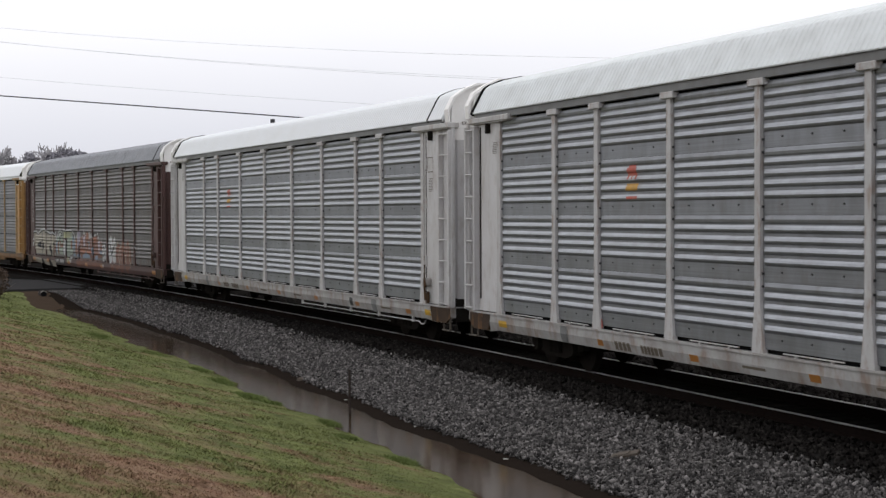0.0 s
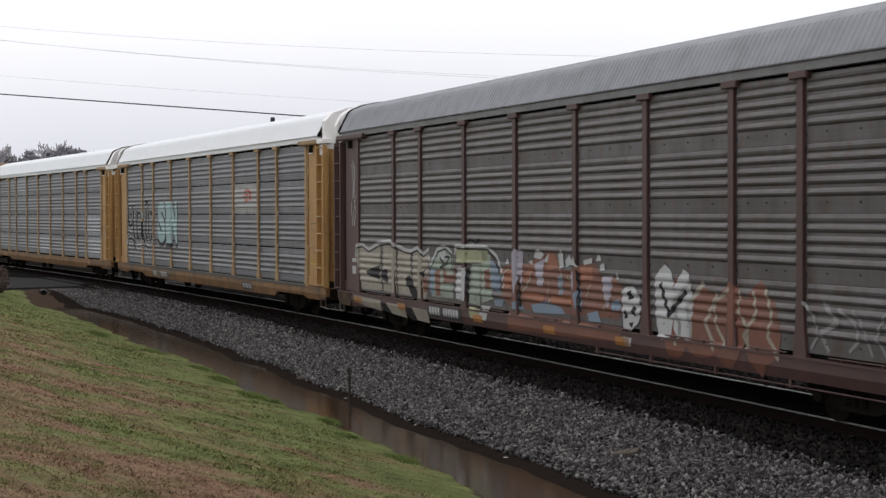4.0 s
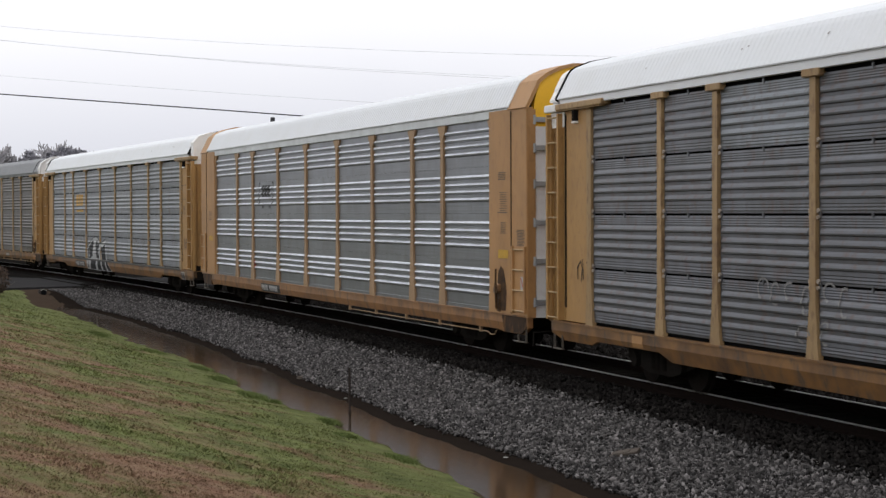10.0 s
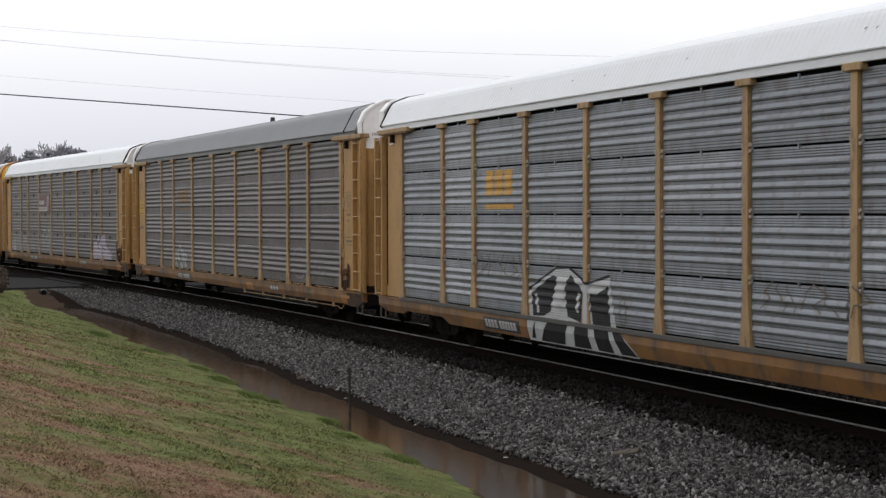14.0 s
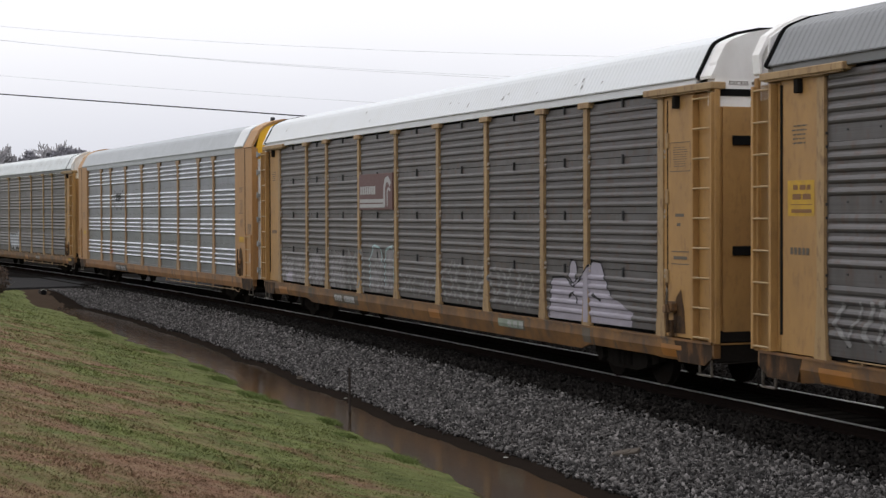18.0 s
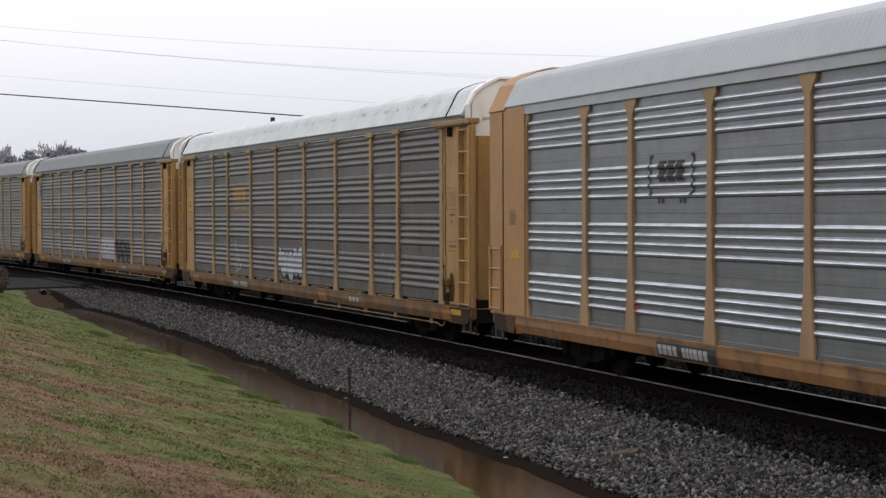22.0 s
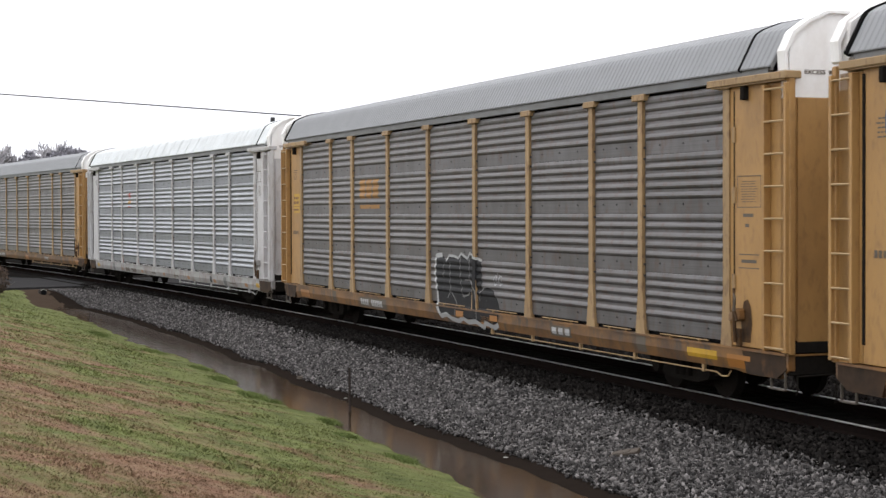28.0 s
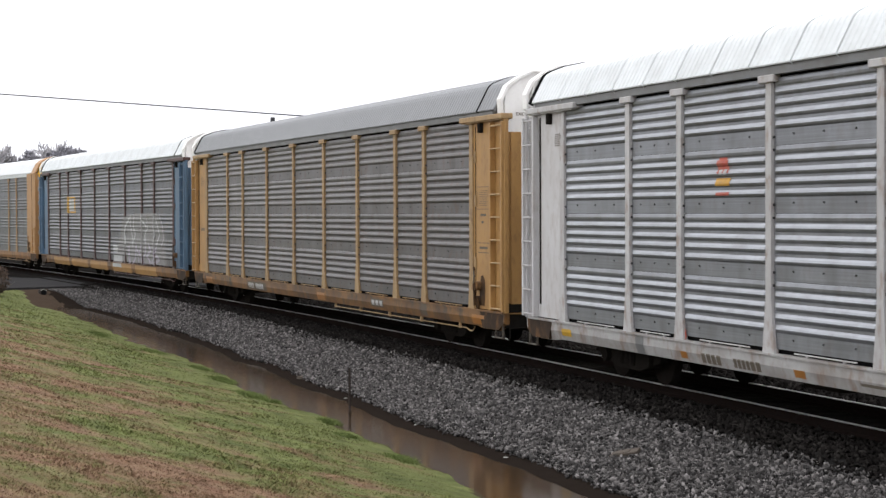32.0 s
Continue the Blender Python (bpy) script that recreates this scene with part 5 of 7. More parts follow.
for i in (1, 2, 14):
    c = C[i]
    decal(c, "b", "mark_red", [rect(-6.1, 3.63, 0.36, 0.20), rect(-6.1, 3.74, 0.26, 0.06), rect(-6.1, 3.22, 0.42, 0.05)], name="emblem", label="red shield emblem")
    decal(c, "b", "mark_csx", [rect(-6.1, 3.40, 0.46, 0.12)], name="emblem", label="gold emblem band")
    decal(c, "b", "mark_white", [rect(-6.16, 3.55, 0.1, 0.08), rect(-6.02, 3.55, 0.1, 0.08)], 2, "emblem")
    decal(c, "b", "mark_dark", numbers(-6.70, 0.70, 4, 0.13, 0.15, 0.035) + numbers(-5.68, 0.70, 6, 0.10, 0.14, 0.03), name="reporting_mark")
    for x in (-7.43, -3.92, -0.28, 3.43, 7.0, 10.7):
        decal(c, "b", "orange", [rect(x, 0.70, 0.30, 0.11)], name="reflector", label="orange reflector strip")
    for x in (-11.75, 11.95):
        decal(c, "b", "label_yellow", [rect(x, 0.74, 0.36, 0.13)], name="reflector", label="yellow reflector plate")
    decal(c, "b", "mark_red", [ell(-7.43, 1.02, 0.06, 0.09)], 3, "warning_dot")
    decal(c, "b", "mark_black", [rect(6.52, 0.74, 0.26, 0.2)], name="placard")
    decal(c, "b", "grey_strip", [rect(-9.1, 0.74, 0.3, 0.3), rect(8.35, 0.72, 0.35, 0.3)], 2, "tow_plate")
    decal(c, "b", "mark_dark", lines(12.15, 3.75, 0.3, 5) + lines(-12.1, 4.4, 0.35, 4) + [rect(x, 0.70, 0.7, 0.04) for x in (-2.0, 1.6, 9.2)] + [rect(12.1, 3.9, 0.34, 0.02), rect(12.1, 4.22, 0.34, 0.02), rect(11.94, 4.06, 0.02, 0.34), rect(12.27, 4.06, 0.02, 0.34)], name="stencil")

# dark red-brown car: a wide piece low on the sheets
c = C[3]
# wide piece along the foot of the sheets, letter by letter
for paint, lb, lay_, shapes in (
    ("gr_cream", "cream sprayed letter", 1, ([(-12.06, 2.11), (-11.7, 2.15), (-11.23, 2.03), (-10.48, 2.21), (-10.35, 1.07), (-11.71, 1.04)], [(-10.3, 2.21), (-9.88, 2.25), (-9.44, 2.17), (-9.36, 1.04), (-10.26, 1.06)], [(-9.31, 2.21), (-8.74, 2.07), (-8.38, 2.06), (-8.26, 1.03), (-9.27, 1.04)], [(-8.2, 2.09), (-7.76, 2.16), (-7.38, 2.0), (-7.02, 2.12), (-6.98, 1.5), (-7.2, 1.0), (-8.19, 1.02)], [(-12.2, 0.87), (-10.33, 0.82), (-10.44, 0.56), (-11.95, 0.67)], [(-10.0, 0.8), (-8.74, 0.78), (-8.7, 0.5), (-9.78, 0.54)], [(-8.15, 0.78), (-7.02, 0.76), (-7.02, 0.47), (-7.99, 0.49)],)),
    ("gr_mint", "mint sprayed letter", 1, ([(-6.84, 1.8), (-6.4, 2.13), (-5.88, 2.2), (-5.47, 2.08), (-5.31, 1.74), (-5.39, 1.1), (-6.8, 1.09)], [(-4.34, 1.88), (-3.78, 1.89), (-3.9, 1.03), (-4.55, 1.05)], [(-3.75, 2.17), (-3.28, 2.08), (-3.14, 1.19), (-3.78, 1.09)],)),
    ("gr_pale", "pale yellow sprayed letter", 1, ([(-5.23, 2.22), (-3.42, 2.24), (-3.47, 1.93), (-5.18, 1.88)], [(-4.52, 0.98), (-3.85, 0.98), (-3.85, 0.74), (-4.37, 0.75)],)),
    ("gr_white", "white sprayed highlight", 2, ([(-5.12, 1.75), (-4.55, 1.8), (-4.71, 1.08), (-5.23, 1.11)], [(-6.4, 1.97), (-6.31, 2.08), (-5.94, 2.12), (-5.8, 2.03), (-6.05, 1.93)], [(-3.78, 1.04), (-3.28, 1.04), (-3.42, 0.74), (-3.85, 0.74)],)),
    ("gr_sky", "pale blue sprayed fill", 2, ([(-3.28, 2.0), (-2.87, 1.88), (-2.54, 1.65), (-2.74, 1.34), (-3.14, 1.4)], [(-6.84, 1.67), (-6.57, 1.72), (-6.63, 1.12), (-6.88, 1.18)], [(-3.08, 1.19), (-2.54, 1.2), (-2.64, 1.07), (-3.01, 1.06)],)),
    ("gr_rust", "brick-red sprayed fill", 2, ([(-6.54, 1.69), (-6.19, 1.7), (-6.19, 1.13), (-6.49, 1.11)], [(-6.05, 1.85), (-5.72, 1.58), (-5.34, 1.61), (-5.12, 1.89), (-5.28, 1.46), (-5.94, 1.4)], [(-3.61, 1.74), (-3.28, 1.83), (-3.21, 1.4), (-3.52, 1.38)], [(-7.42, 1.47), (-7.02, 1.54), (-7.06, 1.17), (-7.35, 1.15)],)),
    ("gr_black", "black sprayed shade", 3, ([(-11.4, 1.5), (-10.89, 1.6), (-10.43, 1.69), (-10.48, 1.32), (-10.77, 1.36), (-11.12, 1.38)], [(-10.3, 1.55), (-9.99, 1.61), (-9.91, 1.27), (-10.26, 1.33)], [(-8.74, 1.4), (-8.38, 1.52), (-7.72, 1.03), (-8.22, 0.98), (-8.5, 1.21)], [(-7.61, 1.59), (-7.16, 1.68), (-7.35, 1.45)], [(-8.7, 0.76), (-8.23, 0.76), (-8.03, 0.47), (-8.5, 0.5)], [(-10.31, 0.8), (-10.0, 0.78), (-9.74, 0.55), (-10.22, 0.58)], [(-4.68, 1.8), (-4.43, 1.82), (-4.55, 1.05), (-4.71, 1.08)],)),
    ("gr_lilac", "lilac sprayed stroke", 2, ([(-1.9, 2.12), (-1.62, 2.26), (-1.48, 2.17), (-1.52, 1.5), (-1.72, 1.82)],)),
):
    for q in shapes:
        lay(c, "b", paint, [q], lay_, "graffiti", lb)
for paint, lb, lay_, w, shapes in (
    ("gr_white", "white letter edge", 2, 0.075, ([(-12.12, 1.84), (-12.06, 2.11), (-11.7, 2.17), (-11.23, 2.05), (-10.48, 2.23), (-9.88, 2.28), (-9.39, 2.19), (-8.74, 2.09), (-8.34, 2.07), (-7.76, 2.18), (-7.38, 2.02), (-6.98, 2.14)], [(-6.98, 2.0), (-6.84, 1.8), (-6.43, 2.14), (-5.88, 2.22), (-5.44, 2.08)], [(-5.31, 2.05), (-5.21, 2.24), (-3.44, 2.25), (-2.91, 2.07), (-2.56, 1.74), (-2.51, 1.44)],)),
    ("gr_black", "black letter outline", 3, 0.035, ([(-12.02, 1.88), (-11.97, 2.05), (-11.68, 2.11), (-11.23, 1.98), (-10.48, 2.15), (-9.88, 2.2), (-9.44, 2.11), (-8.74, 2.02), (-8.34, 2.01), (-7.76, 2.11), (-7.38, 1.95), (-7.05, 2.06)], [(-10.34, 2.07), (-10.3, 1.05)], [(-9.35, 2.1), (-9.29, 1.04)], [(-8.24, 2.0), (-8.21, 1.04)], [(-6.75, 1.74), (-6.36, 2.08), (-5.88, 2.16), (-5.5, 2.04), (-5.37, 1.66)], [(-5.18, 2.18), (-3.47, 2.19), (-3.02, 2.03), (-2.67, 1.7), (-2.64, 1.43)],)),
    ("gr_black", "black scribbled tag", 4, 0.05, ([(-6.22, 1.97), (-5.94, 1.85), (-6.14, 1.74), (-5.77, 1.83), (-5.6, 1.98), (-5.89, 1.99)], [(-4.68, 2.33), (-4.37, 2.38), (-4.07, 2.32), (-3.85, 2.4)],)),
):
    for q in shapes:
        lay(c, "b", paint, stroke(q, w), lay_, "graffiti", lb)
for paint, lb, lay_, shapes in (
    ("gr_rust", "brick-red sprayed letters", 1, ([(-2.71, 1.82), (-2.24, 1.92), (-1.35, 1.95), (-0.94, 2.05), (-0.43, 2.15), (-0.26, 2.22), (0.05, 2.23), (0.26, 2.05), (0.51, 1.89), (0.95, 1.89), (1.32, 2.04), (1.85, 2.06), (2.08, 1.91), (2.22, 1.77), (2.72, 1.86), (2.98, 1.69), (3.03, 1.28), (2.87, 1.12), (1.24, 1.09), (-2.14, 1.07), (-2.58, 1.27)], [(-2.24, 1.01), (3.0, 0.99), (3.07, 0.73), (-2.24, 0.64)],)),
    ("gr_orange", "orange-red sprayed fill", 2, ([(-2.54, 1.78), (-2.04, 1.86), (-2.0, 1.57), (-2.34, 1.42), (-2.54, 1.5)], [(-0.26, 2.16), (0.05, 2.18), (0.29, 1.93), (-0.26, 1.86)], [(1.27, 1.98), (1.78, 1.98), (1.82, 1.75), (1.32, 1.73)], [(-1.55, 1.46), (-0.44, 1.39), (-0.44, 1.26), (-1.51, 1.33)], [(-1.51, 1.68), (-1.17, 1.87), (-0.98, 1.84), (-1.26, 1.56)], [(-0.08, 1.41), (1.08, 1.43), (1.08, 1.27), (-0.05, 1.26)],)),
    ("gr_lilac", "lilac sprayed fill", 3, ([(-2.02, 2.11), (-1.82, 2.25), (-1.62, 2.14), (-1.57, 1.9), (-1.72, 1.68), (-1.88, 1.31), (-1.96, 1.67)], [(-0.89, 1.97), (-0.44, 2.07), (-0.44, 1.56), (-0.71, 1.55)], [(2.22, 1.83), (2.65, 1.86), (2.6, 1.56), (2.44, 1.28), (2.27, 1.54)], [(0.84, 1.86), (1.02, 1.89), (1.05, 1.59), (0.92, 1.51)],)),
    ("gr_white", "white sprayed highlight", 4, ([(-0.94, 2.09), (-0.83, 2.21), (-0.65, 2.27), (-0.43, 2.15), (-0.61, 2.06)], [(-0.44, 2.03), (-0.17, 2.2), (-0.26, 2.01)], [(0.26, 2.17), (0.46, 2.27), (0.53, 1.95), (0.36, 1.91)], [(0.59, 2.06), (0.76, 2.18), (0.94, 2.03), (0.63, 1.94)], [(0.97, 2.01), (1.05, 2.16), (1.18, 1.96)], [(1.4, 2.09), (1.78, 2.14), (1.79, 2.05), (1.43, 2.01)], [(1.93, 2.09), (2.08, 2.24), (2.17, 2.11)], [(2.11, 2.02), (2.27, 2.07), (2.33, 1.95), (2.14, 1.92)], [(2.78, 1.81), (2.85, 1.93), (2.91, 1.8)], [(-2.42, 1.93), (-2.3, 2.04), (-2.2, 1.94)], [(-1.2, 1.98), (-1.02, 2.05), (-0.98, 1.95)], [(3.04, 1.58), (3.14, 1.68), (3.47, 1.71), (3.7, 1.58), (3.77, 1.33), (3.67, 1.11), (3.34, 0.94), (3.07, 0.99)], [(3.14, 0.85), (3.49, 0.84), (3.41, 0.69), (3.21, 0.69)],)),
    ("gr_sky", "grey-blue sprayed fill", 3, ([(-2.14, 1.16), (-1.64, 1.24), (-1.43, 1.07), (-2.04, 1.05)], [(1.55, 1.15), (2.0, 1.22), (2.15, 1.03), (1.63, 1.02)], [(1.0, 1.47), (1.3, 1.61), (1.38, 1.25), (1.16, 1.16)], [(2.56, 1.4), (2.95, 1.47), (3.0, 1.28), (2.66, 1.26)], [(0.26, 1.76), (0.51, 1.81), (0.51, 1.44), (0.31, 1.43)], [(-1.07, 1.18), (-0.26, 1.28), (0.43, 1.19), (0.59, 1.08), (-0.94, 1.04)],)),
    ("gr_black", "black sprayed shade", 5, ([(3.25, 1.59), (3.41, 1.65), (3.5, 1.51), (3.31, 1.47)], [(3.47, 1.39), (3.62, 1.34), (3.54, 1.19), (3.41, 1.27)], [(3.11, 1.25), (3.23, 1.3), (3.25, 1.17), (3.13, 1.14)], [(3.28, 1.08), (3.47, 1.11), (3.41, 1.0)], [(-1.7, 1.72), (-1.59, 1.5), (-1.55, 1.11), (-1.7, 1.12)], [(1.14, 1.92), (1.27, 1.8), (1.32, 1.17), (1.22, 1.16)],)),
):
    for q in shapes:
        lay(c, "b", paint, fan(q) if len(q) > 8 else [q], lay_, "graffiti", lb)
for q in [[(-2.75, 1.7), (-2.44, 1.75), (-2.2, 1.85)], [(-1.02, 1.83), (-1.13, 1.63), (-1.45, 1.41)], [(-0.15, 1.66), (-0.21, 1.39)], [(0.73, 1.78), (1.02, 1.59)], [(1.72, 1.67), (1.57, 1.45)], [(0.26, 2.09), (0.43, 1.77), (0.39, 1.44)], [(2.33, 1.24), (2.41, 1.55)], [(-0.26, 1.15), (-0.08, 1.33)]]:
    lay(c, "b", "gr_cream", stroke(q, 0.04), 5, "graffiti", "thin pale letter edge")
decal(c, "b", "gr_white", bubble(4.3, 5.6, 0.9, 2.05, 2, 5), 2, "graffiti", "white sprayed characters")
decal(c, "b", "gr_black", stroke([(4.5, 1.8), (4.8, 1.3), (5.4, 1.7)], 0.10), 3, "graffiti", "black outlines")
decal(c, "b", "gr_rust", bubble(4.6, 8.2, 0.6, 1.9, 4, 8), 1, "graffiti", "brick-red sprayed letters")
decal(c, "b", "gr_cream", wild(5.0, 8.2, 0.9, 1.8, 7, 4, 0.08), 2, "graffiti", "cream sprayed strokes")
decal(c, "b", "gr_faint", wild(9.0, 11.3, 1.1, 1.7, 6, 7, 0.06), 2, "graffiti", "worn pale sprayed strokes")
decal(c, "b", "gr_white", wild(-12.38, -12.05, 3.3, 4.2, 3, 11, 0.03) + wild(-12.4, -12.05, 2.6, 3.2, 3, 12, 0.03) + [rect(-12.2, 1.75, 0.3, 0.1), rect(-12.2, 1.5, 0.32, 0.2)], 2, "graffiti", "small white tags")
decal(c, "b", "mark_black", [rect(-5.9, 0.78, 2.1, 0.3)], 3, "number_plate_panel")
decal(c, "b", "mark_white", numbers(-6.75, 0.78, 4, 0.14, 0.17, 0.04) + numbers(-5.85, 0.78, 6, 0.12, 0.17, 0.035), 4, "reporting_mark")
for x in (-11.9, -8.9, -3.9, -0.1, 3.1, 11.95):
    decal(c, "b", "orange", [rect(x, 0.76, 0.55, 0.15)], 4, "reflector", "orange reflector strip")

# slotted yellow car with two sprayed words
c = C[4]
# a black word in drawn-out letters with a white edge
for nm, parts_ in (
    ("letter", (([(-11.68, 3.21), (-11.68, 2.66), (-11.39, 2.41)], 0.22), ([(-11.68, 3.19), (-11.43, 3.29), (-11.14, 3.19)], 0.1), ([(-10.97, 3.26), (-10.95, 2.51), (-10.81, 2.02), (-10.67, 1.53)], 0.24), ([(-11.04, 3.29), (-10.66, 3.25)], 0.08), ([(-11.39, 2.41), (-11.05, 2.56)], 0.14), ([(-10.67, 1.53), (-11.0, 1.9), (-11.41, 1.95), (-11.74, 1.91), (-11.76, 1.72), (-11.59, 1.69)], 0.12), ([(-11.83, 2.2), (-11.53, 2.21), (-11.24, 2.13)], 0.11))),
    ("letter", (([(-10.38, 3.03), (-10.36, 2.03), (-10.2, 1.94)], 0.26), ([(-10.29, 2.95), (-9.97, 2.97), (-9.84, 2.8)], 0.14))),
    ("letter", (([(-10.07, 2.33), (-9.71, 2.34)], 0.09), ([(-9.57, 2.61), (-9.55, 2.15), (-9.23, 1.83)], 0.24), ([(-9.22, 2.68), (-9.16, 2.86), (-9.22, 3.02), (-9.4, 3.02), (-9.44, 2.83), (-9.31, 2.82)], 0.07), ([(-8.94, 3.1), (-8.93, 2.07), (-8.8, 1.96)], 0.26))),
    ("letter", (([(-9.01, 3.24), (-8.97, 3.36), (-8.71, 3.41), (-8.53, 3.28), (-8.47, 2.54), (-8.43, 1.99)], 0.2), ([(-8.34, 2.95), (-8.1, 2.98), (-7.86, 2.87), (-7.78, 2.64), (-7.84, 2.37), (-7.74, 2.18), (-8.14, 2.0), (-8.18, 1.82)], 0.2), ([(-8.22, 2.62), (-8.06, 2.68), (-8.1, 2.77)], 0.07))),
    ("graffiti", (([(-10.62, 1.37), (-10.46, 1.54), (-10.11, 1.67), (-9.27, 1.72)], 0.07), ([(-9.18, 1.72), (-8.84, 1.68), (-8.49, 1.53), (-8.29, 1.34)], 0.1), ([(-8.8, 1.7), (-8.39, 1.63), (-8.22, 1.59)], 0.08), ([(-8.8, 1.89), (-7.98, 1.96), (-7.49, 1.93), (-7.4, 1.88)], 0.06))),
):
    decal(c, "a", "gr_white", [q for p, w in parts_ for q in stroke(p, w + 0.08)], 1, nm, "white halo of a sprayed letter")
    decal(c, "a", "gr_black", [q for p, w in parts_ for q in stroke(p, w - 0.01)], 2, nm, "black sprayed letter")
for ch, x0, x1 in (("S", -6.78, -5.6), ("I", -5.45, -4.98), ("N", -4.88, -3.84)):
    decal(c, "a", "gr_black", words(ch, x0 - 0.02, 1.70, x1 + 0.1, 3.36, 0.07), 1, "letter", "dark shade of a sprayed letter")
    decal(c, "a", "gr_teal", words(ch, x0, 1.86, x1, 3.38, 0.06), 2, "letter", "pale teal sprayed letter")
decal(c, "a", "gr_faint", wild(-6.4, -4.4, 1.35, 1.75, 6, 3, 0.06), 1, "graffiti")
decal(c, "a", "mark_red", stroke(ell(5.62, 3.5, 0.3, 0.17, 12)[1:11], 0.09) + [rect(5.95, 3.5, 0.24, 0.3), rect(5.6, 3.5, 0.3, 0.07)], 2, "emblem", "worn red emblem")
decal(c, "a", "mark_black", [rect(5.6, 0.70, 1.15, 0.24)], 1, "emblem_panel")
decal(c, "a", "mark_white", [rect(5.25, 0.70, 0.26, 0.14), rect(5.6, 0.70, 0.26, 0.14), rect(5.95, 0.70, 0.26, 0.14)], 2, "emblem")
decal(c, "a", "mark_white", numbers(-7.6, 0.70, 4, 0.14, 0.17, 0.04) + numbers(-6.2, 0.70, 6, 0.13, 0.17, 0.035), 2, "reporting_mark")
decal(c, "a", "mark_dark", [rect(-6.3, 0.70, 2.9, 0.27)] + lines(12.3, 2.03, 0.22, 3, 0.09) + [rect(12.33, 2.66, 0.5, 0.02), rect(12.33, 2.48, 0.5, 0.012), rect(12.08, 2.57, 0.012, 0.18), rect(12.58, 2.57, 0.012, 0.18)] + wild(9.2, 10.9, 1.25, 1.6, 7, 91, 0.03), 1, "stencil")
decal(c, "a", "label_yellow", [rect(12.33, 1.60, 0.62, 0.13)], 1, "placard", "yellow label")
decal(c, "a", "mark_dark", [rect(12.33, 1.60, 0.55, 0.02), rect(12.33, 1.65, 0.6, 0.012)], 2, "stencil")

c = C[5]
decal(c, "a", "tan", [rect(-10.25, 0.78, 0.34, 0.2), rect(9.48, 0.78, 0.36, 0.22)], 3, "placard", "pale square placard")
decal(c, "a", "gr_white", wild(12.05, 12.5, 1.95, 2.2, 4, 6, 0.03), 2, "graffiti", "small white tag")
decal(c, "a", "gr_black", wild(-12.4, -12.0, 1.7, 2.1, 4, 8, 0.025), 2, "graffiti", "small black tag")
for k, (x, z, rx, rz) in enumerate(((-6.1, 1.85, 0.16, 0.15), (-5.75, 1.78, 0.12, 0.16), (-5.35, 1.84, 0.14, 0.12), (-4.95, 1.72, 0.10, 0.2), (-4.4, 1.86, 0.16, 0.13), (-4.0, 1.74, 0.14, 0.2), (-5.0, 1.25, 0.16, 0.12), (-4.5, 1.3, 0.12, 0.16))):
    lay(c, "a", "gr_faint", stroke(ell(x, z, rx, rz, 11)[k % 3:9 + k % 2], 0.035), 2, "graffiti", "thin white scrawl")
decal(c, "a", "mark_dark", [rect(12.1, 3.25, 0.62, 0.02), rect(12.1, 3.05, 0.62, 0.02), rect(11.8, 3.15, 0.02, 0.2)] + wild(3.2, 4.8, 1.7, 2.0, 5, 9, 0.05) + wild(2.0, 5.0, 2.0, 2.3, 4, 19, 0.04), 1, "stencil")

for i in (6, 10):
    c = C[i]
    decal(c, "d", "mark_black", stroke([(-6.72, 3.86), (-6.82, 3.84), (-6.82, 3.26), (-6.72, 3.24)], 0.06) + stroke([(-5.36, 3.86), (-5.26, 3.84), (-5.26, 3.26), (-5.36, 3.24)], 0.06) + emblem_blocks(-6.04, 3.52, 0.98, 0.55, False)
          + [rect(x, 3.13, 0.08, 0.08) for x in (-6.5, -6.36, -5.72, -5.58)], 1, "emblem", "black bracketed emblem")
    decal(c, "d", "mark_black", [rect(-5.55, 0.73, 1.95, 0.24)], 1, "number_panel")
    decal(c, "d", "mark_white", numbers(-6.4, 0.73, 4, 0.14, 0.16, 0.04) + numbers(-5.55, 0.73, 6, 0.10, 0.16, 0.03), 2, "reporting_mark")
    decal(c, "d", "mark_red", [ell(-7.38, 1.38, 0.08, 0.12)], 3, "warning_dot")
    decal(c, "d", "label_yellow", [rect(12.3, 2.12, 0.5, 0.17), rect(-12.3, 2.12, 0.45, 0.16)], 2, "placard", "yellow warning plate")
    decal(c, "d", "soot", fan([(11.94, 0.98), (12.42, 0.99), (12.46, 1.35), (12.4, 1.62), (12.3, 1.82), (12.17, 1.88), (12.04, 1.76), (11.97, 1.4)]), 1, "soot_stain", "soot around the hand brake")
    decal(c, "d", "mark_dark", lines(12.25, 3.75, 0.45, 3) + lines(12.3, 3.35, 0.4, 5, 0.09) + lines(12.3, 2.75, 0.3, 4) + lines(13.2, 2.6, 0.45, 6, 0.06) + lines(-12.4, 3.0, 0.35, 5) + [rect(12.25, 2.95, 0.5, 0.02)], 1, "stencil")
    decal(c, "d", "mark_white", [rect(13.3, 1.55, 0.2, 0.28)], 2, "placard")
    decal(c, "d", "mark_red", stroke([(13.22, 1.67), (13.38, 1.43)], 0.035), 3, "placard", "red slash of a warning sign")

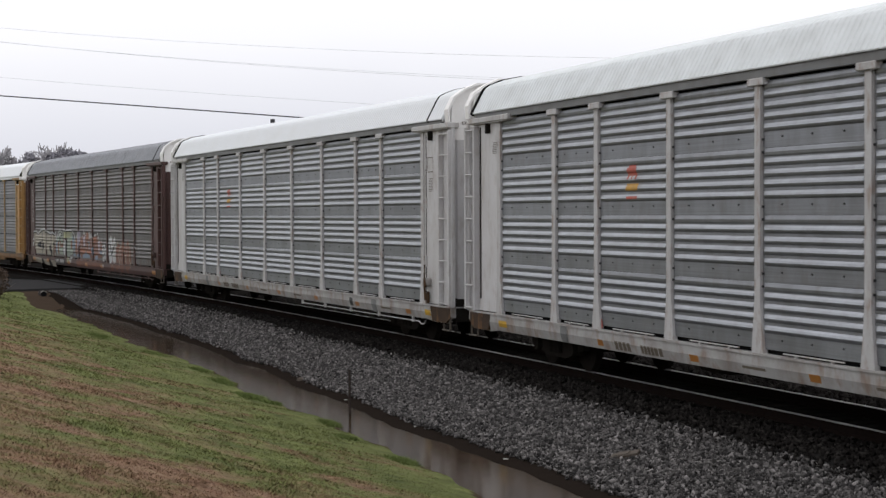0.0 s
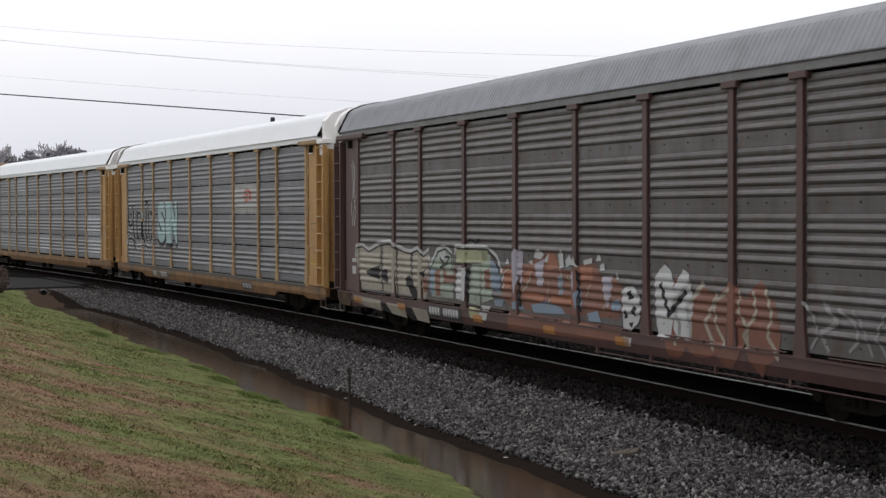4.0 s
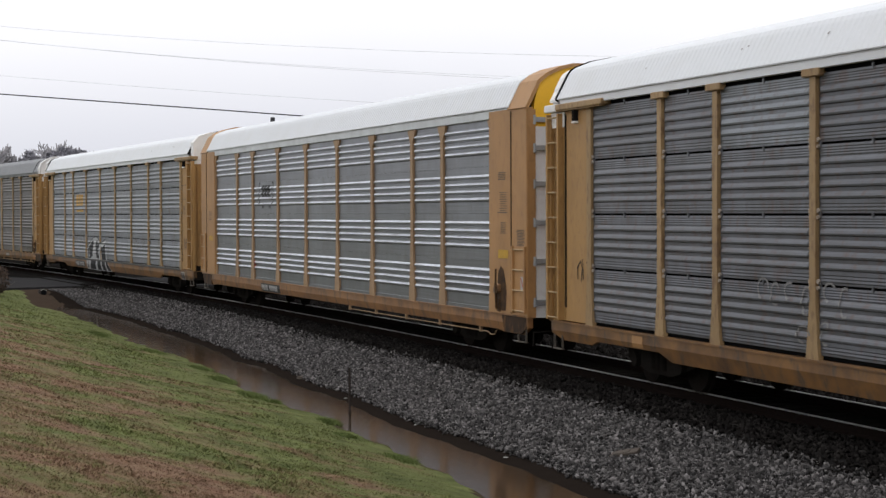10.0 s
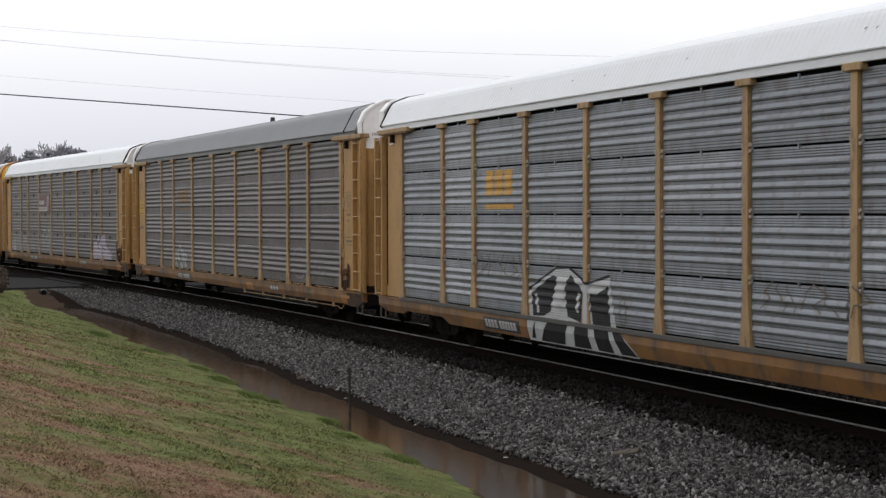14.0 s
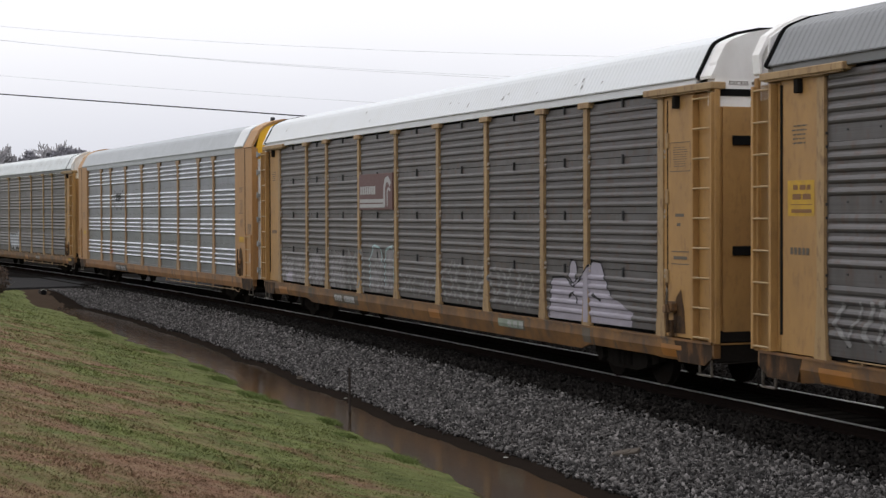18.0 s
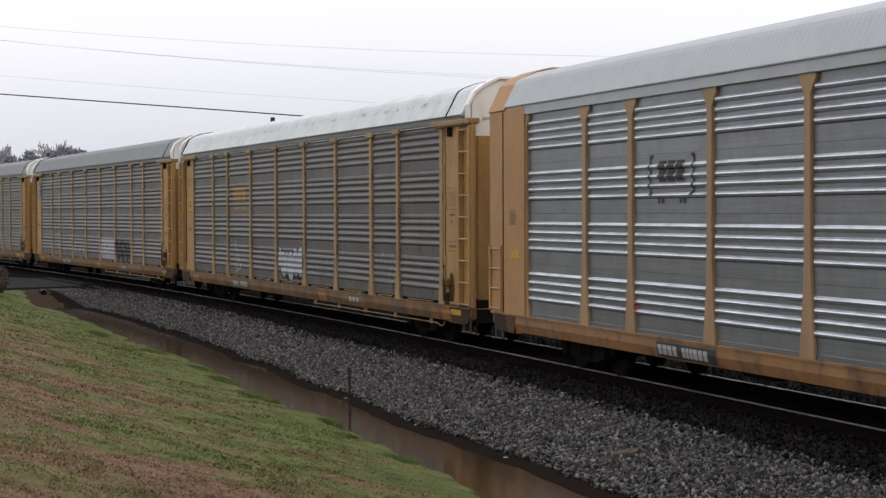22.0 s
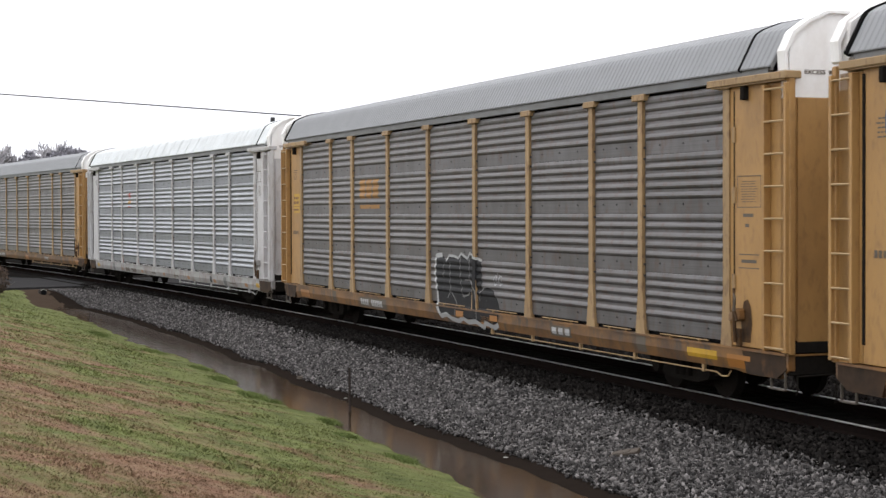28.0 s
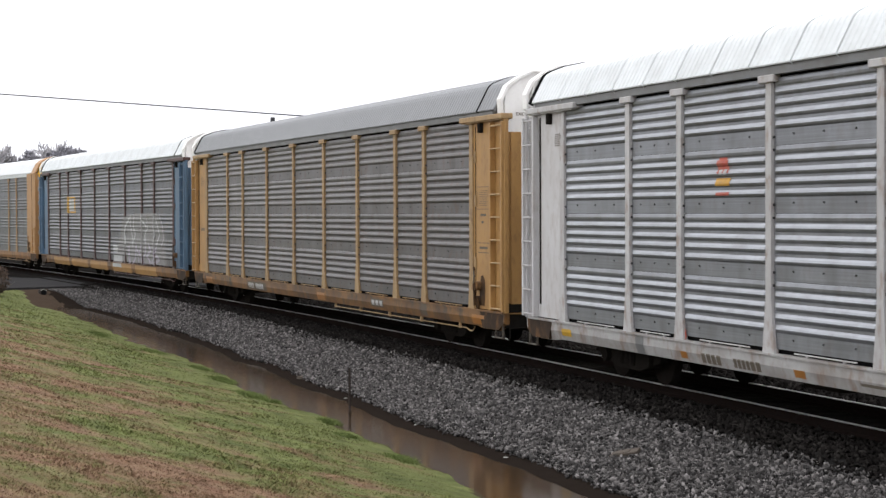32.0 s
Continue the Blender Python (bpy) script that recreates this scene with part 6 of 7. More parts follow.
c = C[7]
decal(c, "a", "mark_csx", emblem_blocks(-6.1, 3.42, 1.55, 0.82), 1, "emblem", "golden block emblem over a bar")
decal(c, "a", "gr_white", fan([(-4.65, 0.5), (0.25, 0.5), (-0.1, 0.75), (-0.65, 0.98), (-0.9, 1.85), (-1.85, 1.68), (-2.7, 1.95), (-3.3, 1.92), (-4.6, 1.48)]), 1, "graffiti", "white edge of a black graffiti block")
decal(c, "a", "gr_black", fan([(-4.42, 0.98), (-3.9, 1.0), (-3.55, 1.1), (-3.2, 1.75), (-3.45, 1.78), (-4.45, 1.42)]) + fan([(-2.75, 1.05), (-2.0, 0.95), (-1.95, 1.5), (-2.6, 1.82), (-2.85, 1.6)]) + fan([(-1.6, 0.95), (-0.85, 0.95), (-0.95, 1.68), (-1.4, 1.5), (-1.75, 1.5)])
      + [[(-4.5, 0.55), (-4.2, 0.92), (-4.3, 0.55)], [(-4.05, 0.52), (-3.6, 0.92), (-2.6, 0.98), (-2.9, 0.52)], [(-2.45, 0.52), (-2.3, 0.95), (-1.75, 0.95), (-1.7, 0.52)], [(-1.4, 0.52), (-1.5, 0.95), (-0.9, 0.95), (-0.75, 0.52)], [(-0.45, 0.52), (-0.75, 0.95), (-0.4, 0.9), (0.18, 0.52)]]
      + stroke([(-4.6, 1.48), (-3.3, 1.92), (-2.7, 1.95), (-1.85, 1.68), (-0.9, 1.85)], 0.05), 2, "graffiti", "black graffiti block")
decal(c, "a", "gr_white", stroke([(-4.2, 1.4), (-4.15, 1.05)], 0.12) + stroke([(-2.3, 1.15), (-2.2, 1.5)], 0.12) + stroke([(-3.0, 1.85), (-3.05, 1.2), (-3.4, 1.05)], 0.2), 3, "graffiti", "white strokes")
decal(c, "a", "mark_black", [rect(-5.95, 0.70, 1.9, 0.25)], 1, "number_panel")
decal(c, "a", "mark_white", numbers(-6.75, 0.70, 4, 0.14, 0.16, 0.04) + numbers(-5.95, 0.70, 6, 0.12, 0.16, 0.03), 2, "reporting_mark")
decal(c, "a", "mark_dark", wild(-7.6, -4.9, 1.65, 2.1, 9, 71, 0.03) + wild(4.4, 7.2, 1.55, 1.95, 8, 14, 0.03) + wild(12.05, 12.45, 1.7, 2.05, 5, 15, 0.03) + lines(12.1, 3.2, 0.3, 5) + [rect(12.1, 3.95, 0.6, 0.02), rect(12.1, 3.45, 0.6, 0.02)] + stroke(ell(-0.35, 1.25, 0.12, 0.25, 10), 0.03, True), 1, "graffiti", "thin dark scrawls")
decal(c, "a", "mark_white", [rect(11.95, 0.72, 0.5, 0.26)], 1, "placard")
decal(c, "a", "mark_black", [rect(11.83, 0.72, 0.18, 0.2), rect(12.07, 0.72, 0.18, 0.2)], 2, "placard")
decal(c, "a", "mark_red", [ell(-7.4, 1.3, 0.07, 0.12)], 3, "warning_dot")

c = C[8]
decal(c, "b", "mark_ghost", emblem_blocks(-6.0, 3.42, 1.62, 0.75), 1, "emblem", "almost worn off block emblem over a bar")
decal(c, "b", "gr_white", wild(-7.3, -5.6, 1.05, 1.6, 7, 21, 0.09) + stroke([(-7.4, 1.1), (-6.5, 1.8), (-5.55, 1.05)], 0.06), 2, "graffiti", "white sprayed tag")
decal(c, "b", "gr_faint", wild(-11.6, -9.5, 1.2, 1.75, 9, 22, 0.06) + stroke(ell(8.0, 1.55, 0.7, 0.42, 14)[2:], 0.06) + wild(8.6, 10.2, 1.2, 1.6, 6, 23, 0.05), 2, "graffiti", "worn pale sprayed strokes")
decal(c, "b", "label_yellow", [rect(-12.42, 3.14, 0.66, 0.5)], 1, "placard", "yellow label")
c = C[9]
plate = part("placard", Geo().box(-4.20, -1.60, -1.492, -1.43, 3.02, 3.90, 0.006).mesh("placard", M["mark_brown"]), c, label="flat maroon placard")
for q in [rect(-4.02 + 0.175 * k, 3.50, 0.13, 0.20) for k in range(7)] + [rect(-3.16, 3.24, 1.95, 0.085), rect(-3.16, 3.12, 1.95, 0.085)]:
    part("emblem", Geo().prism(q, -1.497, -1.49).mesh("emblem", M["mark_white"]), plate, label="white bar")
for pts, w in (([(-2.2, 3.10), (-2.2, 3.55), (-2.1, 3.72), (-1.93, 3.76), (-1.74, 3.62)], 0.13), ([(-1.98, 3.10), (-1.98, 3.45), (-1.88, 3.54), (-1.74, 3.48)], 0.06)):
    g = Geo()
    for k, q in enumerate(stroke(pts, w)):
        g.prism(q, -1.497 - 0.0002 * k, -1.49)
    part("emblem", g.mesh("emblem", M["mark_white"]), plate, label="white curved band")
decal(c, "c", "gr_lilac", fan([(7.1, 0.98), (10.55, 1.0), (10.6, 1.25), (9.8, 1.5), (9.4, 2.05), (9.1, 2.08), (8.75, 1.85), (8.35, 1.7), (7.9, 1.75), (7.3, 1.72)]) + [ell(8.25, 1.88, 0.16, 0.2)], 1, "graffiti", "pale lilac sprayed shape")
decal(c, "c", "gr_black", stroke([(7.15, 1.0), (7.3, 1.74), (7.9, 1.77), (8.3, 1.6), (8.75, 1.85), (9.1, 2.1), (9.4, 2.07), (9.8, 1.5)], 0.035) + stroke([(8.05, 1.4), (8.3, 1.5), (8.5, 1.3)], 0.04) + stroke([(9.1, 1.5), (9.4, 1.4)], 0.06) + stroke(ell(8.25, 1.88, 0.18, 0.22, 10), 0.03, True), 2, "graffiti", "dark outlines")
for q in ([(-11.75, 1.0), (-9.75, 1.0), (-9.8, 1.5), (-10.3, 1.75), (-11.0, 1.6), (-11.7, 1.8)], [(-9.45, 1.0), (-8.1, 1.02), (-7.85, 1.6), (-8.6, 1.9), (-9.3, 1.75)], [(-7.3, 1.0), (-5.9, 1.0), (-5.85, 1.75), (-6.5, 1.92), (-7.2, 1.8)]):
    lay(c, "c", "gr_worn", [q], 1, "graffiti", "weathered pale patch")
lay(c, "c", "gr_lilac", [[(-11.35, 1.0), (-10.8, 1.0), (-10.85, 1.28), (-11.1, 1.3), (-11.3, 1.2)]], 2, "graffiti", "lilac sprayed patch")
decal(c, "c", "gr_faint", wild(-7.3, -4.3, 1.05, 1.95, 9, 24, 0.10) + wild(-1.6, 1.0, 1.1, 1.5, 8, 25, 0.06) + wild(1.3, 3.7, 1.1, 1.85, 8, 26, 0.08) + wild(4.1, 6.5, 1.1, 1.8, 8, 27, 0.07), 1, "graffiti", "worn pale sprayed strokes")
decal(c, "c", "gr_worn", fan([(-3.95, 1.0), (-2.9, 1.05), (-2.85, 1.7), (-3.1, 2.15), (-3.6, 2.2), (-3.9, 1.9)]) + fan([(-2.75, 1.05), (-1.95, 1.1), (-1.95, 2.0), (-2.2, 2.2), (-2.7, 2.1)]), 2, "graffiti", "pale teal sprayed patch")
decal(c, "c", "gr_teal", stroke([(-3.9, 1.1), (-3.92, 1.85), (-3.6, 2.16), (-3.1, 2.1), (-2.9, 1.7)], 0.05) + stroke([(-2.72, 1.2), (-2.7, 2.05), (-2.2, 2.16), (-1.98, 1.9), (-1.95, 1.3)], 0.05), 3, "graffiti", "pale teal outline")
decal(c, "c", "gr_faint", stroke([(-3.7, 1.2), (-3.4, 1.9), (-3.1, 1.3)], 0.12) + stroke([(-2.6, 1.3), (-2.3, 1.9), (-2.15, 1.3)], 0.10), 3, "graffiti", "worn pale strokes")
decal(c, "c", "gr_mint", [rect(5.3, 0.76, 1.3, 0.16)], 2, "placard", "pale plate on the sill")
decal(c, "c", "soot", fan([(12.0, 1.0), (12.45, 1.02), (12.4, 1.4), (12.3, 1.72), (12.15, 1.6), (12.05, 1.4)]), 1, "soot_stain", "soot around the hand brake")
c = C[11]
decal(c, "b", "mark_faded", emblem_blocks(-6.0, 3.42, 1.6, 0.76), 1, "emblem", "faded orange block emblem over a bar")
decal(c, "b", "gr_white", stroke([(-6.65, 2.08), (-6.3, 1.7), (-5.87, 1.27), (-6.6, 1.08)], 0.05) + stroke(ell(-6.45, 1.4, 0.12, 0.2, 8), 0.04, True), 1, "graffiti", "white sprayed scrawl")
EDGE = [(-1.59, 1.86), (-1.45, 1.96), (-1.28, 1.93), (-0.93, 1.85), (-0.52, 1.83), (-0.12, 1.88), (0.27, 1.97), (0.7, 2.02), (0.92, 1.9), (0.98, 1.38), (0.83, 1.1), (0.52, 1.06), (0.2, 1.09), (-0.12, 1.06), (-0.38, 0.99), (-0.65, 1.02), (-0.93, 1.07), (-1.21, 1.04), (-1.5, 1.3), (-1.64, 1.57)]
lay(c, "b", "gr_faint", stroke(EDGE, 0.06, True), 1, "graffiti", "pale sprayed outer edge")
lay(c, "b", "gr_black", [EDGE], 2, "graffiti", "black shade behind the letters")
for k, (x, z, rx, rz) in enumerate(((-0.72, 1.50, 0.16, 0.30), (-1.39, 1.63, 0.20, 0.27), (-1.07, 1.46, 0.26, 0.34), (0.18, 1.54, 0.28, 0.37), (0.67, 1.57, 0.28, 0.40), (-0.32, 1.43, 0.28, 0.40))):
    lay(c, "b", "gr_black", [ell(x, z + 0.02, rx + 0.05, rz + 0.06, 18)], 3 + 2 * (k // 3), "letter", "dark outline of a sprayed letter")
    lay(c, "b", "gr_bubble", [ell(x, z + 0.02, rx + 0.022, rz + 0.032, 18)], 4 + 2 * (k // 3), "letter", "silver-white sprayed bubble letter")
decal(c, "b", "gr_faint", wild(-11.6, -10.3, 1.1, 1.35, 6, 34, 0.04) + wild(2.1, 5.0, 1.2, 1.7, 9, 35, 0.05) + wild(7.0, 9.0, 1.2, 2.0, 6, 36, 0.05), 2, "graffiti", "worn pale sprayed strokes")
decal(c, "b", "label_yellow", [rect(-12.40, 3.18, 0.66, 0.52), rect(12.5, 0.78, 0.6, 0.16)], 1, "placard", "yellow label")
c = C[12]
decal(c, "b", "gr_lilac", [rect(2.5, 1.48, 2.6, 0.85)], 1, "graffiti", "pale sprayed block")
decal(c, "b", "gr_white", wild(1.2, 3.8, 1.15, 1.85, 7, 41, 0.06) + wild(-4.7, -2.1, 1.2, 1.7, 6, 42, 0.07), 2, "graffiti", "white sprayed strokes")
decal(c, "b", "gr_black", bubble(4.0, 6.5, 1.0, 1.9, 3, 43), 1, "graffiti", "dark sprayed block")
decal(c, "b", "gr_faint", wild(4.0, 6.5, 1.1, 1.95, 6, 44, 0.04), 2, "graffiti", "pale outlines")
decal(c, "b", "mark_blue", [ell(-12.12, 4.10, 0.34, 0.40, 20)], 1, "emblem", "round blue emblem")
decal(c, "b", "mark_white", [ell(-12.12, 4.10, 0.24, 0.29, 16)], 2, "emblem", "white inner disc")
decal(c, "b", "mark_blue", [rect(-12.12, 4.10, 0.09, 0.52), rect(-12.12, 4.10, 0.44, 0.10)], 3, "emblem", "blue cross bars")
decal(c, "b", "label_yellow", [rect(-12.15, 1.72, 0.42, 0.2), rect(12.1, 2.4, 0.34, 0.22)], 1, "placard", "yellow label")
c = C[13]
decal(c, "b", "mark_faded", emblem_blocks(-6.15, 3.42, 1.6, 0.76), 1, "emblem", "faded orange block emblem over a bar")
lay(c, "b", "gr_black", [[(-1.38, 1.97), (-0.99, 2.03), (-0.71, 1.91), (-0.49, 2.03), (-0.16, 1.99), (0.2, 2.07), (0.46, 1.99), (0.68, 2.08), (0.97, 1.99), (1.41, 1.97), (1.47, 1.38), (1.7, 1.43), (2.09, 1.37), (2.31, 1.19), (2.44, 0.89), (2.39, 0.73), (2.01, 0.66), (1.54, 0.7), (1.22, 0.71), (0.37, 0.72), (-0.34, 0.75), (-0.8, 0.67), (-1.18, 0.87), (-1.38, 1.3)]], 1, "graffiti", "black graffiti block")
lay(c, "b", "gr_white", stroke([(-0.97, 2.03), (-1.36, 2.0), (-1.42, 1.66), (-1.3, 1.22), (-1.24, 0.91), (-0.99, 0.69), (-0.62, 0.75), (-0.3, 0.67), (0.11, 0.64), (0.37, 0.72), (0.68, 0.65), (1.13, 0.69), (1.54, 0.59), (1.7, 0.69), (2.16, 0.62), (2.41, 0.69)], 0.10), 2, "graffiti", "white drawn edge")
lay(c, "b", "gr_white", stroke([(-0.71, 1.9), (-0.56, 2.02), (-0.25, 2.02), (0.02, 1.98), (0.2, 2.08), (0.58, 1.98), (0.72, 2.1), (1.05, 2.01), (1.43, 1.96)], 0.055), 2, "graffiti", "white drawn edge")
for q in ([(-0.86, 1.86), (-0.86, 1.55)], [(-0.47, 1.87), (-0.43, 1.27), (-0.63, 1.1)], [(-0.43, 1.27), (-0.07, 1.03), (-0.07, 0.69)], [(0.16, 2.02), (0.2, 1.56), (0.32, 1.18), (0.55, 1.2), (0.8, 1.27)], [(0.72, 2.0), (0.75, 1.54), (0.42, 1.53)], [(0.75, 1.54), (1.13, 1.32), (1.22, 0.71)], [(1.3, 1.12), (1.35, 1.29), (1.57, 1.41), (1.85, 1.44), (2.16, 1.36), (2.39, 1.12)]):
    lay(c, "b", "gr_faint", stroke(q, 0.028), 3, "graffiti", "thin pale outline")
decal(c, "b", "orange", [rect(0.22, 0.8, 0.45, 0.13), rect(2.19, 0.81, 0.42, 0.12)], 4, "reflector", "orange reflector strip")
decal(c, "b", "gr_white", [q for k in range(3) for q in stroke(ell(2.21 + 0.14 * k, 1.58 + 0.05 * (k % 2), 0.07, 0.10, 9), 0.025, True)], 2, "graffiti", "small white tag")
decal(c, "b", "label_yellow", [rect(-12.32, 3.22, 0.64, 0.54), rect(10.9, 0.76, 0.9, 0.14)], 1, "placard", "yellow label")
c = C[16]
decal(c, "b", "mark_csx", [rect(-6.9, 3.35, 2.0, 0.75)], 1, "placard", "yellow placard")
decal(c, "b", "mark_white", [rect(-6.7, 3.35, 1.1, 0.6)], 2, "placard", "white placard field")
decal(c, "b", "gr_faint", fan([(2.2, 1.0), (10.6, 1.0), (10.4, 2.2), (9.2, 2.95), (6.2, 2.95), (3.6, 2.8)]), 1, "graffiti", "large worn pale sprayed field")
decal(c, "b", "gr_white", [rect(2.2, 1.5, 0.8, 0.3), rect(2.6, 1.0, 1.6, 0.5)] + wild(4.0, 10.2, 1.7, 2.8, 9, 51, 0.08), 2, "graffiti", "white sprayed patch")
decal(c, "b", "gr_lilac", wild(4.0, 9.5, 1.0, 1.7, 9, 52, 0.12), 2, "graffiti", "lilac sprayed strokes")
for x in (-9.0, -5.0, -1.0, 3.4, 7.5):
    decal(c, "b", "yellow", [rect(x, 0.73, 3.4, 0.34)], 1, "reflector", "yellow sill paint")

for i in (8, 9, 11, 12, 13, 15):
    c, st, zb = C[i], "c" if i == 9 else "b", 3.83 if i == 9 else 3.25
    decal(c, st, "mark_dark", [rect(-5.85, 0.74, 2.0, 0.24), rect(5.55, 0.76, 0.95, 0.2)] + lines(12.27, zb + 0.15, 0.5, 5, 0.075, 0.02) + lines(-12.45, 4.15, 0.4, 3, 0.12, 0.04) + numbers(-12.65, 2.4, 5, 0.07, 0.10, 0.03)
          + [rect(12.27, zb + 0.23, 0.7, 0.012), rect(12.27, zb - 0.23, 0.7, 0.012), rect(11.93, zb, 0.012, 0.46), rect(12.61, zb, 0.012, 0.46), rect(12.25, 2.9, 0.3, 0.05), rect(12.22, 2.75, 0.12, 0.05), rect(12.27, 2.32, 0.6, 0.015), rect(12.27, 2.12, 0.6, 0.015), rect(12.27, 2.22, 0.45, 0.05)] + [rect(x, 0.78, 0.34, 0.3) for x in (-9.2, 8.9)], 1, "stencil")
    decal(c, st, "mark_white", numbers(-6.7, 0.74, 4, 0.13, 0.15, 0.035) + numbers(-5.85, 0.74, 6, 0.11, 0.15, 0.03) + [rect(5.25 + 0.3 * k, 0.76, 0.2, 0.12) for k in range(3)], 2, "reporting_mark")
    if i != 9:
        decal(c, st, "soot", fan([(12.04, 1.02), (12.32, 1.02), (12.36, 1.3), (12.33, 1.55), (12.24, 1.66), (12.12, 1.62), (12.05, 1.4)]), 1, "soot_stain", "soot around the hand brake")
    decal(c, st, "orange", [rect(x, 0.72, 0.7, 0.2) for x in (-11.6, 0.8 + (i % 3), 12.0)], 1, "reflector", "orange repainted patch")

for i, z in ((8, 3.14), (11, 3.18), (13, 3.22)):
    decal(C[i], "b", "mark_rust_text", [rect(-12.40 + 1.5 * dx, z + dz, 1.5 * w, h) for dx, dz, w, h in ((-0.1, 0.15, 0.08, 0.07), (0.02, 0.15, 0.1, 0.07), (0.12, 0.15, 0.06, 0.07), (-0.08, 0.02, 0.14, 0.08), (0.09, 0.02, 0.14, 0.08), (0.0, -0.18, 0.34, 0.05), (0.0, -0.09, 0.36, 0.012))], 2, "lettering")

TRAIN = [(C[i], i) for i in sorted(C)]
U = (184.458, 188.441, -0.545, 0.803, -0.788)
PITCH = 28.868
G = (0.0, -0.05, 0.12, -0.17, 0.02, 0.02, 0.12, 0.01, 0.02, -0.06, -0.05, -0.02, 0.05, 0.07, -0.08, 0.0, 0.0, 0.0)


def travel(i, t):
    """How far along the line the middle of car i is."""
    q = (t - 16) / 16
    return sum(c * q ** k for k, c in enumerate(U)) - PITCH * (i - 0.5) + G[i]


def car_pose(i, t):
    """Where car i stands at t seconds: the train slows a little as it goes by."""
    s = travel(i, t)
    return pose(*line_at(s, 0.07), 0, 0, heading(s))


# ---- road over the line, far along the train ----
road = Geo()
rk = np.arange(-40, 7.1, 1.0)
for o in rk:
    s0, s1 = (-87.5, -77.0) if o < 2 else (-87.5 - (o - 2) * 1.5, -77.0 + (o - 2) * 0.2)
    zz = -0.18 if abs(o) < 1.6 else -0.21 if o > -2 else float(ground_z(np.array(-82.0), np.array(float(o)))) + 0.06
    road.v += [line_at(s0, o, zz), line_at(s1, o, zz), line_at(s0, o, zz - 0.4), line_at(s1, o, zz - 0.4)]
road.f += [q for i in range(len(rk) - 1) for a in (4 * i,) for q in ((a, a + 4, a + 5, a + 1), (a, a + 2, a + 6, a + 4), (a + 1, a + 5, a + 7, a + 3))]
tagged(new("road", road.mesh("road", M["asphalt"])), "worn grey asphalt road crossing the track", "road", kind="structure")

# ---- rod standing at the water's edge ----
rod = thing("metal_stake", "thin rusty steel stake standing at the ditch's edge", "stake", at=(0, 0, 0))
part("shaft", Geo().box(-0.016, 0.016, -0.022, 0.022, -0.3, 1.02, 0.003).box(-0.026, 0.026, -0.006, 0.006, -0.3, 1.02).mesh("shaft", M["rust_post"]), rod)
part("studs", Geo().box(-0.024, 0.024, -0.022, -0.016, 0.2, 0.23).box(-0.024, 0.024, -0.022, -0.016, 0.5, 0.53).box(-0.024, 0.024, -0.022, -0.016, 0.8, 0.83).mesh("studs", M["rust_post"]), rod)

rod.rotation_euler = (0.01, 0.0, 0.6)
STAKE = rod


# ---- cables against the sky, on poles out of sight ----
def ray_at(az, el, d):
    """A place d metres away, az degrees from the line's direction to the left, el degrees up."""
    a, e = radians(az), radians(el)
    return Vector((-math.cos(a) * d, math.sin(a) * d, EYE[2] + math.tan(e) * d))


def cable(p, q, r, sag, material, label):
    """A hanging cable as one tube."""
    pts = [p.lerp(q, k / 24) - Vector((0, 0, sag * 4 * (k / 24) * (1 - k / 24))) for k in range(25)]
    d = (q - p).normalized()
    u = d.cross(Vector((0, 0, 1))).normalized()
    w = u.cross(d)
    g = Geo()
    for c in pts:
        g.v += [tuple(c + (u * math.cos(k * 1.2566) + w * math.sin(k * 1.2566)) * r) for k in range(5)]
    g.f += [(5 * i + j, 5 * i + (j + 1) % 5, 5 * i + 5 + (j + 1) % 5, 5 * i + 5 + j) for i in range(24) for j in range(5)]
    return tagged(new("overhead_cable", g.mesh("overhead_cable", M[material])), label, "cable", "overhead cables")


def view_dir(x, y):
    """Bearing and height in degrees of a direction given in the picture's plane."""
    f = 784 / math.tan(radians(28.47 / 2))
    d = pose(0, 0, 0, 90 - 1.223, 0.22, 69.54).to_3x3() @ Vector(((x - 784) / f, (441 - y) / f, -1))
    return math.degrees(math.atan2(d.y, -d.x)), math.degrees(math.atan2(d.z, math.hypot(d.x, d.y)))


for y0, y1, r, sag, m, lb in ((145, 261, 0.05, 0.0, "wire", "thick dark overhead cable"), (38, 148, 0.014, 0.9, "wire_pale", "thin pale overhead cable"),
                              (36, 154, 0.014, 0.9, "wire_pale", "thin grey overhead cable"), (18, 102, 0.014, 0.9, "wire_pale", "faint upper overhead cable"),
                              (107, 213, 0.014, 0.5, "wire_pale", "faint lower overhead cable")):
    cable(ray_at(*view_dir(-300, y0), 150), ray_at(*view_dir(1300, y1), 130), r, sag, m, lb)
for x, y, d in ((-300, 10, 150), (1300, 96, 130)):
    q = ray_at(*view_dir(x, y), d)
    up = thing("utility_pole", "tall weathered wooden utility pole carrying cables", "pole", "utility poles", at=(q.x, q.y, -0.75))
    part("shaft", Geo().rod((0, 0, -0.5), (0, 0, q.z + 0.75), 0.16, 12, 0.11).mesh("shaft", M["pole"]), up)
    part("bracket", Geo().box(-0.2, 0.2, -0.15, 0.15, q.z - 0.3, q.z - 0.1, 0.03).mesh("bracket", M["frame"]), up)

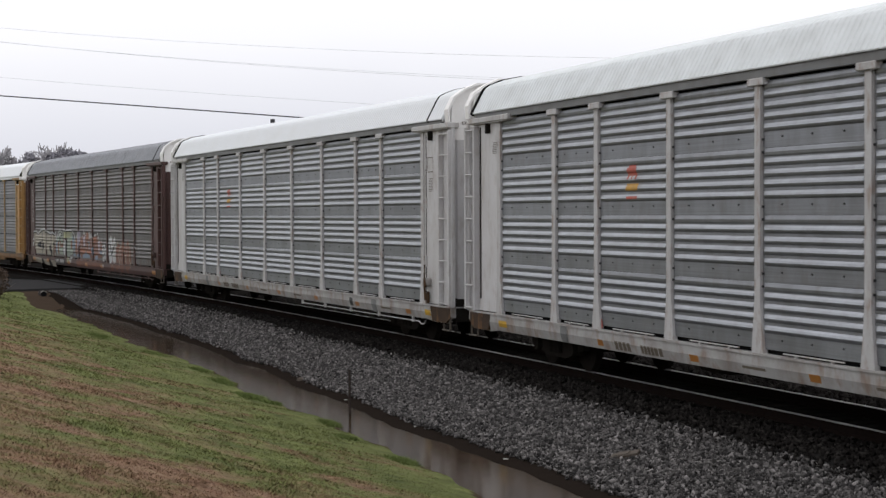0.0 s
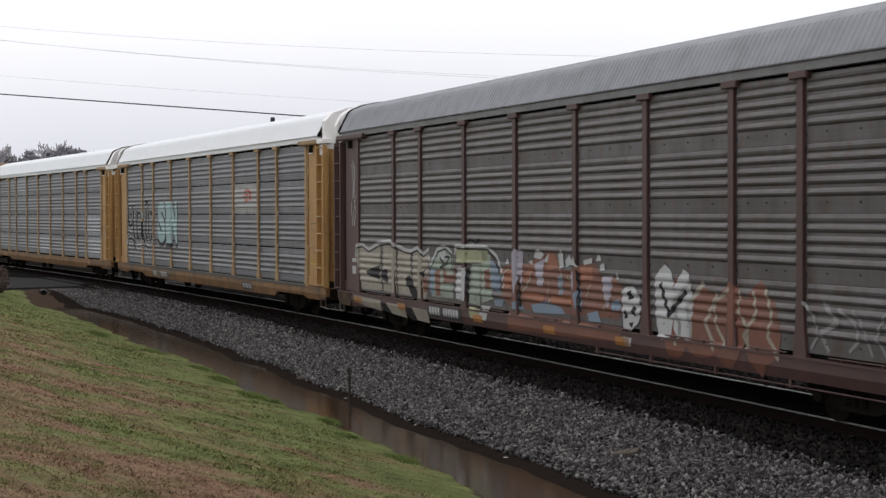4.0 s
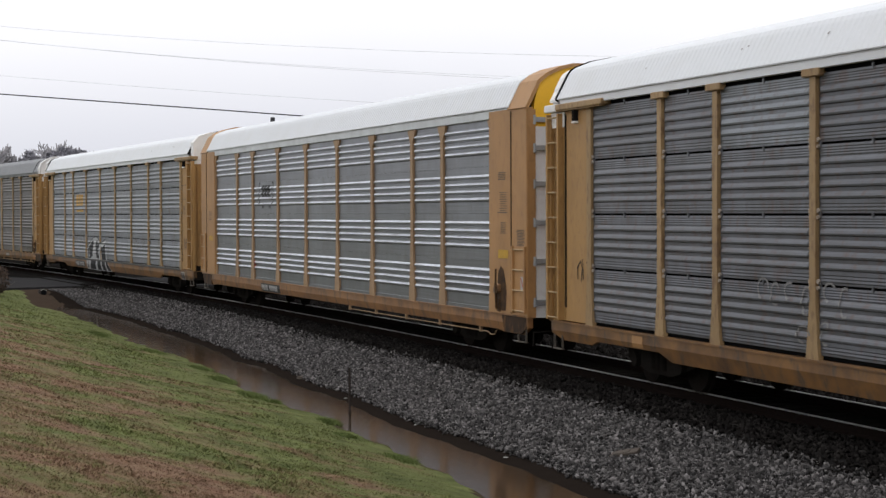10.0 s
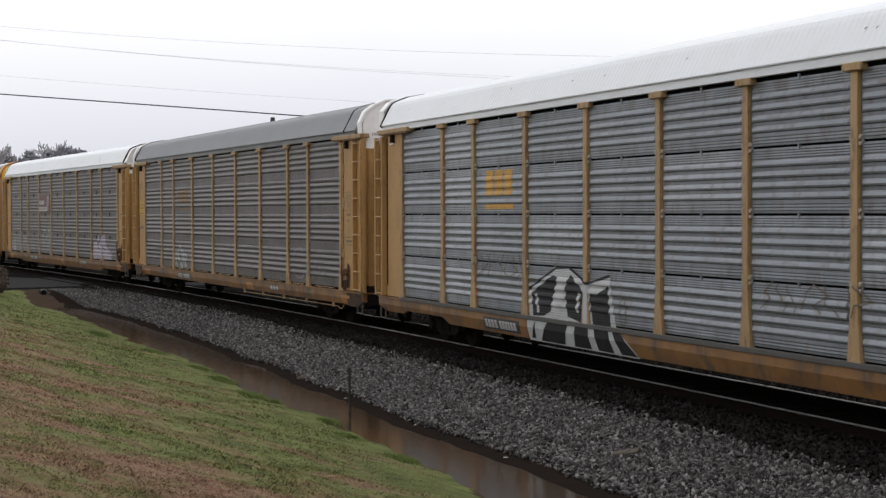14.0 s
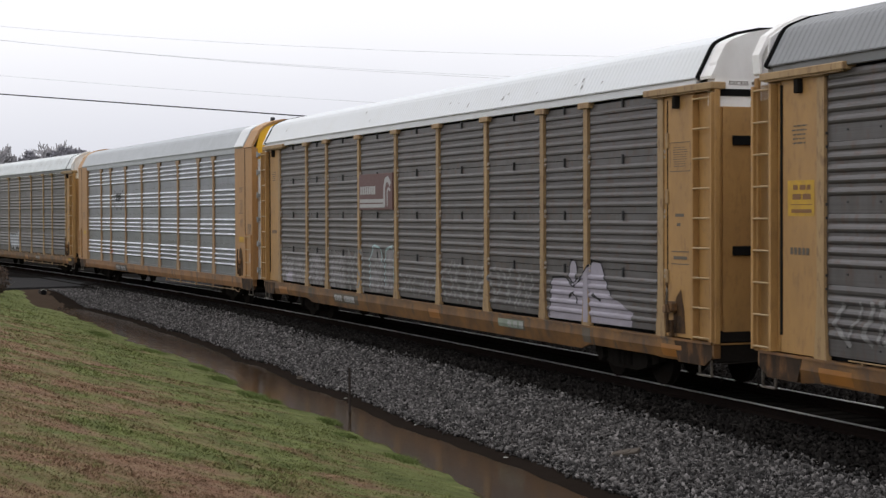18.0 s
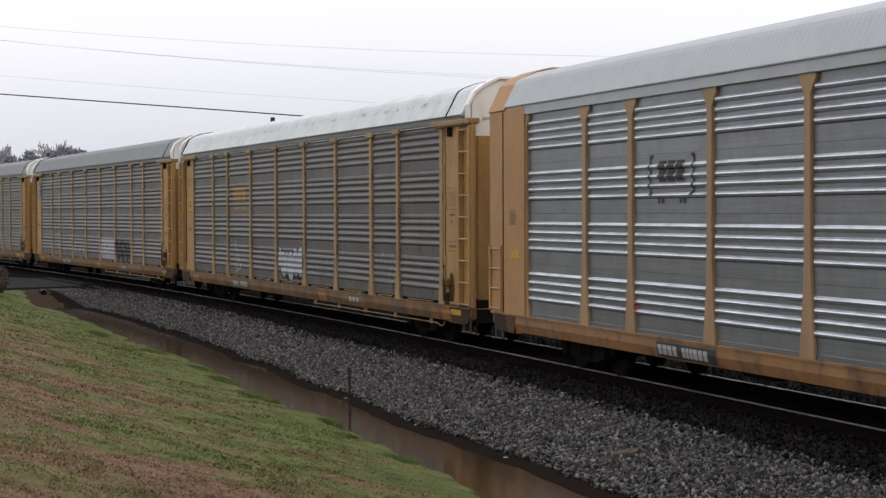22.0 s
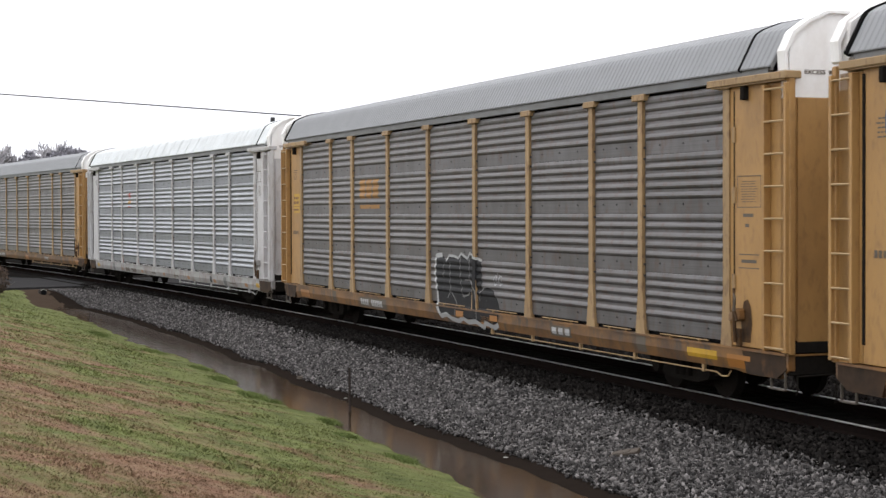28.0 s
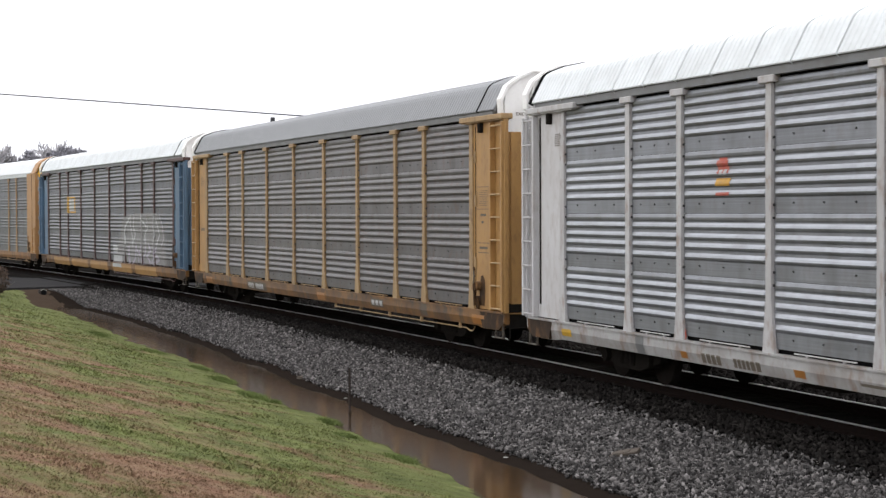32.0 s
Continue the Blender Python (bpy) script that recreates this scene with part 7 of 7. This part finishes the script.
# the top of a pole behind the train
pt = ray_at(*view_dir(482.5, 208), 90)
pl = thing("utility_pole", "slim dark pole with a small cap behind the train", "pole", at=(pt.x, pt.y, -0.74))
part("shaft", Geo().rod((0, 0, -0.5), (0, 0, pt.z + 0.74 - 0.1), 0.07, 10, 0.05).mesh("shaft", M["pole"]), pl)
part("cap", Geo().box(-0.1, 0.1, -0.1, 0.1, pt.z + 0.74 - 0.26, pt.z + 0.74, 0.02).mesh("cap", M["wire"]), pl)


# ---- trees on the rise beyond the crossing ----
def bare_tree(at, height, seed, spread=0.5):
    r = random.Random(seed)
    trunk, crown = Geo(), Geo()

    def grow(p, d, ln, rad, depth):
        q = p + d * ln
        (trunk if depth < 2 else crown).rod(p, q, max(0.055, rad), 5 if depth < 2 else 3, max(0.045, rad * 0.65))
        if depth >= 5:
            return
        for k in range(3 if depth < 4 else 3):
            nd = (d + Vector((r.gauss(0, spread), r.gauss(0, spread), r.gauss(0.08, 0.25)))).normalized()
            grow(p.lerp(q, r.uniform(0.6, 1.0)), nd, ln * r.uniform(0.6, 0.8), rad * 0.6, depth + 1)

    grow(Vector((0, 0, -0.3)), Vector((0, 0, 1)), height * 0.30, height * 0.018, 0)
    up = height / max(p[2] for p in crown.v)
    for g in (trunk, crown):
        g.v = [(p[0] * up * 0.8, p[1] * up * 0.8, p[2] * up) for p in g.v]
    t = thing("bare_tree", "leafless grey winter tree on the rise", "tree", "bare trees", at=at)
    part("trunk", trunk.mesh("trunk", M["bark"]), t)
    part("crown", crown.mesh("crown", M["twig"]), t, label="fine bare twigs")


def evergreen(at, height, width, seed):
    r = random.Random(seed)
    t = thing("evergreen_tree", "dark evergreen tree with a dense uneven crown", "tree", "evergreens", at=at)
    part("trunk", Geo().rod((0, 0, -0.4), (0, 0, height * 0.9), height * 0.02, 7, 0.03).mesh("trunk", M["bark"]), t)
    g = Geo()
    for _ in range(2600):
        u = r.uniform(0.05, 1)
        z = u * height
        lim = width * 0.5 * math.sqrt(max(0.02, 1 - max(0, (u - 0.55) / 0.45) ** 2)) * (0.9 + 0.12 * math.sin(7 * u + seed))
        a, q = r.uniform(0, 6.283), math.sqrt(r.random())
        q *= lim * (0.9 + 0.12 * math.sin(3 * a + seed))
        c = Vector((q * math.cos(a), q * math.sin(a), z))
        s_ = r.uniform(0.10, 0.22)
        g.add([c + Vector((r.gauss(0, s_), r.gauss(0, s_), r.gauss(0, s_))) for _ in range(4)], [(0, 1, 2), (0, 2, 3), (1, 2, 3)])
    part("crown", g.mesh("crown", M["needle"]), t)


for k, (x, y, d, h) in enumerate(((8, 272, 190, 0), (28, 270, 185, 0), (95, 256, 190, 0), (80, 262, 195, 0), (115, 262, 200, 0), (-25, 262, 180, 0))):
    p = ray_at(*view_dir(x, y), d)
    bare_tree((p.x, p.y, -0.7), p.z + 1.2, 20 + k)
for k, (x, y, d, w) in enumerate(((52, 271, 180, 2.2), (112, 264, 186, 3.0), (122, 265, 184, 5.0), (134, 268, 182, 5.5), (147, 271, 180, 6), (160, 274, 178, 6), (174, 279, 176, 6), (100, 273, 188, 5), (88, 279, 190, 5), (42, 284, 188, 4), (20, 287, 190, 5), (0, 288, 190, 5), (66, 282, 188, 5))):
    p = ray_at(*view_dir(x, y), d)
    evergreen((p.x, p.y, -0.8), p.z + 0.8, w, 50 + k)


# ---- shrub beside the road ----
def shrub(at, r_, h, seed):
    r = random.Random(seed)
    t = thing("shrub", "dark brown dense winter shrub at the lawn's edge", "shrub", at=at)
    st, lv = Geo(), Geo()
    for _ in range(26):
        a, e = r.uniform(0, 6.283), r.uniform(0.5, 1.4)
        d = Vector((math.cos(a) * math.cos(e), math.sin(a) * math.cos(e), math.sin(e)))
        st.rod((0, 0, -0.1), d * h * r.uniform(0.6, 0.95), 0.018, 4, 0.005)
    for _ in range(2600):
        a, u = r.uniform(0, 6.283), r.random() ** 0.4
        z = r.uniform(0.05, 1)
        q = r_ * u * math.sqrt(max(0.05, 1 - (2 * z - 1) ** 2)) * (0.9 + 0.15 * math.sin(4 * a))
        c = Vector((q * math.cos(a), q * math.sin(a), z * h))
        lv.add([c + Vector((r.gauss(0, 0.035), r.gauss(0, 0.035), r.gauss(0, 0.035))) for _ in range(3)], [(0, 1, 2)])
    part("stems", st.mesh("stems", M["bark"]), t)
    part("leaves", lv.mesh("leaves", M["shrub"]), t)


def on_ground(x, y):
    """The place on the ground in the direction of a point of the picture's plane."""
    az, el = view_dir(x, y)
    d = 6.0
    while d < 140:
        p = ray_at(az, el, d)
        o = R_MID - math.hypot(p.x - CX, p.y - CY)
        s = CX + R_SIDE * math.sin(math.atan2(p.x - CX, p.y - CY))
        if p.z <= float(ground_z(np.array(s), np.array(o))):
            return p
        d += 0.05
    return ray_at(az, el, 60)


STAKE.location = on_ground(619.5, 747)
STAKE.location.z = min(STAKE.location.z, WATER)
q0, q1 = on_ground(12, 507), on_ground(52, 506)
kd = q1 - q0
kb = tagged(new("concrete_edging", Geo().box(0, kd.length, -0.09, 0.09, -0.1, 0.09, 0.015).mesh("concrete_edging", M["litter"])), "low pale concrete edging at the lawn's end", "kerb")
kb.location, kb.rotation_euler = (q0.x, q0.y, min(q0.z, q1.z)), (0, 0, math.atan2(kd.y, kd.x))
p = on_ground(-12, 524)
shrub(tuple(p), 0.75, 1.25, 3)

# ---- culvert, plank, stone and litter ----
p = on_ground(75, 520)
cv = thing("culvert_pipe", "short corrugated culvert pipe end in the bank", "pipe", at=(p.x, p.y, p.z + 0.06))
cg = Geo()
for k in range(8):
    cg.prism([((0.13 + 0.01 * (k % 2)) * math.cos(a * 0.3927), (0.13 + 0.01 * (k % 2)) * math.sin(a * 0.3927)) for a in range(16)], -0.4 + k * 0.1, -0.3 + k * 0.1, "x")
part("barrel", cg.mesh("barrel", M["rust_post"]), cv)
part("lip", Geo().prism([(0.15 * math.cos(0.5 + a * 0.3), 0.15 * math.sin(0.5 + a * 0.3)) for a in range(8)] + [(0.125 * math.cos(0.5 + a * 0.3), 0.125 * math.sin(0.5 + a * 0.3)) for a in range(7, -1, -1)], 0.36, 0.42, "x").mesh("lip", M["litter"]), cv, label="pale worn lip")
# flat black disc paints the shade of the hollow pipe
part("mouth", Geo().prism([(0.10 * math.cos(a * 0.3927), 0.10 * math.sin(a * 0.3927)) for a in range(16)], 0.405, 0.412, "x").mesh("mouth", M["black_gap"]), cv)

p = on_ground(1107, 812)
pk = Geo().box(-0.22, 0.22, -0.085, 0.085, 0.0, 0.055, 0.01).box(-0.16, 0.08, -0.06, 0.07, 0.05, 0.065, 0.005).mesh("wood_plank", M["plank"])
ob = tagged(new("wood_plank", pk), "short weathered grey plank lying on the ballast", "plank")
ob.location, ob.rotation_euler = (p.x, p.y, p.z + 0.05), (0.25, -0.22, 0.75)
for x, y, sx, m, nm, lb, ct in ((764, 705, 0.085, "frame", "dark_lump", "dark rusty metal lump on the ballast", "scrap"), (894, 811, 0.032, "litter", "litter", "pale scrap of litter at the water's edge", "litter"),
                                (735, 753, 0.026, "litter", "litter", "pale scrap of litter floating in the ditch", "litter"), (612, 706, 0.026, "litter", "litter", "small pale scrap by the ditch", "litter"),
                                (535, 671, 0.09, "plank", "stick", "short broken stick at the waterline", "stick")):
    p = on_ground(x, y)
    bm = bmesh.new()
    bmesh.ops.create_icosphere(bm, subdivisions=2, radius=sx)
    for v in bm.verts:
        v.co = v.co * (1 + 0.5 * noise.noise(v.co * 14 + Vector((x, y, 0)))) * 1.0
        v.co.z *= 0.5
        v.co.x *= 1.5
    me = bpy.data.meshes.new(nm)
    bm.to_mesh(me)
    bm.free()
    me.materials.append(M[m])
    ob = tagged(new(nm, me), lb, ct)
    ob.location = (p.x, p.y, max(p.z, WATER) + sx * 0.3)
    ob.rotation_euler = (0, 0, x * 0.7)



def motions():
    for car, i in TRAIN:
        walk(car, [(t, car_pose(i, t)) for t in range(33)])
    for w, i in WHEELS:
        at = w.location.copy()
        walk(w, [(k / FPS, Matrix.Translation(at) @ Euler((0, travel(i, k / FPS) / 0.42, 0)).to_matrix().to_4x4()) for k in range(32 * FPS + 1)])


motions()
